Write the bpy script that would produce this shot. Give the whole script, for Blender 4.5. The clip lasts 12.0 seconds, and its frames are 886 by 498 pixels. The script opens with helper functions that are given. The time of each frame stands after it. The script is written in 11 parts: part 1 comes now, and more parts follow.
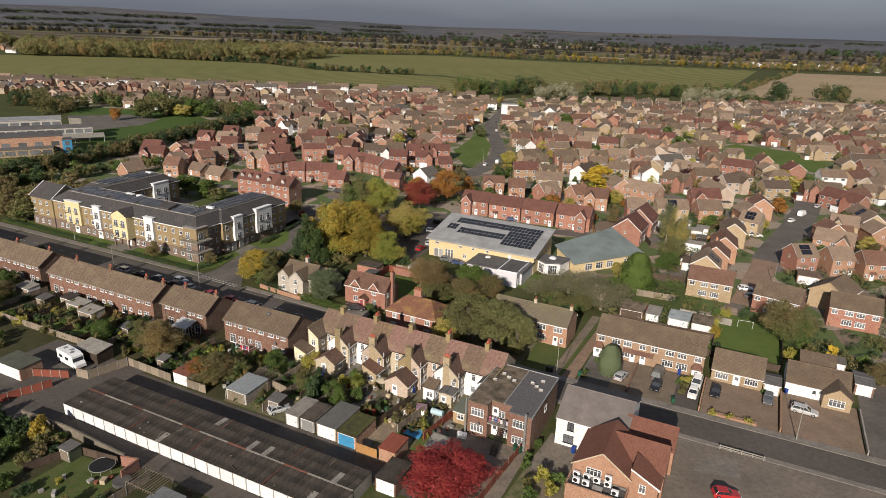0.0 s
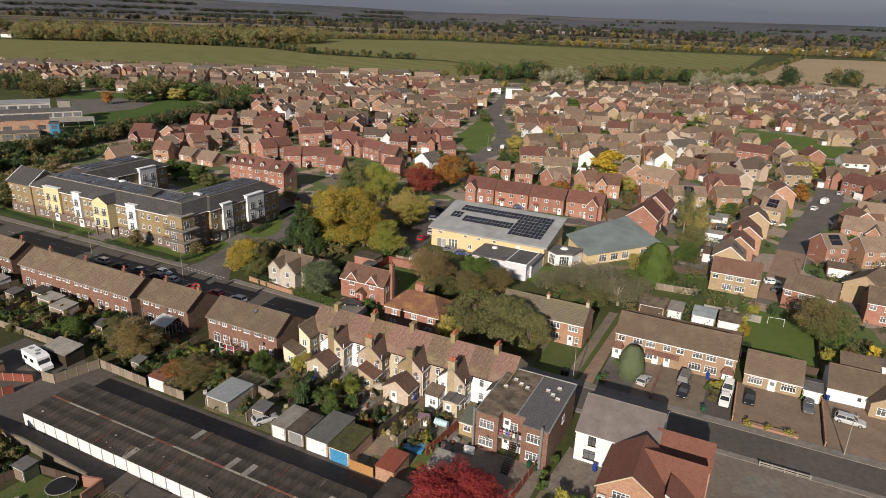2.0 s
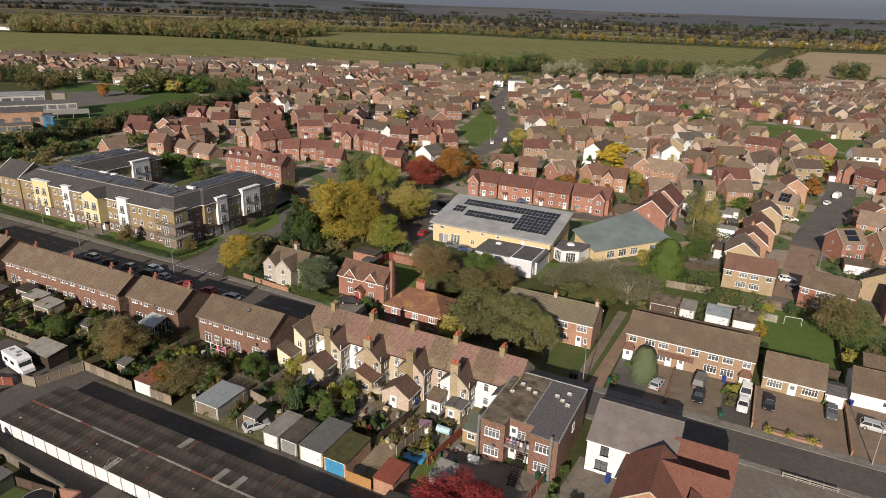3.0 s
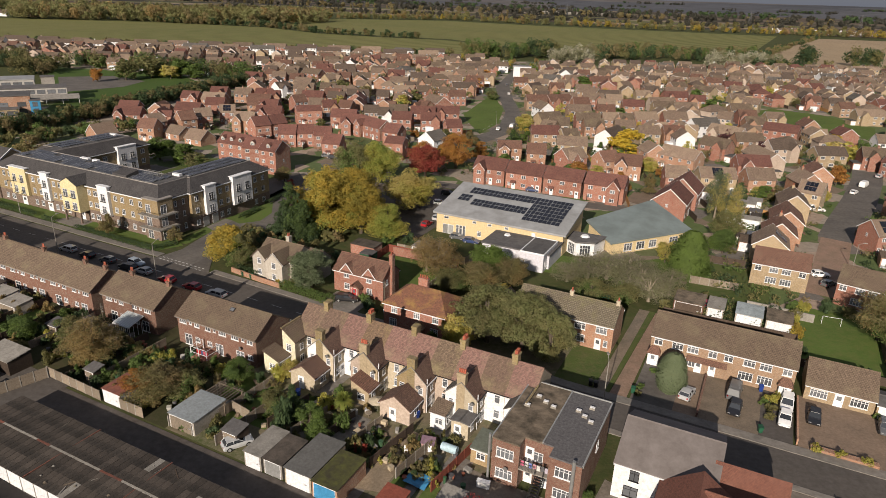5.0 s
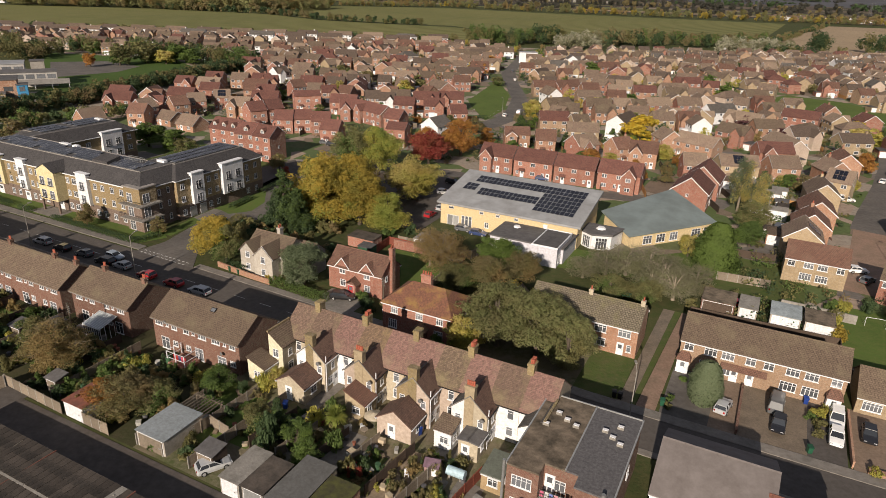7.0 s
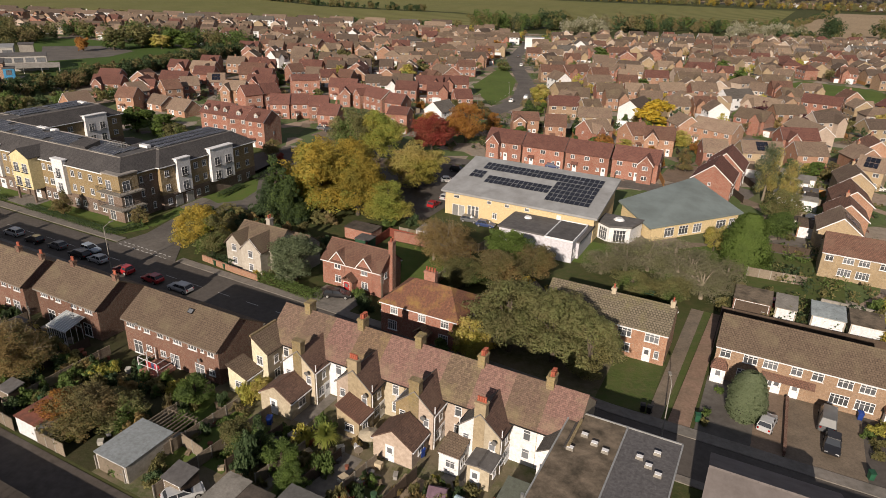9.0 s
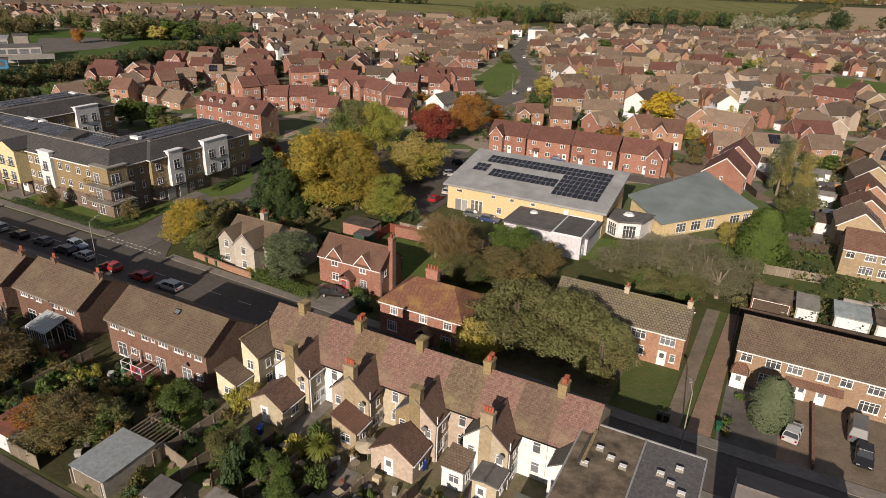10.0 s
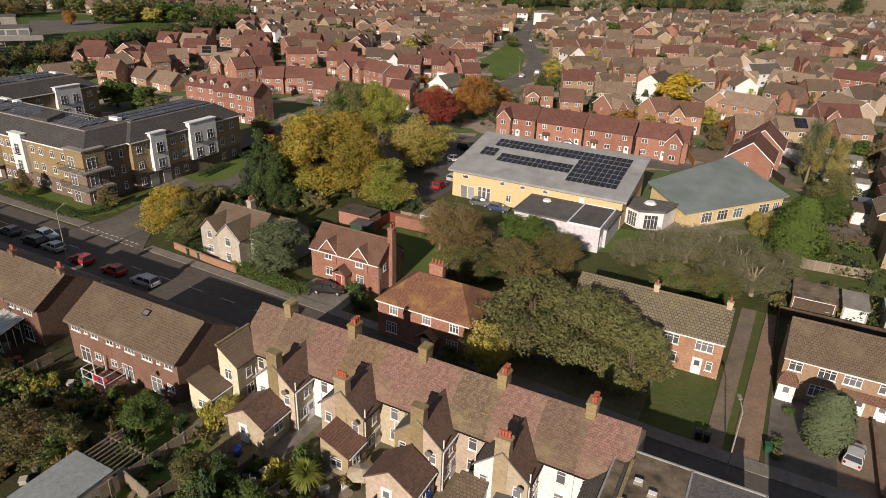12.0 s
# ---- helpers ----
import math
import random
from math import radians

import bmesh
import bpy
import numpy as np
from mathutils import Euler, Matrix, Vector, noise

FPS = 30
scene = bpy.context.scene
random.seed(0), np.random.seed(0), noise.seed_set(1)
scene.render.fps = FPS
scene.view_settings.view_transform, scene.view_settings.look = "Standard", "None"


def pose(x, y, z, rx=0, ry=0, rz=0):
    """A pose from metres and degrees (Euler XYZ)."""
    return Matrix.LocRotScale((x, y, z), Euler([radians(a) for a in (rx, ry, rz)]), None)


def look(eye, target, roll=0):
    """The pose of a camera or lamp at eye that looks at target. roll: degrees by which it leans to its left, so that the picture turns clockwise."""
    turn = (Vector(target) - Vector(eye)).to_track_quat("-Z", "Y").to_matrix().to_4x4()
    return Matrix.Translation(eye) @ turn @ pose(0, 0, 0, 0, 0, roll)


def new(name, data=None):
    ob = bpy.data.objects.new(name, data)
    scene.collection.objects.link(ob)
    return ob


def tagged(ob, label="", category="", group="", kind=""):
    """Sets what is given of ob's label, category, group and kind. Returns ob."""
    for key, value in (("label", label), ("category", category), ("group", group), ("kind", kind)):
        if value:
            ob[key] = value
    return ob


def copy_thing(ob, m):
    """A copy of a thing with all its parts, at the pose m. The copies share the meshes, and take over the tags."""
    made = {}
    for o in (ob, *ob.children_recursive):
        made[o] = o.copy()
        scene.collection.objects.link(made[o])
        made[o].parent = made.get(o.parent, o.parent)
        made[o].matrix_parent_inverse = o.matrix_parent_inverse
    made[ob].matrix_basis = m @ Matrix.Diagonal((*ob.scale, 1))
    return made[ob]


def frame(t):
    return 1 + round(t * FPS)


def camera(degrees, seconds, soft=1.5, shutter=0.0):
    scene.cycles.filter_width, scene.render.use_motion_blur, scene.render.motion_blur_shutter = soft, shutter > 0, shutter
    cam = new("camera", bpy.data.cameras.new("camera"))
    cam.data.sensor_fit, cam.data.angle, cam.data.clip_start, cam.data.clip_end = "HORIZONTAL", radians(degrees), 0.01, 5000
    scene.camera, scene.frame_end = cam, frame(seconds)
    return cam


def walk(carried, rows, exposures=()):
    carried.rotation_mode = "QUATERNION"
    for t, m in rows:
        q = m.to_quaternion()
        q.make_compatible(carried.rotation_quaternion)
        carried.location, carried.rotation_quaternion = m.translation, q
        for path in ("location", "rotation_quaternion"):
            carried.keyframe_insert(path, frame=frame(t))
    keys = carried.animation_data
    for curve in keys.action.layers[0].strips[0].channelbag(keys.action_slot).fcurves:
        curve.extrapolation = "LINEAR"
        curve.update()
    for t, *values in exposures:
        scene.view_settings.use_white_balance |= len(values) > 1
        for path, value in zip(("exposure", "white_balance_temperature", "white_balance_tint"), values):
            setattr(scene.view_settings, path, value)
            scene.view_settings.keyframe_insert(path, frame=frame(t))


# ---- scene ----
cam = camera(68.56, 12.0, soft=0.82)
PATH = [
    (0, (6.79, -8.25, 64.48), (-0.52, 86.09, 32.12), 1.84),
    (1, (6.06, -2.25, 62.74), (-1.31, 91.76, 29.45), 1.85),
    (2, (5.35, 3.61, 60.99), (-2.11, 97.30, 26.83), 1.87),
    (3, (4.66, 9.34, 59.23), (-2.92, 102.72, 24.26), 1.88),
    (4, (3.98, 14.94, 57.47), (-3.73, 108.01, 21.72), 1.88),
    (5, (3.32, 20.41, 55.70), (-4.55, 113.18, 19.21), 1.89),
    (6, (2.66, 25.74, 53.92), (-5.37, 118.21, 16.71), 1.90),
    (7, (2.01, 30.94, 52.13), (-6.19, 123.11, 14.22), 1.91),
    (8, (1.36, 36.01, 50.34), (-7.00, 127.87, 11.71), 1.92),
    (9, (0.70, 40.94, 48.54), (-7.81, 132.49, 9.19), 1.94),
    (10, (0.04, 45.75, 46.73), (-8.61, 136.95, 6.65), 1.96),
    (11, (-0.63, 50.42, 44.91), (-9.39, 141.27, 4.06), 1.99),
    (12, (-1.32, 54.96, 43.09), (-10.16, 145.44, 1.43), 2.02),
]
walk(cam, [(t, look(eye, aim, roll)) for t, eye, aim, roll in PATH], exposures=[(0, 0.43, 6500, 10), (12, 0.35, 6850, 13)])

# ---- light ----
SUN_AZ, SUN_EL = -164.5, 23.3       # where the sun stands: degrees from +y towards +x, and height
world = bpy.data.worlds.new("world")
scene.world = world
world.use_nodes = True
wn = world.node_tree.nodes
sky = wn.new("ShaderNodeTexSky")
sky.sky_type = "NISHITA"
sky.sun_disc = False
sky.sun_elevation = radians(SUN_EL)
sky.sun_rotation = radians(SUN_AZ)
sky.air_density, sky.dust_density, sky.ozone_density = 1.0, 0.6, 2.0
wn["Background"].inputs["Strength"].default_value = 0.06
cloud = wn.new("ShaderNodeMix")          # grey cloud over most of the sky, a darker bank low down
cloud.data_type = "RGBA"
cloud.inputs[0].default_value = 0.88
bank = wn.new("ShaderNodeMix")
bank.data_type = "RGBA"
bank.inputs[6].default_value = (1.4, 1.6, 2.3, 1)
bank.inputs[7].default_value = (2.65, 2.85, 3.5, 1)
tc, sep, puff, lift = wn.new("ShaderNodeTexCoord"), wn.new("ShaderNodeSeparateXYZ"), wn.new("ShaderNodeTexNoise"), wn.new("ShaderNodeMath")
level, squash = wn.new("ShaderNodeMapRange"), wn.new("ShaderNodeVectorMath")
squash.operation = "MULTIPLY"
squash.inputs[1].default_value = (5, 5, 26)
puff.inputs["Scale"].default_value, puff.inputs["Detail"].default_value = 1.0, 5.0
lift.operation = "MULTIPLY_ADD"
lift.inputs[1].default_value, lift.inputs[2].default_value = 0.035, -0.02
add = wn.new("ShaderNodeMath")
level.inputs[1].default_value, level.inputs[2].default_value = 0.012, 0.05
wl = world.node_tree.links
wl.new(tc.outputs["Generated"], sep.inputs[0])
wl.new(tc.outputs["Generated"], squash.inputs[0])
wl.new(squash.outputs[0], puff.inputs["Vector"])
wl.new(puff.outputs[0], lift.inputs[0])
wl.new(lift.outputs[0], add.inputs[0])
wl.new(sep.outputs["Z"], add.inputs[1])
wl.new(add.outputs[0], level.inputs[0])
wl.new(level.outputs[0], bank.inputs[0])
wl.new(bank.outputs[2], cloud.inputs[7])
wl.new(sky.outputs[0], cloud.inputs[6])
wl.new(cloud.outputs[2], wn["Background"].inputs["Color"])
sd = bpy.data.lights.new("sun", "SUN")
sd.energy, sd.angle, sd.color = 5.0, radians(0.6), (1.0, 0.89, 0.76)
sun = new("sun", sd)
ce = math.cos(radians(SUN_EL))
S = Vector((math.sin(radians(SUN_AZ)) * ce, math.cos(radians(SUN_AZ)) * ce, math.sin(radians(SUN_EL))))
sun.matrix_world = look(S * 300, (0, 0, 0))

# ---- the street grid: u runs along the main road, v away from it ----
TH = -21.5
CT, ST = math.cos(radians(TH)), math.sin(radians(TH))


def xy(u, v):
    return u * CT - v * ST, u * ST + v * CT


def grid(u, v, z=0.0, turn=0.0):
    x, y = xy(u, v)
    return pose(x, y, z, 0, 0, TH + turn)


# ---- materials ----
def nodes_of(name):
    m = bpy.data.materials.new(name)
    m.use_nodes = True
    nt = m.node_tree
    return m, nt, nt.nodes["Principled BSDF"]


def N(nt, kind, **k):
    n = nt.nodes.new("ShaderNode" + kind)
    for key, value in k.items():
        if key in n.inputs:
            n.inputs[key].default_value = value
    return n


def mixcol(nt, fac, a, b, blend="MIX"):
    n = nt.nodes.new("ShaderNodeMix")
    n.data_type, n.blend_type = "RGBA", blend
    for sock, value in ((n.inputs[0], fac), (n.inputs[6], a), (n.inputs[7], b)):
        if hasattr(value, "is_output"):
            nt.links.new(value, sock)
        elif isinstance(value, tuple):
            sock.default_value = (*value, 1)
        else:
            sock.default_value = value
    return n.outputs[2]


def ramp(nt, fac, lo, hi):
    n = nt.nodes.new("ShaderNodeMapRange")
    n.inputs[1].default_value, n.inputs[2].default_value = lo, hi
    nt.links.new(fac, n.inputs[0])
    return n.outputs[0]


def noise_of(nt, vec, scale, detail=3.0, rough=0.6):
    n = N(nt, "TexNoise", Scale=scale, Detail=detail, Roughness=rough)
    if vec is not None:
        nt.links.new(vec, n.inputs["Vector"])
    return n.outputs[0]


def shade(c, k):
    return tuple(min(1.0, x * k) for x in c)


def surface(name, col, col2=None, rough=0.85, coarse=0.25, fine=2.5, bump=0.3, metal=0.0, vary=0.25, spec=0.3):
    """Plain worn surface: two scales of variation, a little by object."""
    m, nt, b = nodes_of(name)
    co = nt.nodes.new("ShaderNodeTexCoord").outputs["Object"]
    col2 = col2 or shade(col, 0.6)
    n1 = ramp(nt, noise_of(nt, co, coarse, 4), 0.35, 0.68)
    n2 = noise_of(nt, co, fine, 4, 0.7)
    c = mixcol(nt, n1, col, col2)
    c = mixcol(nt, ramp(nt, n2, 0.3, 0.75), c, mixcol(nt, 1.0, c, (0.62, 0.6, 0.58), "MULTIPLY"))
    rnd = nt.nodes.new("ShaderNodeObjectInfo").outputs["Random"]
    hsv = nt.nodes.new("ShaderNodeHueSaturation")
    mr = nt.nodes.new("ShaderNodeMapRange")
    mr.inputs[3].default_value, mr.inputs[4].default_value = 1 - vary, 1 + vary
    nt.links.new(rnd, mr.inputs[0])
    nt.links.new(mr.outputs[0], hsv.inputs["Value"])
    nt.links.new(c, hsv.inputs["Color"])
    nt.links.new(hsv.outputs[0], b.inputs["Base Color"])
    b.inputs["Roughness"].default_value, b.inputs["Metallic"].default_value = rough, metal
    b.inputs["Specular IOR Level"].default_value = spec
    if bump:
        bp = N(nt, "Bump", Strength=bump, Distance=0.05)
        nt.links.new(n2, bp.inputs["Height"])
        nt.links.new(bp.outputs[0], b.inputs["Normal"])
    return m


def courses(name, a, b2, mortar, bw, bh, rough=0.9, bump=0.5, vary=0.22, patch=None, gap=0.012, offset=0.5, depth=0.03):
    """Bricks or roof tiles laid in courses, in metres on the surface (UV), weathered in patches."""
    m, nt, b = nodes_of(name)
    uvn = nt.nodes.new("ShaderNodeUVMap").outputs[0]
    br = nt.nodes.new("ShaderNodeTexBrick")
    br.offset = offset
    for key, value in (("Color1", (*a, 1)), ("Color2", (*b2, 1)), ("Mortar", (*mortar, 1)), ("Scale", 1.0), ("Mortar Size", gap), ("Mortar Smooth", 0.3),
                       ("Bias", 0.0), ("Brick Width", bw), ("Row Height", bh)):
        br.inputs[key].default_value = value
    nt.links.new(uvn, br.inputs["Vector"])
    co = nt.nodes.new("ShaderNodeTexCoord").outputs["Object"]
    n1 = noise_of(nt, co, 0.35, 5, 0.65)
    n2 = noise_of(nt, co, 3.5, 4, 0.7)
    c = mixcol(nt, ramp(nt, n2, 0.35, 0.8), br.outputs["Color"], mixcol(nt, 1.0, br.outputs["Color"], (0.55, 0.53, 0.52), "MULTIPLY"))
    c = mixcol(nt, ramp(nt, n1, 0.5, 0.8), c, patch or shade(a, 0.6))
    hsv = nt.nodes.new("ShaderNodeHueSaturation")
    mr = nt.nodes.new("ShaderNodeMapRange")
    mr.inputs[3].default_value, mr.inputs[4].default_value = 1 - vary, 1 + vary
    nt.links.new(nt.nodes.new("ShaderNodeObjectInfo").outputs["Random"], mr.inputs[0])
    nt.links.new(mr.outputs[0], hsv.inputs["Value"])
    nt.links.new(c, hsv.inputs["Color"])
    nt.links.new(hsv.outputs[0], b.inputs["Base Color"])
    b.inputs["Roughness"].default_value = rough
    b.inputs["Specular IOR Level"].default_value = 0.25
    bp = N(nt, "Bump", Strength=bump, Distance=depth)
    nt.links.new(br.outputs["Fac"], bp.inputs["Height"])
    bp.invert = True
    nt.links.new(bp.outputs[0], b.inputs["Normal"])
    return m


def foliage(name, a, b2, c3):
    m, nt, b = nodes_of(name)
    geo = nt.nodes.new("ShaderNodeNewGeometry")
    co = nt.nodes.new("ShaderNodeTexCoord").outputs["Object"]
    c = mixcol(nt, geo.outputs["Random Per Island"], a, b2)
    c = mixcol(nt, ramp(nt, noise_of(nt, co, 0.45, 3), 0.42, 0.66), c, c3)
    hsv = nt.nodes.new("ShaderNodeHueSaturation")
    mr = nt.nodes.new("ShaderNodeMapRange")
    mr.inputs[3].default_value, mr.inputs[4].default_value = 1.5, 2.05
    nt.links.new(nt.nodes.new("ShaderNodeObjectInfo").outputs["Random"], mr.inputs[0])
    nt.links.new(mr.outputs[0], hsv.inputs["Value"])
    nt.links.new(c, hsv.inputs["Color"])
    nt.links.new(hsv.outputs[0], b.inputs["Base Color"])
    b.inputs["Roughness"].default_value = 0.7
    b.inputs["Specular IOR Level"].default_value = 0.2
    tr = nt.nodes.new("ShaderNodeBsdfTranslucent")
    nt.links.new(hsv.outputs[0], tr.inputs["Color"])
    mx = nt.nodes.new("ShaderNodeMixShader")
    mx.inputs[0].default_value = 0.45
    nt.links.new(b.outputs[0], mx.inputs[1])
    nt.links.new(tr.outputs[0], mx.inputs[2])
    nt.links.new(mx.outputs[0], nt.nodes["Material Output"].inputs["Surface"])
    return m


def field_mat(name, a, b2, c3, angle=0.0, stripe=0.0, scale=0.01, fine=0.6):
    """Grass and crops: broad patches, finer mottling and, where stripe is set, drilled or mown rows."""
    m, nt, b = nodes_of(name)
    co = nt.nodes.new("ShaderNodeTexCoord").outputs["Object"]
    c = mixcol(nt, ramp(nt, noise_of(nt, co, scale, 6, 0.6), 0.4, 0.62), a, b2)
    c = mixcol(nt, ramp(nt, noise_of(nt, co, fine, 5, 0.75), 0.42, 0.75), c, c3)
    if stripe:
        mp = N(nt, "Mapping")
        mp.inputs["Rotation"].default_value = (0, 0, radians(angle))
        nt.links.new(co, mp.inputs[0])
        w = N(nt, "TexWave", Scale=stripe, Distortion=0.6, Detail=2.0)
        nt.links.new(mp.outputs[0], w.inputs[0])
        c = mixcol(nt, ramp(nt, w.outputs[1], 0.55, 0.95), c, mixcol(nt, 1.0, c, (0.72, 0.7, 0.68), "MULTIPLY"))
    nt.links.new(c, b.inputs["Base Color"])
    b.inputs["Roughness"].default_value = 0.95
    b.inputs["Specular IOR Level"].default_value = 0.1
    bp = N(nt, "Bump", Strength=0.5, Distance=0.15)
    nt.links.new(noise_of(nt, co, 2.0, 4), bp.inputs["Height"])
    nt.links.new(bp.outputs[0], b.inputs["Normal"])
    return m


def glass_mat(name, col, rough=0.08):
    m, nt, b = nodes_of(name)
    co = nt.nodes.new("ShaderNodeObjectInfo").outputs["Random"]
    c = mixcol(nt, co, col, shade(col, 3.2))
    nt.links.new(c, b.inputs["Base Color"])
    b.inputs["Roughness"].default_value = rough
    b.inputs["Specular IOR Level"].default_value = 0.6
    return m


RED_BRICK = courses("red_brick", (0.37, 0.15, 0.105), (0.29, 0.115, 0.08), (0.36, 0.27, 0.22), 0.225, 0.075, vary=0.15)
ORANGE_BRICK = courses("orange_brick", (0.41, 0.215, 0.135), (0.32, 0.16, 0.10), (0.40, 0.31, 0.24), 0.225, 0.075, vary=0.15)
TAN_BRICK = courses("tan_brick", (0.36, 0.235, 0.15), (0.29, 0.185, 0.12), (0.36, 0.29, 0.22), 0.225, 0.075, vary=0)
BROWN_BRICK = courses("brown_brick", (0.20, 0.095, 0.068), (0.15, 0.073, 0.055), (0.24, 0.19, 0.15), 0.225, 0.075, vary=0.15)
BUFF_BRICK = courses("buff_brick", (0.43, 0.32, 0.19), (0.36, 0.265, 0.16), (0.40, 0.34, 0.26), 0.225, 0.075, vary=0.15)
STOCK_BRICK = courses("stock_brick", (0.34, 0.25, 0.125), (0.26, 0.185, 0.095), (0.33, 0.28, 0.2), 0.225, 0.075, vary=0.12)
LICHEN_BRICK = courses("lichened_stock_brick", (0.30, 0.225, 0.115), (0.215, 0.16, 0.085), (0.27, 0.23, 0.16), 0.225, 0.075, vary=0.1, patch=(0.30, 0.25, 0.07))
APT_BRICK = courses("grey_brown_brick", (0.20, 0.14, 0.108), (0.155, 0.11, 0.088), (0.24, 0.2, 0.17), 0.225, 0.075, vary=0.08)
YELLOW_BLOCK = courses("yellow_block", (0.66, 0.53, 0.31), (0.60, 0.47, 0.27), (0.55, 0.45, 0.29), 0.44, 0.215, vary=0.03, bump=0.2, patch=(0.55, 0.43, 0.25))
CREAM_WALL = surface("cream_render", (0.46, 0.40, 0.30), (0.40, 0.35, 0.265), vary=0.12, bump=0.1)
CREAM_DULL = surface("dull_ochre_render", (0.40, 0.325, 0.215), (0.31, 0.25, 0.165), coarse=0.5, vary=0.08, bump=0.15)
PALE_YELLOW = surface("pale_yellow_render", (0.66, 0.63, 0.47), (0.58, 0.55, 0.41), vary=0.05, bump=0.1)
WHITE_WALL = surface("white_render", (0.74, 0.755, 0.78), (0.69, 0.70, 0.72), coarse=0.12, vary=0.05, bump=0.03)
GREY_WALL = surface("pebbledash", (0.44, 0.41, 0.36), (0.34, 0.31, 0.27), vary=0.08, bump=0.3)
PINK_WALL = surface("pinkish_render", (0.50, 0.41, 0.34), (0.42, 0.34, 0.28), vary=0.08, bump=0.2)
TILE_BROWN = courses("brown_roof_tiles", (0.175, 0.130, 0.094), (0.14, 0.103, 0.076), (0.075, 0.055, 0.042), 0.33, 0.30, patch=(0.17, 0.14, 0.09), gap=0.025, depth=0.05, bump=0.35, vary=0.14)
TILE_ESTATE = courses("estate_roof_tiles", (0.255, 0.185, 0.14), (0.20, 0.145, 0.11), (0.12, 0.09, 0.07), 0.33, 0.30, patch=(0.22, 0.175, 0.125), gap=0.025, depth=0.05, bump=0.35, vary=0.25)
TILE_TERRACE = courses("terrace_roof_tiles", (0.205, 0.14, 0.105), (0.14, 0.098, 0.076), (0.095, 0.064, 0.052), 0.25, 0.22, patch=(0.20, 0.165, 0.095), gap=0.014, depth=0.05, bump=0.4, vary=0.1)
TILE_PINK = courses("pinkish_terrace_tiles", (0.265, 0.155, 0.13), (0.175, 0.106, 0.09), (0.115, 0.07, 0.06), 0.25, 0.22, patch=(0.20, 0.155, 0.105), gap=0.014, depth=0.05, bump=0.4, vary=0.08)
TILE_LICHEN = courses("lichened_terrace_tiles", (0.22, 0.15, 0.098), (0.145, 0.10, 0.07), (0.10, 0.068, 0.05), 0.25, 0.22, patch=(0.235, 0.18, 0.085), gap=0.014, depth=0.05, bump=0.4, vary=0.08)
TILE_LICHEN_GREY = courses("grey_lichened_tiles", (0.225, 0.165, 0.115), (0.13, 0.095, 0.07), (0.09, 0.066, 0.05), 0.25, 0.22, patch=(0.22, 0.185, 0.10), gap=0.014, depth=0.05, bump=0.4, vary=0.08)
TILE_WING = courses("wing_roof_tiles", (0.165, 0.10, 0.077), (0.11, 0.07, 0.056), (0.075, 0.05, 0.042), 0.25, 0.22, patch=(0.145, 0.095, 0.07), gap=0.014, depth=0.05, bump=0.4, vary=0.1)
TILE_RED = courses("red_roof_tiles", (0.205, 0.11, 0.08), (0.16, 0.088, 0.065), (0.08, 0.05, 0.04), 0.3, 0.28, patch=(0.17, 0.11, 0.08), gap=0.025, depth=0.05, bump=0.35)
TILE_MAROON = courses("maroon_roof_tiles", (0.185, 0.082, 0.065), (0.15, 0.068, 0.055), (0.07, 0.04, 0.035), 0.3, 0.28, patch=(0.16, 0.08, 0.062), gap=0.025, depth=0.05, vary=0.16, bump=0.35)
TILE_ORANGE = courses("orange_clay_tiles", (0.29, 0.135, 0.085), (0.22, 0.10, 0.068), (0.12, 0.07, 0.05), 0.2, 0.16, patch=(0.36, 0.23, 0.07), gap=0.016, depth=0.04, bump=0.35)
TILE_MOSS = courses("mossy_roof_tiles", (0.235, 0.20, 0.15), (0.18, 0.15, 0.11), (0.09, 0.08, 0.055), 0.4, 0.36, patch=(0.19, 0.175, 0.08), gap=0.045, depth=0.1)
TILE_GREY = courses("grey_roof_tiles", (0.16, 0.145, 0.13), (0.125, 0.115, 0.105), (0.06, 0.055, 0.05), 0.3, 0.28, patch=(0.14, 0.13, 0.12), gap=0.025, depth=0.04)
SLATE = surface("smooth_grey_roof_tiles", (0.172, 0.152, 0.146), (0.158, 0.14, 0.135), rough=0.8, coarse=0.12, fine=0.5, bump=0.05, vary=0)
ROOF_APT = courses("charcoal_roof_tiles", (0.085, 0.08, 0.08), (0.065, 0.062, 0.065), (0.03, 0.03, 0.03), 0.33, 0.3, patch=(0.08, 0.075, 0.075), gap=0.02, depth=0.04, vary=0.04)
TILE_HALL = courses("dark_red_clay_tiles", (0.20, 0.085, 0.06), (0.165, 0.072, 0.052), (0.10, 0.05, 0.04), 0.2, 0.16, patch=(0.17, 0.08, 0.06), gap=0.012, depth=0.03, vary=0.05, bump=0.3)
OLD_WALL = surface("weathered_grey_wall", (0.17, 0.15, 0.12), (0.11, 0.10, 0.08), coarse=0.5, vary=0.1)
GREEN_METAL = surface("grey_green_roofing", (0.195, 0.236, 0.235), (0.182, 0.22, 0.219), rough=0.5, fine=0.15, bump=0, vary=0.02)
GREY_METAL = surface("pale_grey_roofing", (0.31, 0.32, 0.33), (0.28, 0.288, 0.295), rough=0.5, fine=0.3, bump=0, vary=0.02)
FELT = surface("black_roofing_felt", (0.125, 0.12, 0.12), (0.085, 0.083, 0.085), vary=0.2, fine=1.5, coarse=0.4)
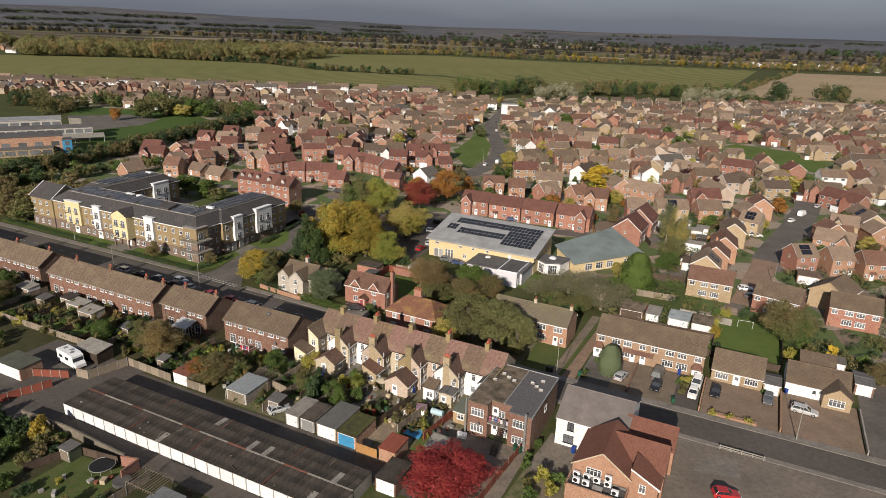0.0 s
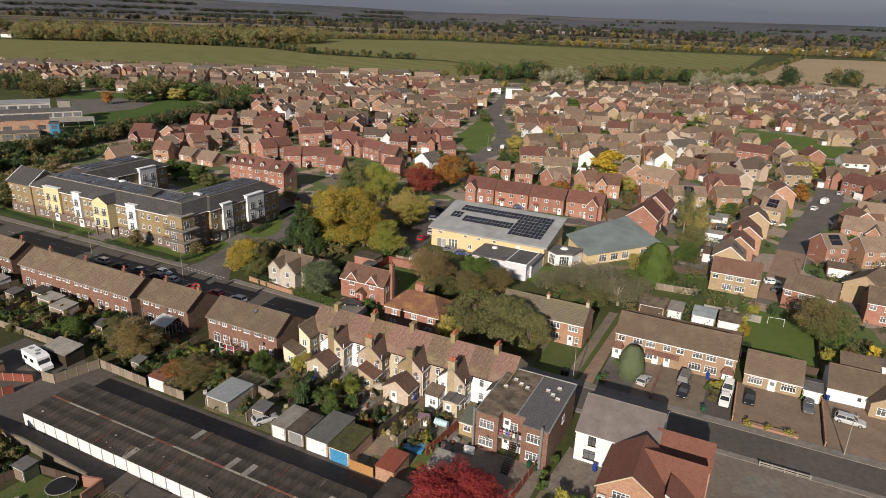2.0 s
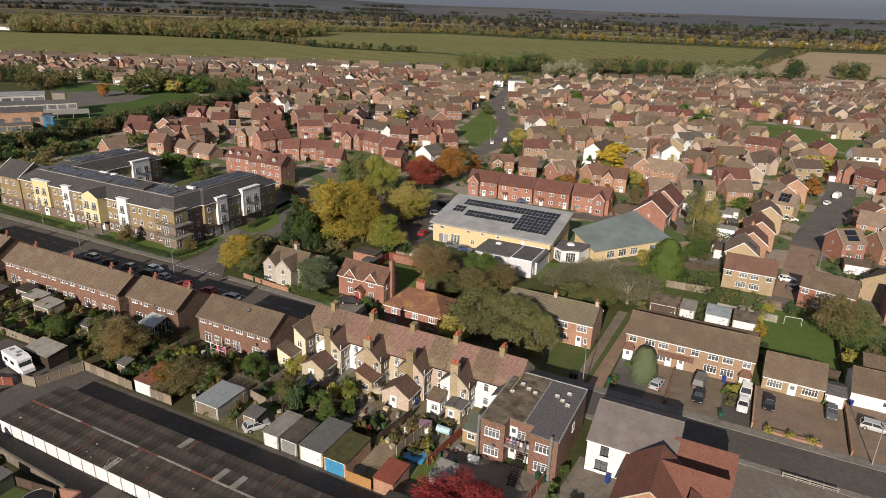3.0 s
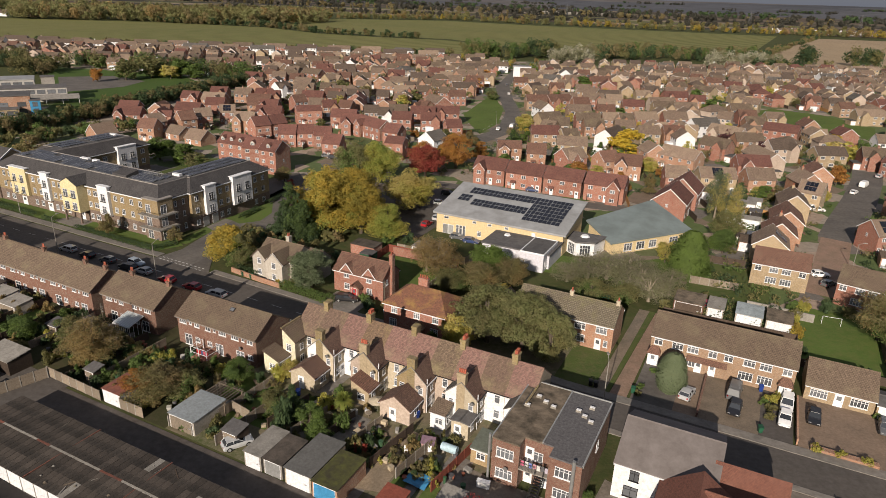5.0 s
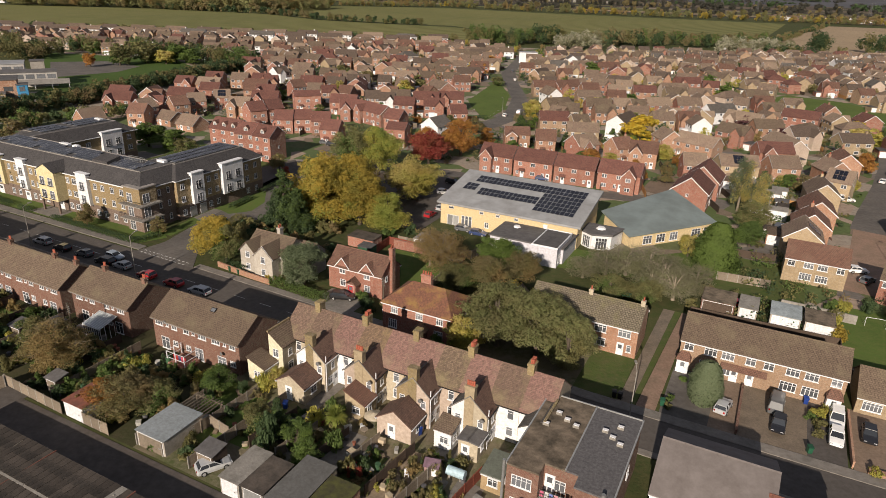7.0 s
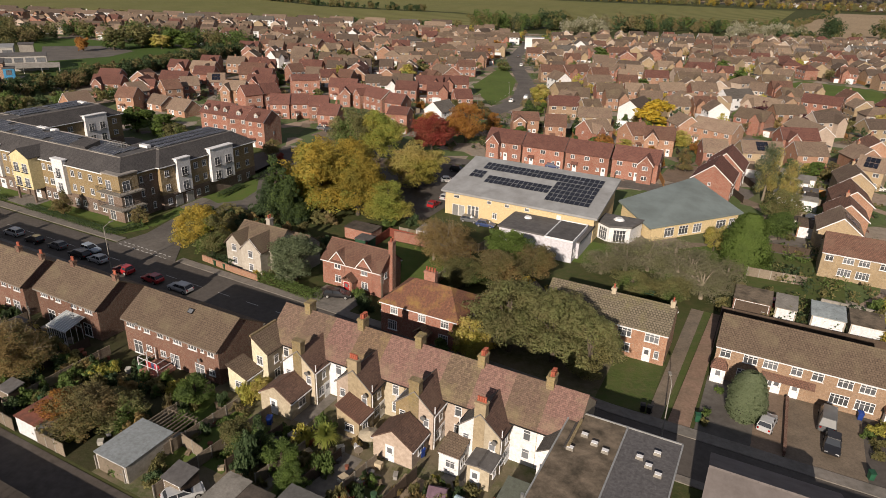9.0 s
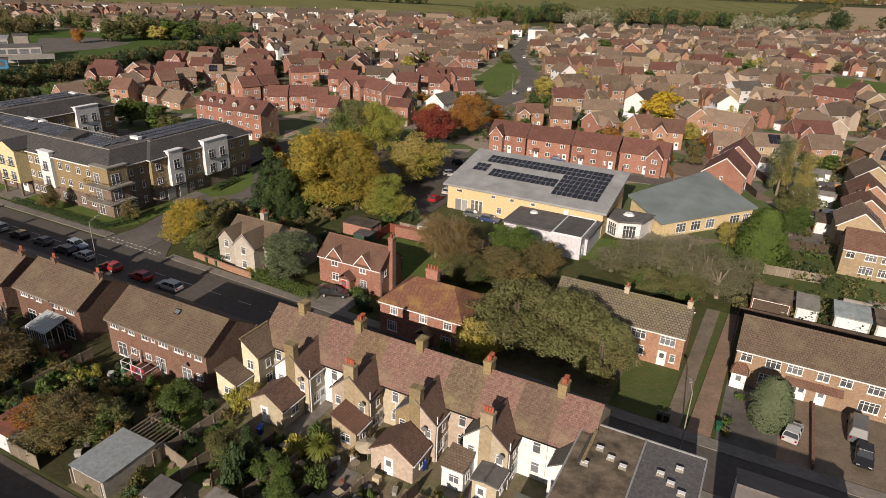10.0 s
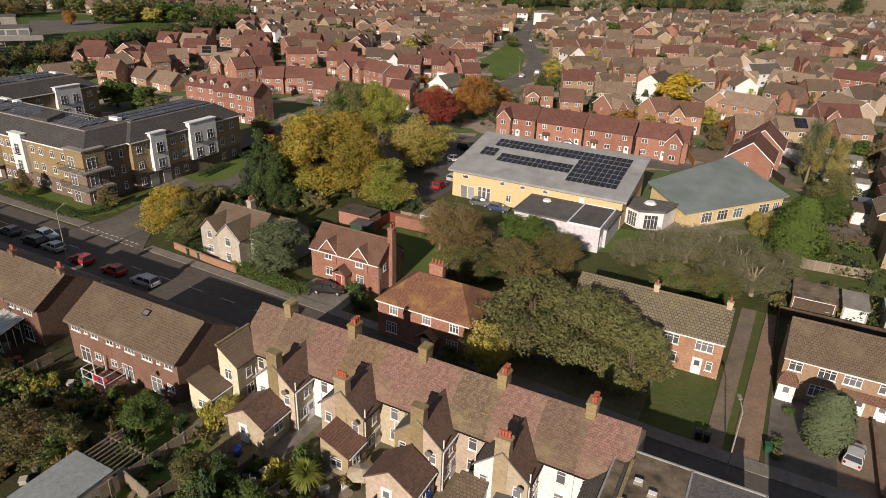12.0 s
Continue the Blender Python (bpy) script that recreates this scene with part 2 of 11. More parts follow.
GRAVEL = surface("mossy_gravel_roof", (0.21, 0.168, 0.125), (0.06, 0.05, 0.036), coarse=0.6, fine=3.0, vary=0.05)
SHEET = surface("weathered_cement_sheet", (0.082, 0.068, 0.057), (0.034, 0.03, 0.026), coarse=0.5, fine=3.5, vary=0.28)
SHEET_PALE = surface("pale_cement_sheet", (0.30, 0.285, 0.26), (0.20, 0.19, 0.17), coarse=0.6, fine=3, vary=0.15)
WHITE = surface("white_upvc", (0.79, 0.81, 0.84), (0.73, 0.75, 0.78), rough=0.5, bump=0, vary=0.04)
WHITE_DOOR = surface("white_garage_door", (0.72, 0.74, 0.78), (0.64, 0.66, 0.69), rough=0.6, bump=0.05, vary=0.07)
BLACK = surface("black_plastic", (0.02, 0.02, 0.021), rough=0.5, bump=0)
GLASS = glass_mat("window_glass", (0.05, 0.053, 0.058))
DARK_GLASS = glass_mat("dark_glass", (0.015, 0.017, 0.02), 0.05)
SOLAR = surface("solar_cells", (0.016, 0.018, 0.028), (0.012, 0.014, 0.022), rough=0.25, bump=0, vary=0.2, spec=0.5)
GUTTER = surface("grey_gutter", (0.30, 0.28, 0.26), rough=0.6, bump=0)
STEEL = surface("galvanised_steel", (0.42, 0.43, 0.43), (0.33, 0.34, 0.34), rough=0.45, metal=0.4, bump=0)
CLAY = surface("terracotta", (0.42, 0.12, 0.07), (0.30, 0.09, 0.06), vary=0.2)
WOOD = surface("weathered_fence_wood", (0.24, 0.20, 0.155), (0.16, 0.13, 0.10), fine=4, vary=0.25)
TAN_WOOD = surface("tan_timber", (0.42, 0.31, 0.18), (0.34, 0.25, 0.14), fine=4, vary=0.1)
NEW_WOOD = surface("orange_fence_wood", (0.44, 0.24, 0.09), (0.34, 0.18, 0.07), fine=4, vary=0.12)
RED_WOOD = surface("red_stained_wood", (0.24, 0.07, 0.045), (0.17, 0.05, 0.035), fine=4, vary=0.15)
DARK_WOOD = surface("dark_stained_wood", (0.085, 0.06, 0.045), (0.055, 0.04, 0.03), fine=4, vary=0.25)
CONCRETE = surface("concrete", (0.33, 0.31, 0.28), (0.24, 0.225, 0.20), vary=0.1)
BLUE = surface("blue_paint", (0.06, 0.28, 0.52), rough=0.5, vary=0.05)
ASPHALT = surface("asphalt", (0.108, 0.096, 0.087), (0.082, 0.074, 0.068), coarse=0.08, fine=1.2, vary=0, bump=0.15)
ASPHALT_DARK = surface("dark_asphalt", (0.102, 0.088, 0.078), (0.072, 0.063, 0.057), coarse=0.15, fine=1.2, vary=0, bump=0.15)
ASPHALT_OLD = surface("worn_asphalt", (0.15, 0.137, 0.124), (0.10, 0.092, 0.085), coarse=0.12, fine=1.0, vary=0.05, bump=0.15)
PAVING = surface("concrete_paving", (0.22, 0.20, 0.18), (0.16, 0.15, 0.135), coarse=0.3, fine=1.5, vary=0.08)
BLOCK_PAVE = surface("brown_paving", (0.24, 0.175, 0.13), (0.18, 0.135, 0.10), coarse=0.3, fine=2.5, vary=0.1, bump=0.25)
RED_PAVE = surface("brown_paved_path", (0.30, 0.20, 0.15), (0.22, 0.16, 0.115), coarse=0.35, fine=2.5, vary=0.05, bump=0.2)
SOIL = field_mat("garden_soil", (0.15, 0.125, 0.085), (0.075, 0.09, 0.035), (0.19, 0.16, 0.115), scale=0.2, fine=0.9)
LINE = surface("white_road_paint", (0.62, 0.62, 0.6), (0.4, 0.4, 0.39), coarse=1.0, vary=0.05)
LAWN = field_mat("lawn", (0.085, 0.13, 0.032), (0.068, 0.105, 0.027), (0.11, 0.125, 0.042), scale=0.08)
DARK_SOIL = field_mat("dark_garden_soil", (0.05, 0.05, 0.024), (0.034, 0.042, 0.018), (0.07, 0.058, 0.035), scale=0.15)
PLAYING_GRASS = field_mat("playing_field_grass", (0.055, 0.10, 0.024), (0.045, 0.082, 0.02), (0.075, 0.095, 0.032), scale=0.03)
LAWN_DRY = field_mat("worn_lawn", (0.075, 0.10, 0.03), (0.055, 0.08, 0.024), (0.10, 0.095, 0.045), scale=0.1)
ROUGH_GRASS = field_mat("rough_grass", (0.055, 0.068, 0.024), (0.04, 0.052, 0.02), (0.085, 0.075, 0.036), scale=0.06)
CROP = field_mat("green_crop_field", (0.165, 0.165, 0.062), (0.135, 0.145, 0.053), (0.18, 0.17, 0.075), angle=35, stripe=0.02, scale=0.004, fine=0.05)
STUBBLE = field_mat("stubble_field", (0.34, 0.26, 0.17), (0.29, 0.22, 0.145), (0.36, 0.29, 0.2), angle=-25, stripe=0.03, scale=0.006, fine=0.05)
BROWN_LAND = field_mat("brown_farmland", (0.12, 0.09, 0.07), (0.10, 0.08, 0.055), (0.13, 0.11, 0.075), scale=0.003, fine=0.02)


def garden_mat():
    """Back gardens seen from afar: plots of lawn, paving, soil and drive."""
    m, nt, b = nodes_of("garden_plots")
    co = nt.nodes.new("ShaderNodeTexCoord").outputs["Object"]
    vo = N(nt, "TexVoronoi", Scale=0.13, Randomness=0.8)
    nt.links.new(co, vo.inputs["Vector"])
    sp = nt.nodes.new("ShaderNodeSeparateColor")
    nt.links.new(vo.outputs["Color"], sp.inputs[0])
    cr = nt.nodes.new("ShaderNodeValToRGB")
    cr.color_ramp.interpolation = "CONSTANT"
    el = cr.color_ramp.elements
    el[0].position, el[0].color = 0.0, (0.075, 0.11, 0.03, 1)
    el[1].position, el[1].color = 0.32, (0.27, 0.23, 0.19, 1)
    for pos, c in ((0.5, (0.095, 0.11, 0.04, 1)), (0.68, (0.17, 0.13, 0.095, 1)), (0.8, (0.30, 0.23, 0.18, 1)), (0.9, (0.14, 0.125, 0.115, 1))):
        e = el.new(pos)
        e.color = c
    nt.links.new(sp.outputs[0], cr.inputs[0])
    n2 = noise_of(nt, co, 0.7, 5, 0.75)
    c = mixcol(nt, ramp(nt, n2, 0.4, 0.75), cr.outputs[0], mixcol(nt, 1.0, cr.outputs[0], (0.6, 0.58, 0.5), "MULTIPLY"))
    nt.links.new(c, b.inputs["Base Color"])
    b.inputs["Roughness"].default_value = 0.95
    return m


GARDENS = garden_mat()


def patchwork(name, scale, tones, woods=(0.036, 0.038, 0.034)):
    """Fields of several crops with dark hedges between, for the far distance."""
    m, nt, b = nodes_of(name)
    co = nt.nodes.new("ShaderNodeTexCoord").outputs["Object"]
    mp = N(nt, "Mapping")
    mp.inputs["Scale"].default_value = (0.25, 1.0, 1.0)
    mp.inputs["Rotation"].default_value = (0, 0, radians(7))
    nt.links.new(co, mp.inputs[0])
    vo = N(nt, "TexVoronoi", Scale=scale, Randomness=0.75)
    vo.distance = "CHEBYCHEV"
    nt.links.new(mp.outputs[0], vo.inputs["Vector"])
    sp = nt.nodes.new("ShaderNodeSeparateColor")
    nt.links.new(vo.outputs["Color"], sp.inputs[0])
    cr = nt.nodes.new("ShaderNodeValToRGB")
    cr.color_ramp.interpolation = "CONSTANT"
    el = cr.color_ramp.elements
    for i, c in enumerate(tones):
        e = el[i] if i < 2 else el.new(i / len(tones))
        e.position, e.color = i / len(tones), (*c, 1)
    nt.links.new(sp.outputs[0], cr.inputs[0])
    wood = ramp(nt, noise_of(nt, mp.outputs[0], scale * 0.8, 6, 0.65), 0.52, 0.57)
    c = mixcol(nt, wood, cr.outputs[0], woods)
    n2 = noise_of(nt, mp.outputs[0], 0.03, 5, 0.75)
    c = mixcol(nt, ramp(nt, n2, 0.35, 0.75), c, mixcol(nt, 1.0, c, (0.6, 0.58, 0.55), "MULTIPLY"))
    nt.links.new(c, b.inputs["Base Color"])
    b.inputs["Roughness"].default_value = 1.0
    b.inputs["Specular IOR Level"].default_value = 0.0
    return m


# far fields, with tones lifted and woods greyed to paint in distance haze
HAZED_FAR_LAND = patchwork("hazed_far_field_patchwork", 0.007, ((0.14, 0.115, 0.09), (0.095, 0.10, 0.07), (0.19, 0.155, 0.12), (0.09, 0.085, 0.075), (0.15, 0.155, 0.085), (0.12, 0.10, 0.09), (0.25, 0.21, 0.16)), (0.06, 0.06, 0.056))
# aerial haze painted into the hills: close blue-grey tones, woods barely darker
HAZY_HILL_LAND = patchwork("hazy_hill_woods_and_fields", 0.0024, ((0.10, 0.104, 0.118), (0.112, 0.112, 0.122), (0.092, 0.097, 0.112), (0.125, 0.12, 0.124), (0.102, 0.106, 0.116)), (0.084, 0.09, 0.104))
BARK = surface("bark", (0.10, 0.08, 0.06), (0.06, 0.05, 0.04), fine=6)


# ---- mesh building ----
class Shell:
    """Collects faces with their own UVs in metres; becomes one mesh."""

    def __init__(self):
        self.v, self.f, self.uv, self.mi = [], [], [], []

    def face(self, pts, mi=0, uvs=None):
        n = len(self.v)
        pts = [Vector(p) for p in pts]
        self.v += [tuple(p) for p in pts]
        self.f.append(tuple(range(n, n + len(pts))))
        self.mi.append(mi)
        if uvs is None:
            e = (pts[1] - pts[0])
            nrm = e.cross(pts[-1] - pts[0])
            if nrm.length < 1e-9:
                nrm = Vector((0, 0, 1))
            nrm.normalize()
            if abs(nrm.z) > 0.98:
                a, b = Vector((1, 0, 0)), Vector((0, 1, 0))
            else:
                a = Vector((0, 0, 1)).cross(nrm).normalized()
                b = nrm.cross(a)
            uvs = [(p.dot(a), p.dot(b)) for p in pts]
        self.uv += uvs

    def box(self, x0, x1, y0, y1, z0, z1, mi=0, bottom=False):
        p = [(x, y, z) for z in (z0, z1) for y in (y0, y1) for x in (x0, x1)]
        for q in ((0, 1, 5, 4), (1, 3, 7, 5), (3, 2, 6, 7), (2, 0, 4, 6), (4, 5, 7, 6)) + (((2, 3, 1, 0),) if bottom else ()):
            self.face([p[i] for i in q], mi)

    def slab(self, pts, thick, mi=0, mi_edge=None):
        """A sheet with thickness below the given outline, which runs anticlockwise seen from outside."""
        pts = [Vector(p) for p in pts]
        low = [p - Vector((0, 0, thick)) for p in pts]
        self.face(pts, mi)
        self.face(low[::-1], mi)
        k = len(pts)
        for i in range(k):
            self.face([low[i], low[(i + 1) % k], pts[(i + 1) % k], pts[i]], mi if mi_edge is None else mi_edge)

    def tube(self, a, b, r0, r1, sides=8, mi=0, cap=True):
        a, b = Vector(a), Vector(b)
        q = (b - a).to_track_quat("Z", "Y")
        ra = [a + q @ Vector((r0 * math.cos(i * math.tau / sides), r0 * math.sin(i * math.tau / sides), 0)) for i in range(sides)]
        rb = [b + q @ Vector((r1 * math.cos(i * math.tau / sides), r1 * math.sin(i * math.tau / sides), 0)) for i in range(sides)]
        for i in range(sides):
            j = (i + 1) % sides
            self.face([ra[i], ra[j], rb[j], rb[i]], mi, [(0, 0), (1, 0), (1, 1), (0, 1)])
        if cap:
            self.face(rb, mi, [(p.x, p.y) for p in rb])

    def mesh(self, name, *mats):
        me = bpy.data.meshes.new(name)
        me.from_pydata(self.v, [], self.f)
        lay = me.uv_layers.new(name="UVMap")
        lay.data.foreach_set("uv", [c for p in self.uv for c in p])
        for m in mats:
            me.materials.append(m)
        me.polygons.foreach_set("material_index", self.mi)
        me.update()
        return me


def put(name, me, parent=None, m=None, label=""):
    ob = new(name, me)
    if parent is not None:
        ob.parent = parent
    if m is not None:
        ob.matrix_basis = m
    if label:
        ob["label"] = label
    return ob


def part(name, sh, mats, parent=None, m=None, label=""):
    mats = mats if isinstance(mats, (tuple, list)) else (mats,)
    return put(name, sh.mesh(name, *mats), parent, m, label)


def thing(name, label, category, m, group="", kind=""):
    ob = new(name)
    ob.empty_display_size = 0.5
    ob.matrix_basis = m
    return tagged(ob, label, category, group, kind)


CACHE = {}


def cached(key, build):
    if key not in CACHE:
        CACHE[key] = build()
    return CACHE[key]


# ---- windows, doors, chimneys ----
def window_mesh(w, h, bars, sill, frame_mat, tag):
    def build():
        fr, gl = Shell(), Shell()
        t, d = 0.07, 0.05
        fr.box(-w / 2, w / 2, -d, 0.02, h - t, h)
        fr.box(-w / 2, w / 2, -d, 0.02, 0, t)
        xs = [-w / 2, *[-w / 2 + w * (i + 1) / (bars + 1) - t / 2 for i in range(bars)], w / 2 - t]
        for x in xs:
            fr.box(x, x + t, -d, 0.02, t, h - t)
        fr.box(-w / 2 + t, w / 2 - t, -d + 0.005, 0.02, h * 0.68, h * 0.68 + 0.05)
        if sill:
            fr.box(-w / 2 - 0.08, w / 2 + 0.08, -0.12, 0.02, -0.08, -0.005)
        gl.box(-w / 2 + t, w / 2 - t, -0.02, 0.01, t, h - t)
        return fr.mesh("window", frame_mat), gl.mesh("pane", GLASS)
    return cached(("win", w, h, bars, sill, tag), build)


def window(house, x, y, z, face, w=1.2, h=1.2, bars=1, sill=True, frame_mat=None, tag="w"):
    """A window on a wall of its house; face: degrees, 0 looks along -y."""
    fr, gl = window_mesh(w, h, bars, sill, frame_mat or WHITE, tag)
    o = put("window", fr, house, pose(x, y, z, 0, 0, face))
    put("pane", gl, o)
    return o


def small_window(house, x, y, z, face, w=1.2, h=1.1):
    """Frame and glass in one piece, for houses that stay far off."""
    def build():
        s = Shell()
        s.box(-w / 2, w / 2, -0.04, 0.02, 0, h, 0)
        for i in (0, 1):
            s.box(-w / 2 + 0.08 + i * (w / 2 - 0.03), -0.05 + i * (w / 2 - 0.03), -0.05, -0.03, 0.09, h - 0.09, 1)
        return s.mesh("window", WHITE, GLASS)
    return put("window", cached(("swin", w, h), build), house, pose(x, y, z, 0, 0, face))


def door(house, x, y, z, face, mat=None, w=0.95, h=2.05, tag="white", glazed=True, name="door"):
    def build():
        s = Shell()
        s.box(-w / 2 - 0.07, w / 2 + 0.07, -0.05, 0.02, 0, h + 0.07, 0)
        s.box(-w / 2, w / 2, -0.07, -0.04, 0.03, h, 1)
        if glazed:
            s.box(-w * 0.3, w * 0.3, -0.08, -0.06, h * 0.55, h * 0.88, 2)
        s.box(w * 0.32, w * 0.42, -0.12, -0.07, h * 0.46, h * 0.5, 3)
        return s.mesh("door", WHITE, mat or WHITE, GLASS, STEEL)
    return put(name, cached(("door", w, h, tag, glazed), build), house, pose(x, y, z, 0, 0, face))


def chimney(house, x, y, z0, z1, sx, sy, mat, pots=2, pot_mat=None):
    s = Shell()
    s.box(-sx / 2, sx / 2, -sy / 2, sy / 2, z0, z1 - 0.2)
    s.box(-sx / 2 - 0.07, sx / 2 + 0.07, -sy / 2 - 0.07, sy / 2 + 0.07, z1 - 0.28, z1 - 0.1)
    s.box(-sx / 2 - 0.03, sx / 2 + 0.03, -sy / 2 - 0.03, sy / 2 + 0.03, z1 - 0.1, z1)
    ch = part("chimney", s, mat, house, pose(x, y, 0))
    along = sx >= sy

    def build():
        p = Shell()
        p.tube((0, 0, 0), (0, 0, 0.12), 0.17, 0.15)
        p.tube((0, 0, 0.12), (0, 0, 0.48), 0.13, 0.11)
        p.tube((0, 0, 0.48), (0, 0, 0.56), 0.15, 0.14)
        return p.mesh("chimney_pot", pot_mat or CLAY)
    me = cached(("pot", (pot_mat or CLAY).name), build)
    span = max(sx, sy) - 0.45
    for i in range(pots):
        d = (i / (pots - 1) - 0.5) * span if pots > 1 else 0
        put("chimney_pot", me, ch, pose(d if along else 0, 0 if along else d, z1))
    return ch


# ---- walls and roofs ----
def gable_walls(L, W, eave, ridge, base=-0.3, off=0.0):
    """Four walls with gables at both ends; the ridge runs along x, off metres from the middle."""
    s = Shell()
    a, b = L / 2, W / 2
    s.face([(-a, -b, base), (a, -b, base), (a, -b, eave), (-a, -b, eave)])
    s.face([(a, b, base), (-a, b, base), (-a, b, eave), (a, b, eave)])
    s.face([(a, -b, base), (a, b, base), (a, b, eave), (a, off, ridge), (a, -b, eave)])
    s.face([(-a, b, base), (-a, -b, base), (-a, -b, eave), (-a, off, ridge), (-a, b, eave)])
    return s


def gable_roof(L, W, eave, ridge, over=0.35, verge=0.15, thick=0.16, off=0.0):
    s = Shell()
    a, b = L / 2 + verge, W / 2
    up = 0.14
    for side in (-1, 1):
        run = b - side * off
        k = (ridge - eave) / run
        e = side * (b + over)
        ze = eave - k * over + up
        q = [(-a, e, ze), (a, e, ze), (a, off, ridge + up), (-a, off, ridge + up)]
        s.slab(q if side < 0 else [q[1], q[0], q[3], q[2]], thick)
    return s


def hip_roof(L, W, eave, ridge, over=0.35, thick=0.16, run=None):
    s = Shell()
    a, b = L / 2 + over, W / 2 + over
    r = max(L / 2 - (run or W / 2), 0.05)
    z, zr = eave + 0.02, ridge + 0.14
    s.slab([(-a, -b, z), (a, -b, z), (r, 0, zr), (-r, 0, zr)], thick)
    s.slab([(a, b, z), (-a, b, z), (-r, 0, zr), (r, 0, zr)], thick)
    s.slab([(a, -b, z), (a, b, z), (r, 0, zr)], thick)
    s.slab([(-a, b, z), (-a, -b, z), (-r, 0, zr)], thick)
    return s


def ridge_caps(house, L, ridge, mat, off=0.0):
    s = Shell()
    n = max(2, int(L / 0.45))
    for i in range(n):
        x = -L / 2 + i * L / n
        s.face([(x + 0.01, off - 0.16, ridge + 0.1), (x + L / n, off - 0.16, ridge + 0.1), (x + L / n, off, ridge + 0.24), (x + 0.01, off, ridge + 0.24)])
        s.face([(x + L / n, off + 0.16, ridge + 0.1), (x + 0.01, off + 0.16, ridge + 0.1), (x + 0.01, off, ridge + 0.24), (x + L / n, off, ridge + 0.24)])
    return part("ridge_tiles", s, mat, house)


def gutters(house, L, W, eave, mat, over=0.35, k=0.6):
    for side in (-1, 1):
        s = Shell()
        y = side * (W / 2 + over + 0.02)
        z = eave - k * over
        s.box(-L / 2 - 0.1, L / 2 + 0.1, y - 0.07, y + 0.07, z - 0.12, z)
        s.box(-L / 2 - 0.1, L / 2 + 0.1, min(y, y - side * over), max(y, y - side * over), z - 0.16, z - 0.13, bottom=True)
        part("gutter", s, mat, house)


def body(name, label, category, m, L, W, eave, ridge, wall, roof, hip=False, trim=None, group="", over=0.35, off=0.0, hiprun=None, caps=True):
    h = thing(name, label, category, m, group)
    if hip:
        s = Shell()
        s.box(-L / 2, L / 2, -W / 2, W / 2, -0.3, eave)
        part("wall", s, wall, h)
        part("roof", hip_roof(L, W, eave, ridge, over, run=hiprun), roof, h)
    else:
        part("wall", gable_walls(L, W, eave, ridge, off=off), wall, h)
        part("roof", gable_roof(L, W, eave, ridge, over, off=off), roof, h)
        if caps:
            ridge_caps(h, L + 0.3, ridge, roof, off)
    gutters(h, L, W, eave, trim or WHITE, over, 0 if hip else (ridge - eave) / (W / 2))
    return h


# ---- ground ----
def sheet(name, pts, z, mat, label, category, kind="structure", thick=0.0):
    """A flat patch of ground; pts in street coordinates, anticlockwise."""
    s = Shell()
    q = [(*xy(u, v), z) for u, v in pts]
    if sum(a[0] * b[1] - b[0] * a[1] for a, b in zip(q, q[1:] + q[:1])) < 0:
        q.reverse()
    if thick:
        s.slab(q, thick)
    else:
        s.face(q)
    return tagged(part(name, s, mat), label, category, "", kind)


def rect(u0, u1, v0, v1):
    return [(u0, v0), (u1, v0), (u1, v1), (u0, v1)]


def ribbon(name, line, width, z, mat, label, category, thick=0.0):
    left, right = [], []
    for i, p in enumerate(line):
        a, b = Vector(line[max(i - 1, 0)]), Vector(line[min(i + 1, len(line) - 1)])
        d = (b - a).normalized()
        n = Vector((-d.y, d.x)) * width / 2
        left.append(tuple(Vector(p) + n))
        right.append(tuple(Vector(p) - n))
    return sheet(name, right + left[::-1], z, mat, label, category, thick=thick)


sheet("ground", rect(-9000, 6000, -1500, 4200), 0.0, ROUGH_GRASS, "rough grass and gardens reaching the horizon", "ground")
sheet("ground_estate", [(-460, 330), (-240, 150), (-100, 172), (20, 150), (140, 120), (280, 200), (330, 560), (120, 800), (-20, 700), (-170, 615), (-285, 605), (-390, 553), (-545, 478), (-690, 395)],
      0.02, GARDENS, "mixed gardens, drives and yards between estate houses", "ground")
# roads
sheet("road_main", [(-420, 101), (-60, 100.3), (-25, 98.6), (160, 98.3), (160, 105), (-25, 105.5), (-60, 108.4), (-100, 109.8), (-420, 111.3)], 0.05, ASPHALT,
      "dark asphalt main road with parked cars", "road")
sheet("road_side", [(-119, 109.5), (-103, 109.5), (-110, 118), (-115, 135), (-117, 147), (-121, 168), (-129, 168), (-125, 148), (-121, 128), (-118, 116)], 0.055, ASPHALT_OLD,
      "worn asphalt side road beside the apartments", "road")
sheet("road_garage_south", rect(-100, -20, 48.9, 52.5), 0.05, ASPHALT_DARK, "dark asphalt lane in front of white garage doors", "road")
sheet("road_garage_north", rect(-90, -27, 62.4, 68.4), 0.05, ASPHALT_DARK, "dark asphalt lane behind the garages", "road")
sheet("road_garage_west", rect(-116, -89.6, 46.5, 69.5), 0.04, ASPHALT, "worn asphalt turning area beside the garages", "road")
sheet("road_estate", [(-106.7, 263.1), (-104.8, 292), (-112.2, 319.3), (-125.2, 349.7), (-145.1, 389.9), (-164, 434), (-176, 473), (-187, 513), (-202, 580), (-214, 580), (-203, 544), (-182, 467), (-169, 422), (-149.3, 380.2),
                      (-127.7, 336.4), (-116.7, 301.6), (-114.4, 284.4), (-115.4, 269.3)], 0.055, ASPHALT_OLD, "pale asphalt estate road curving uphill", "road")
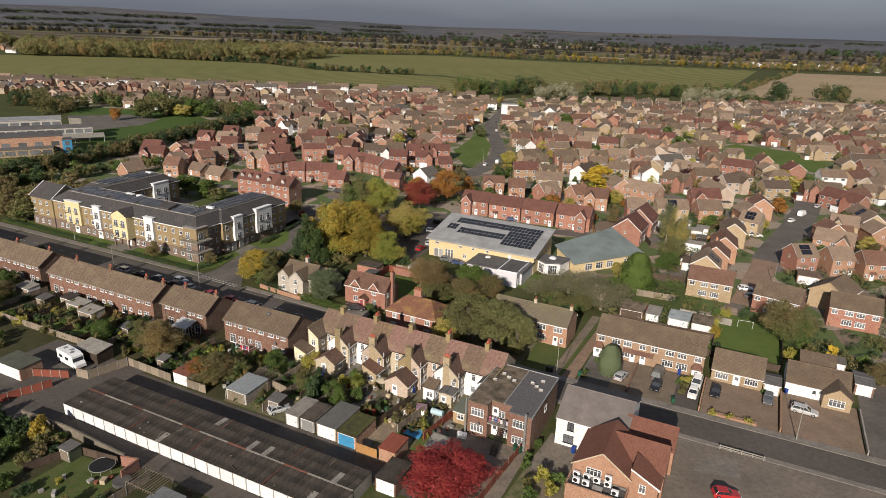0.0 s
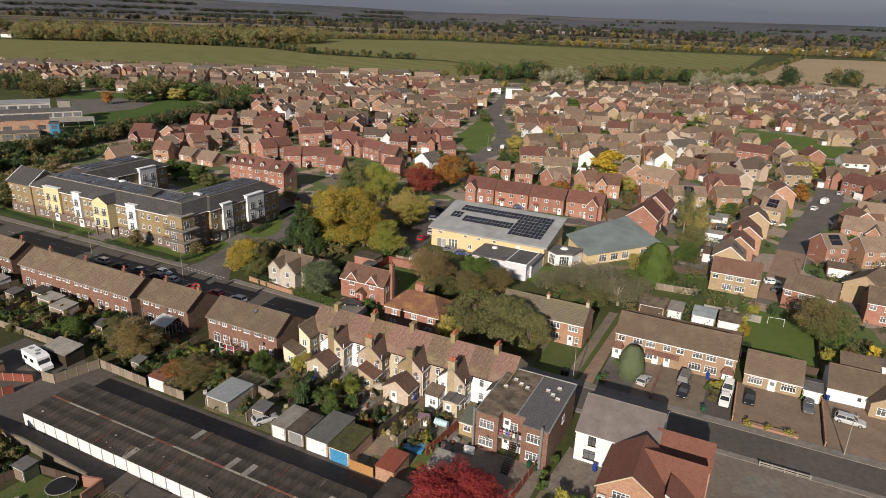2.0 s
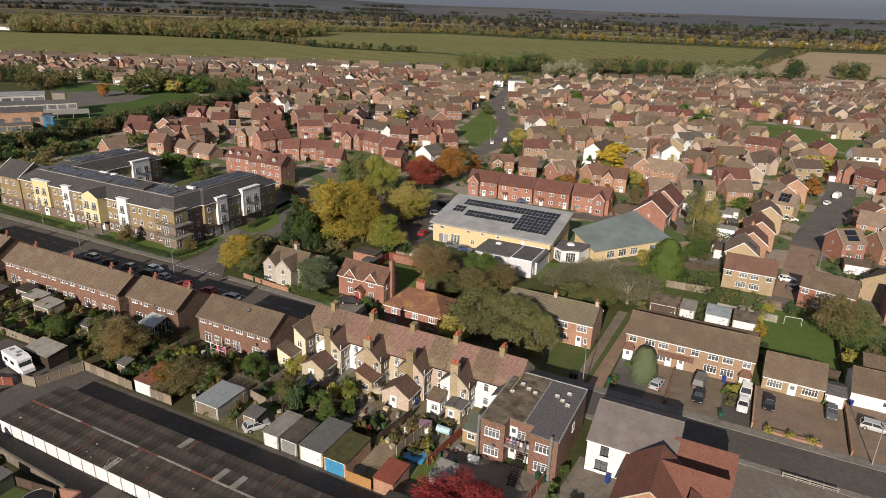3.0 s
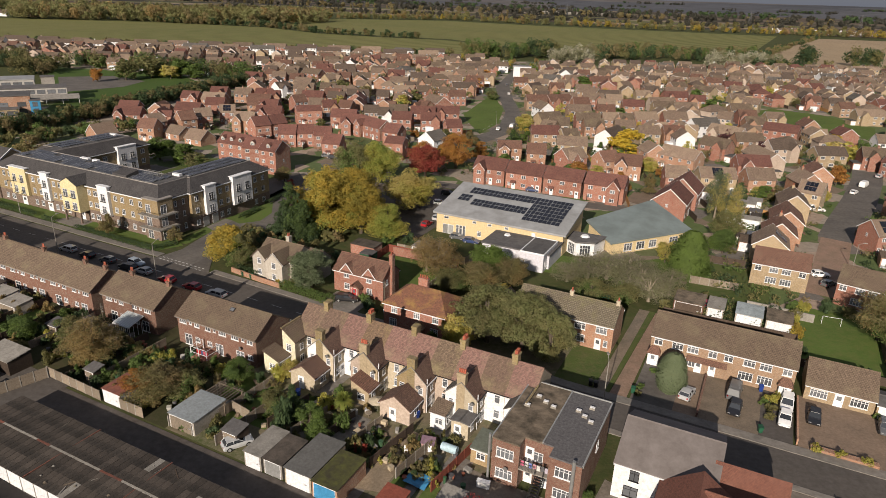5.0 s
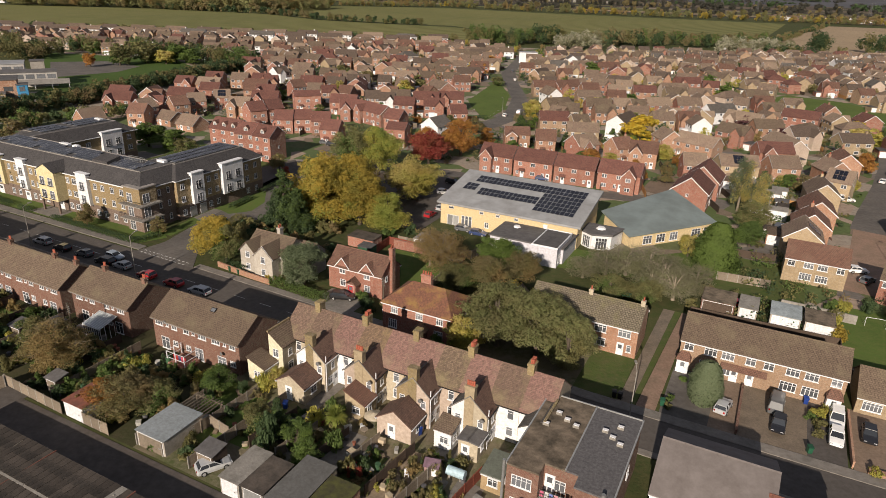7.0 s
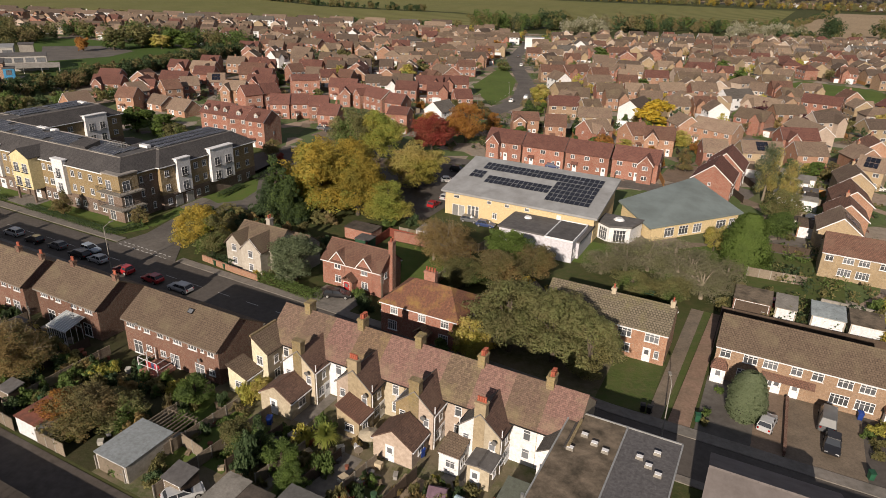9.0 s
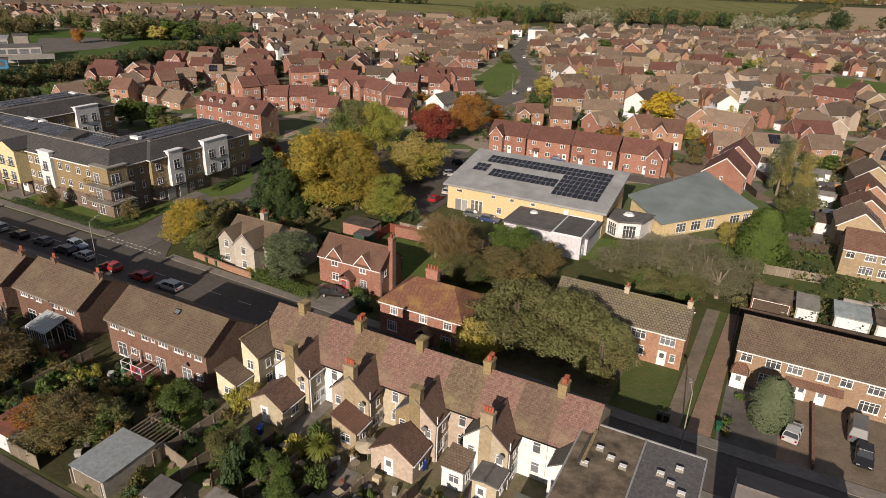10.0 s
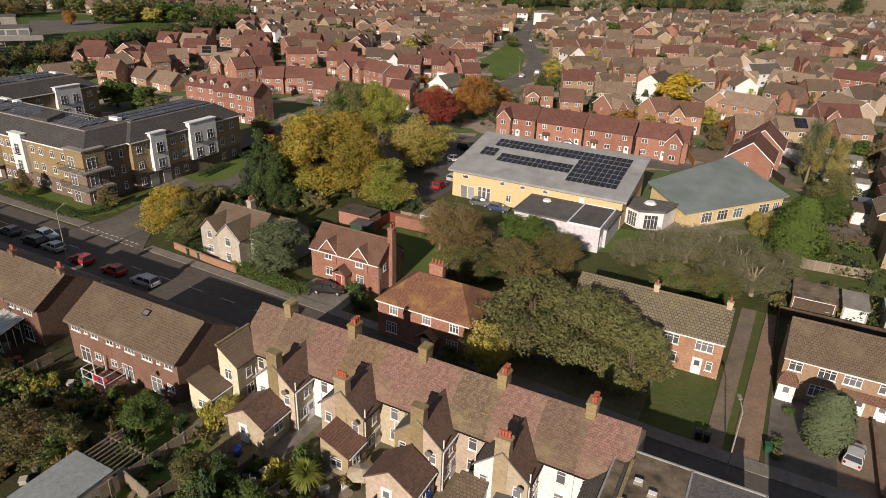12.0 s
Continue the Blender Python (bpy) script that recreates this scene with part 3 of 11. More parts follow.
ribbon("road_estate_east", [(16.5, 206), (19, 222), (24.7, 253), (29, 283), (30, 298)], 9.5, 0.06, ASPHALT_OLD, "asphalt estate street between brick houses", "road")
ribbon("road_court", [(12, 165), (14, 185), (17, 215), (20, 233)], 7.0, 0.05, RED_PAVE, "brown block paved court between houses", "road")
ribbon("road_close", [(-130, 186), (-100, 196), (-60, 199), (-30, 203)], 6.0, 0.055, ASPHALT_OLD, "worn asphalt close in front of red houses", "road")
sheet("road_car_park", rect(-104, -76, 150, 192), 0.045, ASPHALT, "dark asphalt car park beside the hall", "road")
sheet("road_yard", [(-6, 60), (60, 60), (60, 98.3), (-2, 98.4), (4, 86), (-4, 70)], 0.045, surface("weathered_yard_asphalt", (0.205, 0.175, 0.148), (0.145, 0.125, 0.108), coarse=0.16, fine=1.3, vary=0, bump=0.15), "worn patched asphalt yard in front of brick building", "road")
sheet("road_flat_yard", [(-32, 70), (-16, 62), (-16, 81.2), (-27, 81.2), (-32, 82)], 0.045, surface("dusty_yard_asphalt", (0.23, 0.195, 0.16), (0.15, 0.128, 0.108), coarse=0.3, fine=1.6, vary=0, bump=0.15), "worn asphalt yard behind the flats", "road")
# pavements, a kerb high
sheet("pavement_north", [(-420, 111.3), (-119, 110.4), (-119, 112.4), (-420, 113.6)], 0.14, PAVING, "grey paved footway along the main road", "pavement", thick=0.14)
sheet("pavement_north_b", [(-103, 109.8), (-60, 108.4), (-25, 105.5), (160, 105), (160, 106.9), (-25, 107.3), (-60, 110), (-103, 111.4)], 0.14, PAVING, "grey paved footway with kerb", "pavement", thick=0.14)
sheet("pavement_south", [(-420, 99.2), (-60, 98.6), (-60, 100.3), (-420, 101)], 0.14, PAVING, "grey paved footway with kerb behind the houses", "pavement", thick=0.14)
sheet("pavement_south_b", [(-60, 99.75), (-24, 97.5), (160, 96.8), (160, 98.3), (-25, 98.6), (-60, 100.3)], 0.13, PAVING, "narrow grey footway with kerb", "pavement", thick=0.13)
sheet("path_red", [(-18.6, 105.6), (-16.0, 105.6), (-15.6, 139), (-17.2, 139)], 0.07, RED_PAVE, "red block paved footpath", "path")
sheet("path_flagged", [(-21.0, 107.3), (-19.3, 107.3), (-18.4, 139), (-20.3, 139)], 0.065, surface("worn_earth_path", (0.185, 0.15, 0.115), (0.13, 0.11, 0.085), coarse=0.4, fine=2.5), "worn earth and gravel footpath beside lawn", "path")
sheet("lawn_strip", [(-19.3, 107.3), (-18.7, 107.3), (-17.3, 139), (-18.4, 139)], 0.055, LAWN_DRY, "strip of worn grass beside the footpath", "lawn")
# grass and yards
sheet("ground_under_trees", rect(-48, -27.4, 107.5, 119), 0.045, SOIL, "bare shaded soil under large trees", "ground")
sheet("lawn_corner", rect(-27.4, -21.0, 107.5, 120.2), 0.05, LAWN_DRY, "worn green lawn beside the footpath", "lawn")
sheet("path_apartments", [(-160, 113.6), (-150, 113.2), (-150.6, 118.2), (-158.6, 118.2)], 0.06, PAVING, "pale paved forecourt under yellow bay", "path")
sheet("path_apartments_east", [(-124.6, 130), (-121.2, 129), (-122.6, 137), (-125.2, 137)], 0.06, PAVING, "pale paved apron beside steel doors", "path")
sheet("verge_flats", [(-210, 113.8), (-122, 112.6), (-119.5, 118), (-125, 121), (-126, 118.3), (-210, 118.3)], 0.05, LAWN, "mown grass verge in front of the apartments", "lawn")
sheet("lawn_flats_east", [(-122.5, 119), (-119.6, 119), (-126.5, 166), (-131, 166)], 0.05, LAWN, "mown grass beside the apartments", "lawn")
sheet("lawn_flats_back", rect(-176, -140, 132.6, 182), 0.03, LAWN_DRY, "shaded grass courtyard behind the apartments", "lawn")
sheet("lawn_hall", [(-46, 146), (-16, 152), (-14, 176), (-30, 160), (-44, 158)], 0.05, LAWN, "green lawn beside the hall", "lawn")
sheet("lawn_red_house", rect(-75, -60, 122, 138), 0.045, LAWN, "shaded garden lawn behind red cottage", "lawn")
sheet("lawn_goal", rect(5, 26, 132, 157), 0.045, LAWN, "green garden lawn with football goal", "lawn")
sheet("lawn_east", rect(-14, 2, 150, 172), 0.045, LAWN_DRY, "garden lawn beside yellow brick house", "lawn")
sheet("lawn_playing_field", [(-290, 150), (-297, 200), (-293, 222), (-297, 270), (-301, 314), (-335, 325), (-364, 341), (-457, 314), (-426, 289), (-333, 237), (-293, 193), (-330, 168), (-330, 140)], 0.05, PLAYING_GRASS,
      "school playing field of mown grass", "lawn")
sheet("court", [(-349, 245), (-343, 280), (-354, 304), (-389, 308), (-408, 284)], 0.07, ASPHALT_OLD, "grey asphalt school playground", "playground")
sheet("lawn_green", [(-142.7, 317.4), (-156.1, 379.9), (-156.5, 388.7), (-131.9, 343.9), (-118.8, 305.1), (-115.6, 276.6), (-133.5, 301.9)], 0.06, LAWN, "bright mown green beside the estate road", "lawn")
sheet("lawn_estate_east", [(-16, 424), (-6, 444), (20, 436), (42, 408), (39, 368), (24, 376), (5, 392)], 0.06, LAWN, "mown green among estate houses", "lawn")
for a, b, mat, w in ((-15.5, -9.4, ASPHALT_OLD, "worn tarmac"), (-9.4, -6.1, BLOCK_PAVE, "brown paved"), (-5.9, 2.2, surface("tan_gravel", (0.25, 0.2, 0.15), (0.18, 0.145, 0.11), coarse=0.4, fine=4), "tan gravel"), (2.2, 6.6, ASPHALT, "grey tarmac")):
    sheet("drive_row", rect(a, b, 106.9, 120.2), 0.06, mat, "%s front yard with parked cars" % w, "drive")
sheet("drive_bungalow", rect(7.2, 20, 107.0, 121.2), 0.065, BLOCK_PAVE, "brown block paved bungalow drive", "drive")
sheet("drive_bungalow_b", rect(20.6, 33, 106.9, 122.8), 0.06, BLOCK_PAVE, "brown block paved drive beside a wall", "drive")
sheet("drive_end", rect(33.6, 40, 106.9, 140), 0.06, ASPHALT_OLD, "brown asphalt lane between gardens", "drive")
sheet("drive_red_house", rect(-75, -66.5, 109.5, 116), 0.06, PAVING, "grey paved drive of red cottage", "drive")
sheet("gardens_south", rect(-69.4, -28, 68.8, 92), 0.03, SOIL, "long back gardens with soil, weeds and paths", "garden")
sheet("gardens_rows", rect(-140, -69.4, 68.8, 92), 0.03, DARK_SOIL, "overgrown back gardens of rough grass", "garden")
for a, b, c, d in ((-71, -66, 74, 85), (-66, -61.6, 73, 84), (-98, -91, 74, 84), (-128, -112, 72, 82), (-45.5, -42, 72, 82), (-37.6, -34, 76, 80)):
    sheet("garden_lawn", rect(a, b, c, d), 0.06, LAWN if a < -60 else LAWN_DRY, "small back garden lawn between fences", "lawn")
for a, b, c, d in ((-56.6, -54.6, 74, 83), (-53.2, -52.0, 74, 82), (-45.4, -43.2, 74.6, 83), (-41.4, -39.4, 68, 79), (-35.4, -34.0, 73, 82), (-64.6, -63.0, 77, 84), (-33.2, -30.0, 77, 83)):
    sheet("path_garden", rect(a, b, c, d), 0.058, PAVING if int(a) % 2 else BLOCK_PAVE, "narrow paved path in a back garden", "path")
for a, b, c, d in ((-60.8, -57.6, 75, 82), (-51.6, -50.0, 75, 82), (-39.2, -38.1, 74, 80), (-37.4, -35.6, 73, 79), (-33.2, -31.4, 72, 76.6)):
    sheet("garden_lawn", rect(a, b, c, d), 0.06, LAWN, "narrow green back garden lawn", "lawn")
sheet("path_garden", rect(-49, -46.2, 70, 84), 0.06, PAVING, "pale paved garden path between fences", "path")
sheet("gardens_lower", rect(-140, -30, 20, 48.7), 0.03, DARK_SOIL, "back gardens beside the garage lane", "garden")
sheet("gardens_west", rect(-235, -140.5, 52, 96), 0.03, DARK_SOIL, "long back gardens behind the brick rows", "garden")
sheet("gardens_corner", rect(-140, -107.2, 49, 68.6), 0.035, DARK_SOIL, "yards and gardens beside the garages", "garden")
for a, b, c, d in ((-110, -105.4, 72, 80), (-117, -111.6, 70.6, 78), (-123.4, -118, 71, 77.5), (-137, -131, 72, 84), (-148, -142, 68, 84), (-156, -150, 66, 80), (-166, -160, 64, 84), (-178, -170, 66, 82), (-124, -114, 50, 54.5), (-138, -128, 56, 66)):
    sheet("garden_lawn", rect(a, b, c, d), 0.065, LAWN, "small green back garden lawn", "lawn")
for a, b, c, d in ((12, 24, 66, 76), (26, 40, 84, 92), (8, 15, 89, 95), (30, 50, 68, 78)):
    sheet("yard_patch", [(a, c), (b, c + 1.5), (b - 1, d), (a + 2, d - 1)], 0.055, PAVING if a != 12 else ASPHALT, "paler patched repair in the asphalt yard", "road")
sheet("garden_lawn", [(-78, 36), (-66.5, 36), (-66.5, 47.6), (-77.6, 46.4)], 0.06, LAWN_DRY, "small lawn round a trampoline", "lawn")
sheet("garden_lawn", [(-90, 38), (-81, 38), (-79.5, 44), (-89.5, 42)], 0.06, LAWN_DRY, "shaded worn lawn between fences", "lawn")
sheet("gravel_garden", [(-41.2, 71.5), (-41.2, 84.5), (-38.0, 84.7), (-37.6, 72.5)], 0.066, surface("tan_garden_gravel", (0.30, 0.235, 0.165), (0.20, 0.16, 0.115), coarse=0.5, fine=3), "tan gravel and paving in narrow back garden", "garden")
for a, b, c, d in ((-44.2, -41.6, 85.2, 91.6), (-37.6, -34.6, 85.0, 91.4), (-51.2, -48.6, 86.0, 91.6), (-57.4, -55.0, 85.6, 91.6)):
    sheet("yard", rect(a, b, c, d), 0.07, PAVING, "grey paved yard behind terraced house", "yard")
sheet("lawn_roadside", [(-126.2, 138), (-128, 152), (-124.4, 154.4), (-118.4, 147), (-116.6, 140.4), (-119.6, 136)], 0.068, LAWN, "bright mown grass beside the apartments", "lawn")
sheet("road_side_bend", [(-119.6, 136), (-116.6, 140.4), (-118.4, 147), (-116, 152.6), (-111, 148), (-111.4, 136), (-114.6, 130)], 0.062, ASPHALT_OLD, "worn asphalt bend beside mown grass", "road")
sheet("road_apartment_parking", [(-143, 162), (-139, 184), (-121, 168), (-125, 155)], 0.05, ASPHALT, "asphalt parking behind the apartments", "road")
sheet("road_court", [(-39, 211), (-38.4, 227), (-28, 232), (-27.6, 217), (-32, 208.6)], 0.06, BLOCK_PAVE, "pinkish block paved court between brick houses", "road")
sheet("waste_ground", [(-16, 64), (-8, 64), (-8, 77), (-15.2, 77)], 0.05, SOIL, "overgrown patchy ground beside brick building", "ground")
sheet("concrete_yard", [(-15.2, 77), (-7.8, 77), (-7.8, 86.2), (-14.4, 88)], 0.052, surface("stained_concrete", (0.235, 0.205, 0.17), (0.12, 0.105, 0.09), coarse=0.35, fine=2.2, vary=0), "stained concrete yard beside white house", "ground")

# road markings
def dashes(line, step, length, width, z, name="road_marking"):
    a, b = Vector(line[0]), Vector(line[1])
    d = (b - a).normalized()
    n = Vector((-d.y, d.x)) * width / 2
    k = int((b - a).length / step)
    s = Shell()
    for i in range(k):
        p = a + d * step * i
        q = p + d * length
        s.face([(*xy(*(p - n)), z), (*xy(*(q - n)), z), (*xy(*(q + n)), z), (*xy(*(p + n)), z)])
    return tagged(part(name, s, LINE), "worn white painted dashes on asphalt", "road marking", "", "structure")


dashes([(-420, 106.1), (-104, 105.0)], 6, 2.5, 0.12, 0.062)
dashes([(-100, 105), (-60, 104.3)], 6, 2.5, 0.12, 0.062)
dashes([(-56, 104), (-24, 102.1)], 6, 2.5, 0.12, 0.062)
dashes([(-118, 110.0), (-104, 109.6)], 1.2, 0.7, 0.2, 0.064)
dashes([(-118, 111.0), (-104, 110.6)], 1.2, 0.7, 0.2, 0.064)
dashes([(-118, 286), (-124, 330)], 7, 3, 0.12, 0.064)

# fields and far land
sheet("field_green", [(-733, 280), (-690, 400), (-535, 476), (-374, 540), (-262, 618), (-319, 780), (-399, 811), (-495, 790), (-585, 782), (-723, 833), (-913, 789), (-1118, 655), (-1283, 503)],
      0.06, CROP, "large green crop field behind the estate", "field")
sheet("field_green_far", [(-789, 938), (-616, 826), (-507, 814), (-409, 834), (-319, 784), (-223, 700), (-100, 790), (-40, 1011), (-27, 1472), (-286, 1433), (-499, 1394), (-704, 1402), (-878, 1212)],
      0.06, CROP, "large green crop field beyond a hedge", "field")
sheet("field_stubble", [(-29, 857), (-11, 1078), (43, 1464), (196, 1516), (411, 1586), (500, 1100), (238, 870), (116, 814), (38, 771)], 0.06, STUBBLE, "pale brown stubble field with drilled lines", "field")
sheet("field_far", [(-7000, 1640), (5800, 1640), (5800, 4190), (-7000, 4190)], 0.1, HAZED_FAR_LAND, "distant patchwork of dark fields and hedges", "field")
sheet("field_left", [(-4600, 1000), (-1250, 1000), (-950, 1640), (-4600, 1640)], 0.08, HAZED_FAR_LAND, "distant fields beyond the woodland", "field")
sheet("field_pale", [(-560, 1700), (-90, 1840), (-60, 1900), (-520, 1770)], 0.2, STUBBLE, "distant pale stubble strip", "field")
sheet("field_brown", [(-1350, 2350), (300, 2750), (300, 3100), (-1250, 2700)], 0.2, BROWN_LAND, "distant ploughed brown field", "field")
sheet("field_pale_b", [(-1250, 1560), (-860, 1640), (-820, 1720), (-1220, 1640)], 0.2, STUBBLE, "distant pale stubble strip", "field")
sheet("field_green_b", [(-1150, 1480), (-700, 1560), (-690, 1640), (-1140, 1560)], 0.2, CROP, "distant green meadow strip", "field")


def hills():
    """Low hills that close the view, higher to the west; haze is in their colour."""
    s = Shell()
    n = 160
    rows = []
    for j, (r, k) in enumerate(((3900, 0.0), (4050, 0.25), (4200, 0.55), (4400, 0.85), (4600, 1.0), (4900, 0.7))):
        row = []
        for i in range(n + 1):
            a = radians(-62 + 124 * i / n)
            x, y = r * math.sin(a), r * math.cos(a)
            west = max(0.0, min(1.0, (-math.degrees(a) - 4) / 30))
            h = 62 + 50 * west + 6 * noise.noise((a * 9, j * 0.35, 0)) + 5 * west * noise.noise((a * 30, j * 0.5, 3))
            row.append((x, y, max(-1.0, h * k)))
        rows.append(row)
    for j in range(len(rows) - 1):
        for i in range(n):
            s.face([rows[j][i], rows[j][i + 1], rows[j + 1][i + 1], rows[j + 1][i]])
    ob = part("backdrop_hills", s, HAZY_HILL_LAND)
    return tagged(ob, "distant wooded hills on the horizon, painted with blue-grey haze", "hills", "", "structure")


hills()


def hill_woods():
    """Dark woods in bands along the low hills."""
    rnd = np.random.RandomState(71)
    V, MI = [], []
    for i in range(1500):
        band = i % 3
        a = radians(rnd.uniform(-50, -4) if rnd.rand() < 0.75 else rnd.uniform(-4, 46))
        r = (3955, 4090, 4260)[band] + rnd.normal(0, 18)
        west = max(0.0, min(1.0, (-math.degrees(a) - 4) / 30))
        if noise.noise((a * 14, band * 3.1, 5.0)) < -0.12 - 0.25 * west + 0.12 * band:
            continue
        z = (62 + 50 * west) * (0.09, 0.33, 0.64)[band]
        h = rnd.uniform(9, 17)
        lb = [(np.array([rnd.normal(0, 14), rnd.normal(0, 6), h * q]), h * 0.6) for q in (0.2, 0.45, 0.6)]
        q, d = crown_points(rnd, lb, 60, 0.6)
        V.append(leaf_cloud(q + np.array([r * math.sin(a), r * math.cos(a), z]), d, 3.6, rnd))
        MI += [int(rnd.randint(3))] * 60
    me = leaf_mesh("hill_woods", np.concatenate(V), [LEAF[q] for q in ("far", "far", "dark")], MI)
    tagged(new("hill_woods", me), "dark woods in bands along the distant hills", "trees", "", "stuff")


# ---- the Victorian terrace: ten houses, paired rear wings ----
def terrace():
    u0, n, w = -65.9, 10, 4.02
    L = n * w
    h = thing("terrace", "long Victorian terrace with rendered rear wings and brown tiled roof", "terraced houses", grid(u0 + L / 2, 95.8))
    part("wall", gable_walls(L, 7.8, 5.2, 8.2), CREAM_WALL, h)
    # each house carries its own stretch of roof, retiled at its own time
    for i, mat in enumerate((TILE_TERRACE, TILE_TERRACE, TILE_PINK, TILE_LICHEN, TILE_PINK, TILE_PINK, TILE_LICHEN_GREY, TILE_PINK, TILE_TERRACE, TILE_PINK)):
        x = -L / 2 + (i + 0.5) * w
        part("roof", gable_roof(w, 7.8, 5.2, 8.2, 0.25, 0.0), mat, h, pose(x, 0, 0.012 * (i % 2)))
        s = Shell()
        for j in range(9):
            a, b = -w / 2 + j * w / 9 + 0.01, -w / 2 + (j + 1) * w / 9
            s.face([(a, -0.16, 8.3), (b, -0.16, 8.3), (b, 0, 8.45), (a, 0, 8.45)])
            s.face([(b, 0.16, 8.3), (a, 0.16, 8.3), (a, 0, 8.45), (b, 0, 8.45)])
        part("ridge_tiles", s, mat, h, pose(x, 0, 0))
    gutters(h, L, 7.8, 5.2, BLACK, 0.25, 0.77)
    tint = (CREAM_WALL, CREAM_WALL, WHITE_WALL, CREAM_WALL, CREAM_WALL, STOCK_BRICK, PINK_WALL, PINK_WALL, WHITE_WALL, WHITE_WALL)
    for i in range(n):
        x = -L / 2 + (i + 0.5) * w
        side = -1 if i % 2 else 1                    # open half of the rear wall
        a = x + side * 0.95
        s = Shell()
        s.box(x - w / 2 + (0.03 if i else 0.3), x + w / 2 - (0.03 if i < n - 1 else 0.3), -3.93, -3.88, 0.0, 5.0)
        part("rear_wall", s, tint[i], h)
        window(h, a, -3.93, 3.3, 0, 0.85, 1.35, 0)
        window(h, a, -3.93, 0.9, 0, 0.9, 1.3, 0)
        for k in (-1, 1):
            window(h, x + k * 0.95, 3.92, 3.2, 180, 0.9, 1.4, 0)
        window(h, x - 0.9, 3.92, 0.8, 180, 1.0, 1.5, 1)
        door(h, x + 1.1, 3.92, 0.1, 180)
    for i in range(5):
        c = chimney(h, -L / 2 + w * (1 + 2 * i) - 0.15, 0.1, 6.8, 9.55, 0.85, 1.25, LICHEN_BRICK, pots=4 if i in (1, 3, 4) else 0)
        if i in (1, 3, 4):
            for d in (-0.3, 0.1, 0.45):
                put("chimney_pot", CACHE[("pot", CLAY.name)], c, pose(0.2, d, 9.55))
    # rear wings, each shared by two houses that are painted apart
    for k, (x, left, right) in enumerate(((-12.9, WHITE_WALL, CREAM_WALL), (-5.0, PINK_WALL, CREAM_DULL), (3.0, STOCK_BRICK, PINK_WALL), (10.8, WHITE_WALL, CREAM_WALL))):
        y0, y1 = -6.75, -3.9
        b, ev, rg = 2.35, 4.75, 6.9
        s = Shell()
        s.face([(x - b, y0, -0.3), (x, y0, -0.3), (x, y0, rg), (x - b, y0, ev)])
        s.face([(x - b, y1, -0.3), (x - b, y0, -0.3), (x - b, y0, ev), (x - b, y1, ev)])
        part("rear_wing", s, left, h)
        s = Shell()
        s.face([(x, y0, -0.3), (x + b, y0, -0.3), (x + b, y0, ev), (x, y0, rg)])
        s.face([(x + b, y0, -0.3), (x + b, y1, -0.3), (x + b, y1, ev), (x + b, y0, ev)])
        part("rear_wing", s, right, h)
        yb = -1.6
        for sd in (-1, 1):
            s = Shell()
            q = [(x + sd * (b + 0.2), y0 - 0.12, ev - 0.05), (x + sd * (b + 0.2), y1, ev - 0.05), (x, yb, rg + 0.12), (x, y0 - 0.12, rg + 0.12)]
            s.slab(q if sd > 0 else q[::-1], 0.15)
            part("wing_roof", s, TILE_WING if sd > 0 else TILE_GREY, h)
            s = Shell()
            s.tube((x + sd * (b + 0.25), y1, ev - 0.02), (x, yb, rg + 0.16), 0.06, 0.06, 5)
            part("valley_flashing", s, GUTTER, h)
            s = Shell()
            s.box(x + sd * (b + 0.26) - 0.06, x + sd * (b + 0.26) + 0.06, y0 - 0.1, y1, ev - 0.2, ev - 0.1, bottom=True)
            part("wing_gutter", s, BLACK if k % 2 else WHITE, h)
        s = Shell()
        for sd in (-1, 1):
            q = [(x, y0 - 0.16, rg + 0.14), (x + sd * (b + 0.22), y0 - 0.16, ev - 0.03), (x + sd * (b + 0.22), y0 - 0.1, ev - 0.03), (x, y0 - 0.1, rg + 0.14)]
            s.slab(q[::-sd], 0.14)
        part("verge", s, GUTTER, h)
        chimney(h, x - 0.1, y0 + 0.38, 0.0, 8.25, 1.25, 0.82, LICHEN_BRICK if k in (0, 2) else CREAM_DULL, pots=4 if k in (1, 3) else 0)
        for sd in (-1, 1):
            window(h, x + sd * 1.5, y0 - 0.01, 2.9, 0, 0.75, 1.1, 0)
            window(h, x + sd * b, -5.0, 3.0, 90 * sd, 0.7, 1.1, 0)
            window(h, x + sd * b, -5.6, 0.9, 90 * sd, 1.0, 1.2, 1)
            door(h, x + sd * b, -4.45, 0.05, 90 * sd)
            s = Shell()
            s.tube((x + sd * (b + 0.08), y0 + 0.2, 0), (x + sd * (b + 0.08), y0 + 0.2, ev + 0.9), 0.06, 0.06, 6)
            part("soil_pipe", s, WHITE, h)
    # half wings at both ends, roofs leaning inwards
    for sd, wall in ((-1, PALE_YELLOW), (1, WHITE_WALL)):
        xo, xi = sd * L / 2, sd * (L / 2 - (2.4 if sd < 0 else 2.9))
        y0, y1 = -6.75, -3.9
        hi, lo = 6.7, 4.9
        s = Shell()
        if sd < 0:
            s.face([(xo, y0, -0.3), (xi, y0, -0.3), (xi, y0, lo), (xo, y0, hi)])
            s.face([(xo, y1, -0.3), (xo, y0, -0.3), (xo, y0, hi), (xo, y1, hi)])
        else:
            s.face([(xi, y0, -0.3), (xo, y0, -0.3), (xo, y0, hi), (xi, y0, lo)])
            s.face([(xo, y0, -0.3), (xo, y1, -0.3), (xo, y1, hi), (xo, y0, hi)])
        part("end_wing", s, wall, h)
        s = Shell()
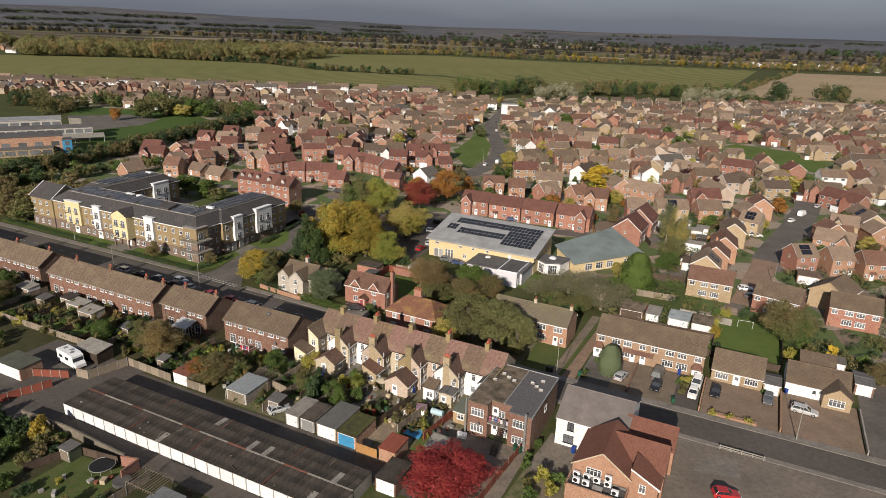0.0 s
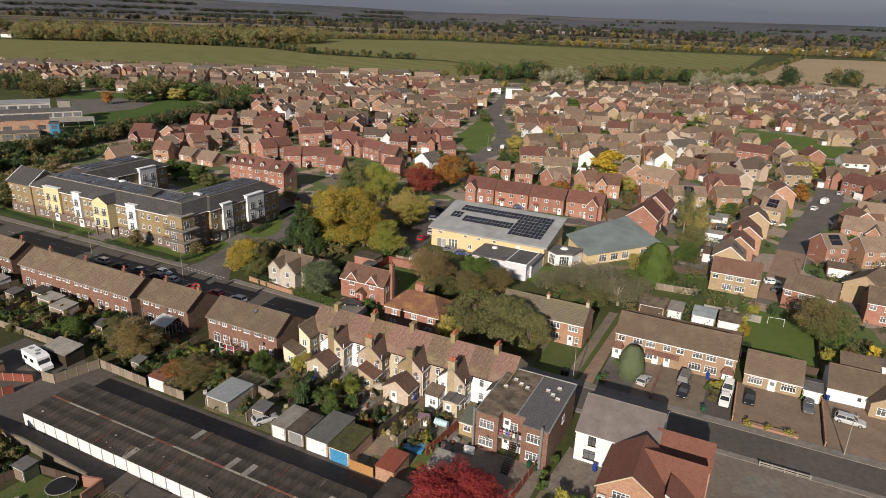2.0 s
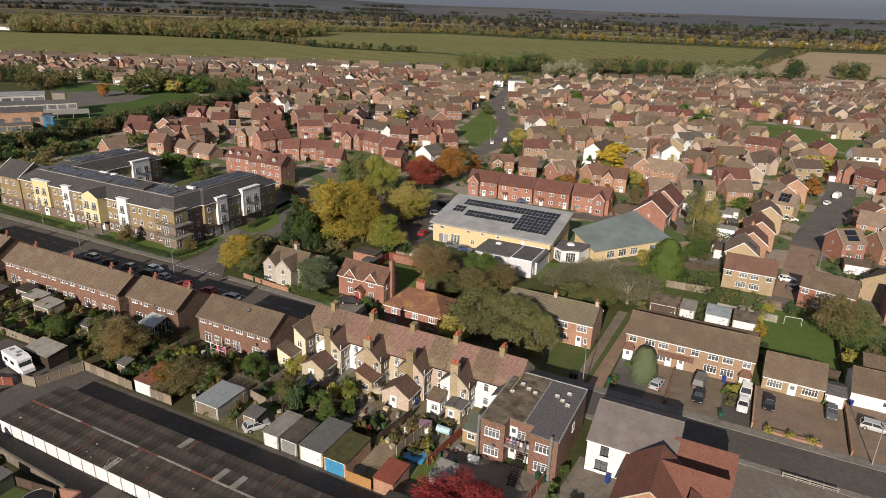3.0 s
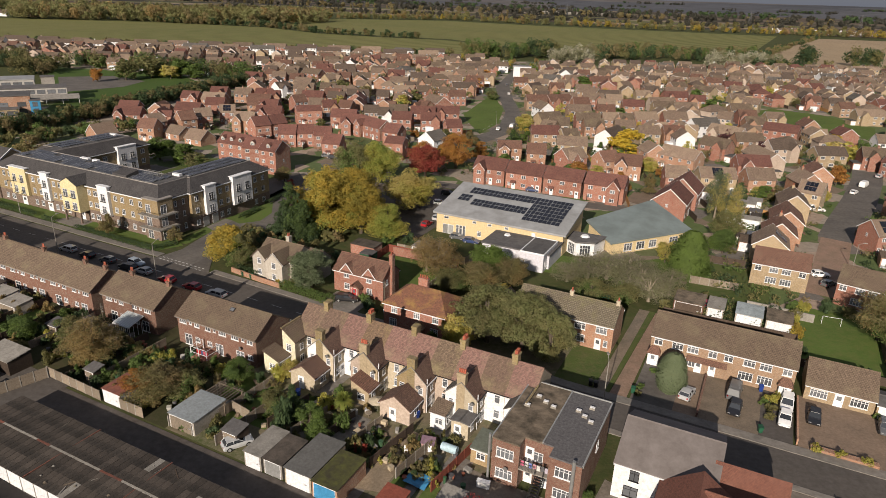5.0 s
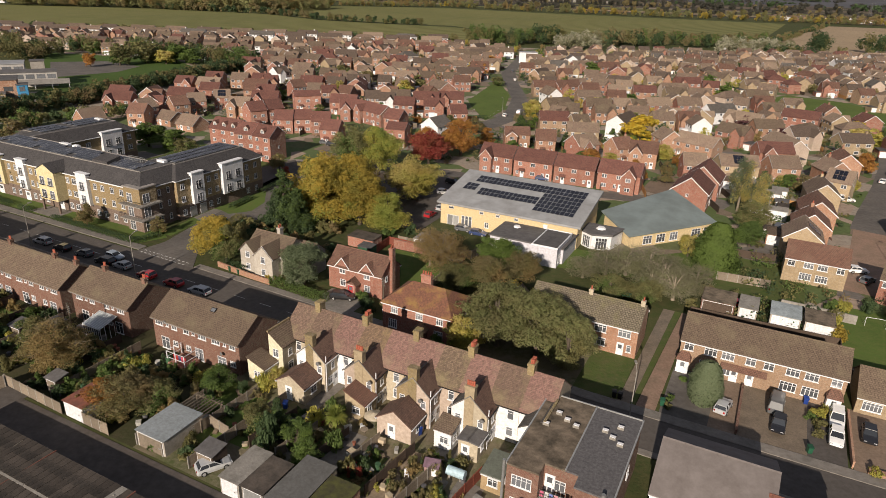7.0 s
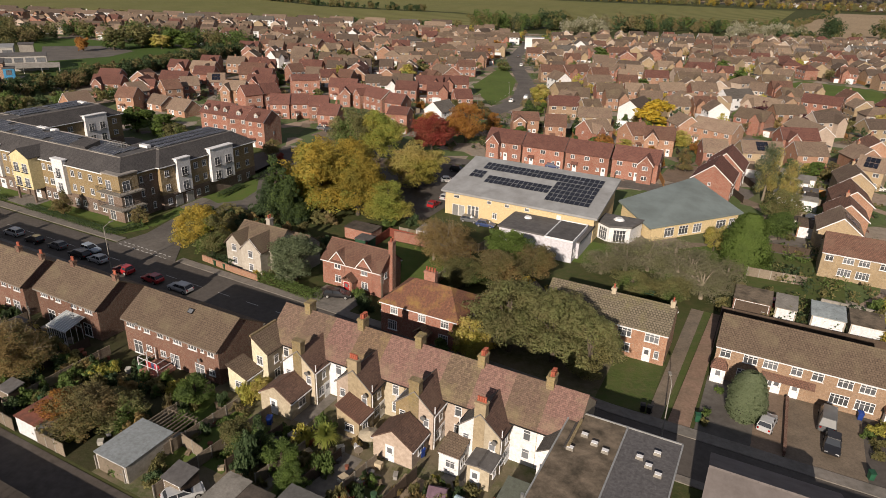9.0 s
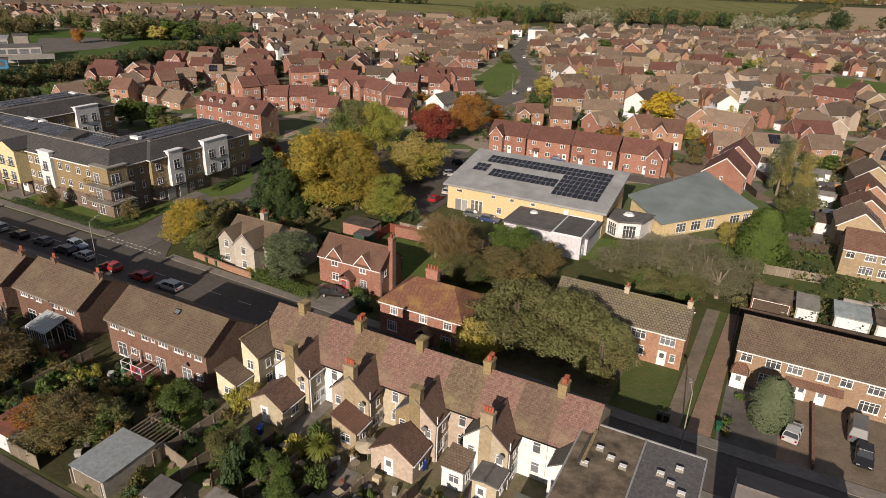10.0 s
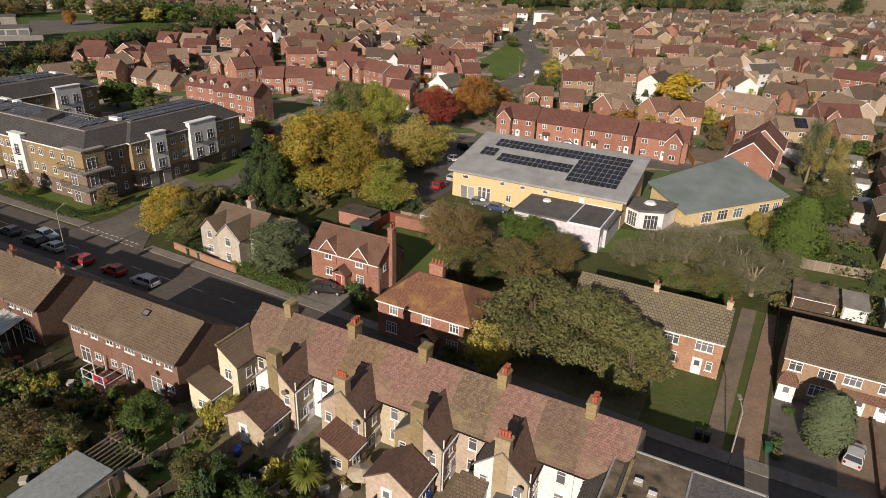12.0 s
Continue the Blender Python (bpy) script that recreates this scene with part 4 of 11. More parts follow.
        q = [(xi, y0, -0.3), (xi, y1, -0.3), (xi, y1, lo), (xi, y0, lo)]
        s.face(q if sd < 0 else q[::-1])
        part("end_wing", s, CREAM_WALL if sd < 0 else wall, h)
        s = Shell()
        q = [(xo, y0 - 0.12, hi + 0.12), (xi - sd * 0.2, y0 - 0.12, lo + 0.02), (xi - sd * 0.2, y1, lo + 0.02), (xo, y1 + 1.6, hi + 0.12)]
        s.slab(q if sd < 0 else q[::-1], 0.15)
        part("wing_roof", s, TILE_BROWN if sd < 0 else TILE_GREY, h)
        s = Shell()
        s.box(xo - 0.14, xo + 0.14, y0 - 0.14, y1 + 1.7, hi + 0.02, hi + 0.24)
        part("parapet", s, LICHEN_BRICK, h)
        window(h, (xo + xi) / 2, y0 - 0.01, 3.1, 0, 0.95, 1.25, 1)
        window(h, xi, -5.2, 3.0, -90 * sd, 0.8, 1.1, 0)
        window(h, xi, -5.2, 0.9, -90 * sd, 1.0, 1.2, 1)
    return h


terrace()


def lean_to(u0, u1, v0, v1, hi, lo, side, wall, roof, label, name="extension", category="extension"):
    """Single-storey extension under one slope; side: where the roof is high, w or n."""
    h = thing(name, label, category, grid((u0 + u1) / 2, (v0 + v1) / 2))
    a, b = (u1 - u0) / 2, (v1 - v0) / 2
    z = {(-1, -1): lo, (1, -1): lo, (1, 1): lo, (-1, 1): lo}
    for k in z:
        if (side == "w" and k[0] < 0) or (side == "n" and k[1] > 0):
            z[k] = hi
    ring = ((-1, -1), (1, -1), (1, 1), (-1, 1))
    s = Shell()
    for i in range(4):
        p, q = ring[i], ring[(i + 1) % 4]
        s.face([(p[0] * a, p[1] * b, -0.2), (q[0] * a, q[1] * b, -0.2), (q[0] * a, q[1] * b, z[q]), (p[0] * a, p[1] * b, z[p])])
    part("wall", s, wall, h)
    s = Shell()
    s.slab([(p[0] * (a + 0.15), p[1] * (b + 0.15), z[p] + 0.12) for p in ring], 0.13)
    part("roof", s, roof, h)
    s = Shell()
    if side == "w":
        s.box(a + 0.13, a + 0.25, -b, b, lo - 0.12, lo - 0.02, bottom=True)
    else:
        s.box(-a, a, -b - 0.25, -b - 0.13, lo - 0.12, lo - 0.02, bottom=True)
    part("gutter", s, WHITE, h)
    window(h, 0.2, -b, 0.95, 0, min(1.2, a), 1.0, 1)
    window(h, a, -0.2, 0.95, 90, 1.0, 1.0, 1)
    return h


def outbuilding(u, v, L, W, eave, ridge, wall, roof, label, turn=0.0, wins=((0, 0.9, 1.0),), name="extension", category="extension"):
    """Single-storey rear extension with a tiled roof, a door and windows; its front looks along -v."""
    h = body(name, label, category, grid(u, v, 0, turn), L, W, eave, ridge, wall, roof, over=0.2)
    for x, z, w in wins:
        window(h, x, -W / 2, z, 0, w, 1.1, 1)
    window(h, L / 2, 0, 0.95, 90, 1.0, 1.0, 1)
    door(h, -L / 2, 0.3, 0.02, -90)
    return h


lean_to(-67.4, -64.5, 86.3, 89.0, 3.7, 2.5, "w", PALE_YELLOW, TILE_BROWN, "cream single-storey kitchen extension with sloping tiled roof")
outbuilding(-59.3, 87.2, 3.5, 4.5, 2.5, 3.9, CREAM_WALL, TILE_WING, "cream single-storey extension with brown tiled roof", 90, ((0.2, 0.95, 1.2),))
lean_to(-51.2, -48.2, 86.3, 89.0, 3.8, 2.4, "w", CREAM_DULL, TILE_RED, "stock brick lean-to extension with red-brown tiles")
outbuilding(-43.3, 87.0, 3.4, 4.8, 2.5, 4.1, PINK_WALL, TILE_WING, "pinkish rendered extension with brown tiled roof", 90, ((0.2, 0.95, 1.2),))
lean_to(-38.4, -36.1, 86.6, 89.0, 3.3, 2.6, "n", WHITE_WALL, TILE_BROWN, "small white lean-to with brown tiled roof")
outbuilding(-33.8, 87.6, 2.5, 2.5, 2.6, 2.75, CREAM_WALL, FELT, "small cream outhouse with flat felt roof", 90, ((0, 1.1, 0.8),))
lean_to(-30.5, -28.1, 82.8, 86.5, 2.7, 2.3, "n", TAN_WOOD, surface("sage_felt", (0.12, 0.135, 0.11), (0.09, 0.10, 0.085)), "tan timber summer house with sage green roof", "summer_house", "summer house")


# ---- post-war brick rows along the main road ----
def brick_row(u, v, L, units, label, wall, roof, front, rear, eave=5.1, ridge=7.6, W=8.0, chims=(), name="brick_house", category="house", turn=0.0, trim=None):
    """front and rear list the openings of one unit: (kind, x from its middle, z, width, height, bars)."""
    h = body(name, label, category, grid(u, v, 0, turn), L, W, eave, ridge, wall, roof, trim=trim)
    w = L / units
    for i in range(units):
        x = -L / 2 + (i + 0.5) * w
        flip = -1 if i % 2 else 1
        for side, spec, face in ((-1, rear, 0), (1, front, 180)):
            for kind, dx, z, ww, hh, bars in spec:
                if kind == "w":
                    window(h, x + dx * flip, side * W / 2, z, face, ww, hh, bars)
                else:
                    door(h, x + dx * flip, side * W / 2, z, face, w=ww, h=hh, glazed=True)
    for x in chims:
        chimney(h, x, 0.0, ridge - 0.6, ridge + 0.95, 0.75, 0.6, wall, pots=2)
    return h


REAR_A = (("w", -1.5, 3.85, 1.5, 0.9, 2), ("w", 0.2, 4.0, 0.5, 0.7, 0), ("w", 1.6, 3.85, 1.1, 0.9, 1), ("w", 1.5, 1.05, 1.0, 0.9, 1), ("w", -0.6, 0.1, 1.6, 1.95, 1))
FRONT_A = (("w", -1.5, 3.4, 1.6, 1.1, 2), ("w", 1.5, 3.4, 1.4, 1.1, 1), ("w", -1.4, 0.9, 1.8, 1.3, 2), ("d", 1.4, 0.1, 0.9, 2.05, 0))
b = brick_row(-77.5, 90.5, 16.9, 3, "brown brick row of three with white rear windows, brown tiles", BROWN_BRICK, TILE_BROWN, FRONT_A, REAR_A, trim=GUTTER)
s = Shell()
s.box(-0.45, 0.45, -0.35, 0.35, 0, 0.06, 0)
s.box(-0.36, 0.36, -0.27, 0.27, 0.06, 0.07, 1)
part("skylight", s, (BLACK, GLASS), b, pose(1.2, -1.1, 7.18, 32, 0, 0), "grey framed roof window")
brick_row(-97.2, 90.0, 13.2, 2, "brown brick pair of houses with brown tiled roof", BROWN_BRICK, TILE_BROWN, FRONT_A, REAR_A, trim=GUTTER, chims=(-3, 6.0))
brick_row(-123.6, 89.2, 36.0, 6, "long brown brick row with brown tiled roof", BROWN_BRICK, TILE_BROWN, FRONT_A, REAR_A, trim=GUTTER, chims=(-12, 0, 12, 17.4), name="brick_terrace", category="terraced houses")
brick_row(-160.5, 90.2, 28.0, 5, "brown brick row with brown tiled roof and chimneys", BROWN_BRICK, TILE_BROWN, FRONT_A, REAR_A, trim=GUTTER, chims=(-10, 0, 13), name="brick_terrace", category="terraced houses")
brick_row(-205, 90.5, 40.0, 7, "distant brown brick row beside the main road", BROWN_BRICK, TILE_BROWN, FRONT_A, REAR_A, trim=GUTTER, chims=(-10, 0, 13), name="brick_terrace", category="terraced houses")
REAR_J = (("w", -2.4, 3.2, 1.9, 1.25, 2), ("w", 1.3, 3.2, 1.9, 1.25, 2), ("w", 1.6, 0.9, 2.6, 1.35, 3), ("d", -2.0, 0.1, 0.95, 2.05, 0), ("w", -3.3, 0.9, 0.7, 1.2, 0))
MOSSY = brick_row(-30.0, 123.1, 17.5, 2, "orange brick pair with mossy pantile roof beside lawn", ORANGE_BRICK, TILE_MOSS, FRONT_A, REAR_J, eave=5.0, ridge=7.3, W=7.6, chims=())
for x in (0.2, 8.3):
    chimney(MOSSY, x, 0.0, 6.7, 8.2, 0.6, 0.55, CREAM_WALL, 1)


def porch(house, x, y, w, d, z, mat, roof):
    s = Shell()
    s.box(x - w / 2, x + w / 2, y - d, y, 0, z)
    p = part("porch", s, mat, house)
    s = Shell()
    s.slab([(x - w / 2 - 0.2, y - d - 0.2, z), (x + w / 2 + 0.2, y - d - 0.2, z), (x + w / 2 - 0.3, y, z + 0.75), (x - w / 2 + 0.3, y, z + 0.75)], 0.12)
    s.slab([(x + w / 2 + 0.2, y - d - 0.2, z), (x + w / 2 + 0.2, y, z), (x + w / 2 - 0.3, y, z + 0.75)], 0.12)
    s.slab([(x - w / 2 - 0.2, y, z), (x - w / 2 - 0.2, y - d - 0.2, z), (x - w / 2 + 0.3, y, z + 0.75)], 0.12)
    part("porch_roof", s, roof, p)
    door(house, x, y - d, 0.05, 0)
    return p


REAR_E = (("w", -1.5, 3.3, 1.3, 1.15, 1), ("w", 1.5, 3.3, 1.7, 1.15, 2), ("w", 1.3, 0.85, 2.1, 1.4, 3))
b = brick_row(-4.5, 124.0, 21.4, 4, "tan brick row of four with white windows, brown tiles", TAN_BRICK, TILE_BROWN, FRONT_A, REAR_E, eave=5.0, ridge=7.6, W=7.4)
porch(b, -9.9, -3.7, 1.7, 1.3, 2.25, WHITE, TILE_RED)
porch(b, 9.6, -3.7, 1.7, 1.3, 2.25, WHITE, TILE_RED)
for x in (-3.0, -0.9):
    door(b, x, -3.72, 0.05, 0)
s = Shell()
s.slab([(-4.9, -4.7, 2.35), (1.2, -4.7, 2.35), (1.2, -3.7, 2.85), (-4.9, -3.7, 2.85)], 0.12)
part("canopy", s, TILE_RED, b)

# two bungalows with drives
b = body("bungalow", "buff brick bungalow with brown tiled roof and bow windows", "bungalow", grid(12.4, 124.6), 9.2, 7.6, 2.7, 5.2, BUFF_BRICK, TILE_BROWN)
for x in (-2.7, 2.6):
    window(b, x, -3.8, 0.75, 0, 2.3, 1.3, 4)
door(b, 0.0, -3.8, 0.02, 0, w=1.1)
g = body("garage", "attached white-doored garage with low tiled roof", "garage", grid(18.6, 122.6), 2.9, 4.6, 2.2, 2.7, BUFF_BRICK, FELT, over=0.1)
door(g, 0, -2.3, 0.02, 0, WHITE_DOOR, 2.3, 2.0, "garage", False, "garage_door")
b = body("bungalow", "white fronted bungalow with brown tiled roof and front gable", "bungalow", grid(26.2, 126.6), 10.6, 8.0, 2.7, 5.1, WHITE_WALL, TILE_BROWN)
s = gable_walls(3.4, 4.6, 2.6, 4.2)
part("front_wing", s, BUFF_BRICK, b, pose(3.2, -4.6, 0, 0, 0, 90))
part("front_wing_roof", gable_roof(4.4, 4.6, 2.6, 4.2, 0.25), TILE_BROWN, b, pose(3.2, -4.1, 0, 0, 0, 90))
window(b, 3.2, -6.3, 0.7, 0, 2.6, 1.4, 3)
door(b, -0.4, -4.0, 0.02, 0)
door(b, -3.6, -4.0, 0.02, 0, WHITE_DOOR, 2.4, 2.0, "garage", False, "garage_door")
b = body("garage", "detached brick garage with white door and flat roof", "garage", grid(34.5, 131.5), 3.2, 5.4, 2.3, 2.5, BROWN_BRICK, FELT, over=0.1)
door(b, 0, -2.7, 0.02, 0, WHITE_DOOR, 2.4, 2.0, "garage", False, "garage_door")


# ---- block of flats with a flat roof and an iron stair ----
def flat_block():
    h = thing("flat_roofed_flats", "two-storey brown brick flats with felt and gravel roof", "flats", grid(-21.5, 88))
    s = Shell()
    s.box(-5.5, 5.5, -5.2, 7.0, -0.3, 6.3)
    s.box(-5.5, -2.0, -7.0, -5.2, -0.3, 6.3)
    s.box(1.6, 5.5, -7.0, -5.2, -0.3, 6.3)
    part("wall", s, BROWN_BRICK, h)
    for x0, x1, mat in ((-5.6, 0.2, GRAVEL), (0.2, 5.6, surface("bloomed_roofing_felt", (0.088, 0.085, 0.09), (0.15, 0.147, 0.152), coarse=3.2, fine=9, vary=0))):
        s = Shell()
        s.box(x0, x1, -5.2, 7.1, 6.3, 6.5, bottom=True)
        if x0 < 0:
            s.box(x0, -2.0, -7.1, -5.2, 6.3, 6.5, bottom=True)
        else:
            s.box(1.6, x1, -7.1, -5.2, 6.3, 6.5, bottom=True)
        part("roof", s, mat, h)
    for a in (((-5.6, 5.6, 7.0, 7.15)), ((-5.65, -5.5, -7.1, 7.1)), ((5.5, 5.65, -7.1, 7.1)), ((0.12, 0.28, -5.2, 7.0))):
        s = Shell()
        s.box(*a, 6.3, 6.62, bottom=True)
        part("roof_edging", s, STEEL, h)
    for x, y in ((-3.3, 3.6), (-2.1, 2.8), (-0.9, 2.2), (-4.0, 1.0), (2.2, 3.0), (3.2, 2.2), (4.2, 1.4), (3.6, 4.4)):
        s = Shell()
        s.box(-0.35, 0.35, -0.25, 0.25, 0, 0.3, 0)
        s.box(-0.3, 0.3, -0.2, 0.2, 0.3, 0.34, 1)
        part("roof_vent", s, (CONCRETE, WHITE), h, pose(x, y, 6.5))
    for x in (-3.8, 3.5):
        for z in (0.9, 3.9):
            window(h, x, -7.0, z, 0, 2.2, 1.4, 3)
    window(h, -0.2, -5.2, 3.6, 0, 1.2, 1.3, 1)
    door(h, -1.3, -5.2, 3.2, 0)
    door(h, 0.9, -5.2, 0.02, 0)
    door(h, -1.3, -5.2, 0.02, 0)
    window(h, 5.5, 0.5, 3.6, 90, 1.1, 1.2, 0)
    s = Shell()
    s.box(-2.0, 1.6, -7.0, -5.2, 3.0, 3.15, bottom=True)
    part("landing", s, CONCRETE, h)
    st = Shell()
    for i in range(14):
        st.box(0.2, 1.1, -7.2 - 0.27 * i, -6.95 - 0.27 * i, 2.95 - 0.21 * i, 3.0 - 0.21 * i, bottom=True)
    for x in (0.15, 1.15):
        st.tube((x, -7.0, 3.0), (x, -10.8, 0.05), 0.06, 0.06, 6)
        st.tube((x, -7.0, 4.0), (x, -10.8, 1.05), 0.03, 0.03, 6)
        for i in range(0, 14, 3):
            y = -7.05 - 0.27 * i
            st.tube((x, y, 3.0 - 0.21 * i), (x, y, 3.95 - 0.21 * i), 0.02, 0.02, 5)
    part("stair", st, BLACK, h, None, "black iron outside stair")
    rl = Shell()
    for i in range(12):
        x = -2.0 + 2.0 * i / 11
        rl.tube((x, -7.0, 3.1), (x, -7.0, 4.1), 0.015, 0.015, 5)
    rl.tube((-2.0, -7.0, 4.1), (0.1, -7.0, 4.1), 0.03, 0.03, 6)
    part("balustrade", rl, BLACK, h)
    for x, r in ((4.6, 0.22), (-5.75, 0.16)):
        s = Shell()
        s.tube((x, -7.25, 0.2), (x, -7.25, 7.0), r, r, 10)
        part("flue", s, STEEL, h, None, "galvanised flue pipe")
    return h


flat_block()
lc = thing("washing_line", "washing line hung with pink and white clothes", "washing line", grid(-21.6, 81.6, 3.15))
for i in range(7):
    s = Shell()
    s.box(-0.2, 0.2, -0.02, 0.02, 0.45, 1.15, bottom=True)
    part("garment", s, (surface("cloth_%d" % i, ((0.6, 0.15, 0.25), (0.7, 0.7, 0.7), (0.15, 0.2, 0.45), (0.7, 0.35, 0.4), (0.75, 0.75, 0.72), (0.12, 0.12, 0.13), (0.55, 0.5, 0.6))[i]),), lc, pose(-1.5 + 0.5 * i, -0.4 + 0.1 * (i % 2), 0))
s = Shell()
s.tube((-1.9, -0.35, 1.17), (1.8, -0.35, 1.17), 0.012, 0.012, 5)
part("line", s, STEEL, lc)

# ---- white house with slate roof ----
b = body("white_house", "white rendered house with wide grey slate roof", "house", grid(-7.6, 91.4), 11.2, 11.6, 5.0, 7.8, WHITE_WALL, SLATE, over=0.2)
for x, z, w, hh in ((-3.2, 3.1, 1.1, 1.5), (0.2, 3.1, 0.9, 1.5), (3.6, 3.1, 1.2, 1.5), (-3.4, 0.7, 1.7, 1.5), (1.0, 0.7, 1.2, 1.4)):
    window(b, x, -5.8, z, 0, w, hh, 1, True, BLACK, "dark")
for x in (-3.5, 3.4):
    window(b, x, 5.8, 3.2, 180, 1.2, 1.4, 1)
s = Shell()
s.box(-0.4, 4.0, -7.6, -5.8, -0.2, 2.5, 0)
s.box(-0.6, 4.2, -7.8, -5.8, 2.5, 2.68, 1)
part("flat_roofed_lean_to", s, (WHITE_WALL, FELT), b)
s = Shell()
s.tube((1.7, -5.9, 0), (1.7, -5.9, 5.0), 0.05, 0.05, 6)
part("drain_pipe", s, BLACK, b)


# ---- large red brick building with cross gables and a plant deck ----
def brick_hall():
    h = thing("gabled_brick_building", "orange-red brick building with cross-gabled red tiled roofs", "commercial building", grid(0, 80.0))
    part("wall", gable_walls(7.8, 6.2, 4.8, 7.4), ORANGE_BRICK, h, pose(0.8, 2.5, 0))
    part("roof", gable_roof(7.8, 6.2, 4.8, 7.4, 0.25), TILE_HALL, h, pose(0.8, 2.5, 0))
    part("north_wall", gable_walls(7.6, 6.0, 4.4, 6.8), ORANGE_BRICK, h, pose(1.3, 9.1, 0))
    part("north_roof", gable_roof(7.6, 6.0, 4.4, 6.8, 0.25), TILE_HALL, h, pose(1.3, 9.1, 0))
    part("west_wing", gable_walls(9.4, 8.3, 4.6, 7.5), ORANGE_BRICK, h, pose(-3.6, 0.6, 0, 0, 0, 90))
    part("west_wing_roof", gable_roof(9.4, 8.3, 4.6, 7.5, 0.25, 0.2), TILE_HALL, h, pose(-3.6, 0.6, 0, 0, 0, 90))
    s = Shell()
    for sd in (-1, 1):
        q = [(-3.6, -4.36, 7.66), (-3.6 + sd * 4.4, -4.36, 4.58), (-3.6 + sd * 4.4, -4.28, 4.58), (-3.6, -4.28, 7.66)]
        s.slab(q[::-sd], 0.2)
    part("verge", s, CREAM_WALL, h)
    s = Shell()
    s.face([(0.5, -4.0, -0.3), (4.4, -4.0, -0.3), (4.4, -4.0, 4.4), (0.7, -4.0, 6.3), (0.5, -4.0, 6.3)])
    s.face([(4.4, -4.0, -0.3), (4.4, 0.0, -0.3), (4.4, 0.0, 4.4), (4.4, -4.0, 4.4)])
    part("east_wing", s, ORANGE_BRICK, h)
    s = Shell()
    s.slab([(0.55, -4.2, 6.5), (4.7, -4.2, 4.36), (4.7, 0.2, 4.36), (0.55, 0.2, 6.5)], 0.16)
    part("east_wing_roof", s, TILE_HALL, h)
    s = Shell()
    s.slab([(0.5, -4.28, 6.56), (4.75, -4.28, 4.38), (4.75, -4.2, 4.38), (0.5, -4.2, 6.56)], 0.24)
    part("verge", s, WHITE, h)
    s = Shell()
    s.box(0.6, 4.8, -0.75, -0.6, 4.45, 4.65, bottom=True)
    part("fascia", s, WHITE, h)
    window(h, -4.6, -4.12, 3.3, 0, 2.2, 1.3, 3)
    window(h, 3.2, -0.62, 3.2, 0, 1.1, 1.1, 1)
    window(h, 2.3, -4.02, 3.0, 0, 0.9, 1.3, 1)
    window(h, 4.42, -2.2, 3.0, 90, 0.9, 1.2, 1)
    s = Shell()
    s.box(-7.8, 0.5, -7.4, -4.2, -0.3, 2.7, 0)
    s.box(-7.7, 0.4, -7.3, -4.2, 2.7, 2.75, 1)
    for q in ((-7.9, 0.6, -7.5, -7.25), (-7.9, -7.65, -7.5, -4.2), (0.35, 0.6, -7.5, -4.2)):
        s.box(*q, 2.7, 3.3, 0)
    part("plant_deck", s, (ORANGE_BRICK, FELT), h)

    def unit():
        s = Shell()
        s.box(-0.5, 0.5, -0.2, 0.2, 0.08, 0.95, 0)
        s.box(-0.45, -0.35, -0.18, 0.18, 0, 0.08, 1)
        s.box(0.35, 0.45, -0.18, 0.18, 0, 0.08, 1)
        s.tube((-0.12, -0.2, 0.52), (-0.12, -0.23, 0.52), 0.33, 0.31, 12, 1)
        return s.mesh("condenser", WHITE, BLACK)
    for x, y, z in ((-6.9, -4.7, 2.75), (-5.4, -4.6, 2.75), (-3.9, -4.7, 2.75), (-2.3, -4.8, 2.75), (-2.3, -4.8, 3.72), (-6.6, -6.0, 2.75), (-5.2, -6.1, 2.75), (-1.0, -6.2, 2.75)):
        put("condenser", cached("cond", unit), h, pose(x, y, z))
    s = Shell()
    s.box(-4.2, -2.8, -6.6, -5.6, 2.75, 3.05)
    part("duct", s, STEEL, h)
    s = Shell()
    for k in range(5):
        s.tube((-7.2 + 0.1 * k, -4.4, 2.85 + 0.08 * k), (0.2, -4.5, 2.85 + 0.08 * k), 0.03, 0.03, 5)
    part("pipes", s, STEEL, h)
    return h


brick_hall()
r = thing("guard_rail", "low weathered white guard rail beside the road", "railing", grid(11.4, 97.3))
for i in range(5):
    s = Shell()
    s.box(-0.06, 0.06, -0.06, 0.06, -0.1, 0.85)
    part("post", s, CONCRETE, r, pose(i * 1.65, 0, 0))
for z in (0.4, 0.72):
    s = Shell()
    s.box(-0.1, 6.8, -0.09, -0.04, z - 0.07, z + 0.07, bottom=True)
    part("rail", s, CONCRETE, r)


# ---- garages: two rows back to back ----
RUST = surface("rusty_red_flashing", (0.25, 0.095, 0.065), (0.15, 0.07, 0.055), coarse=0.6, fine=3)


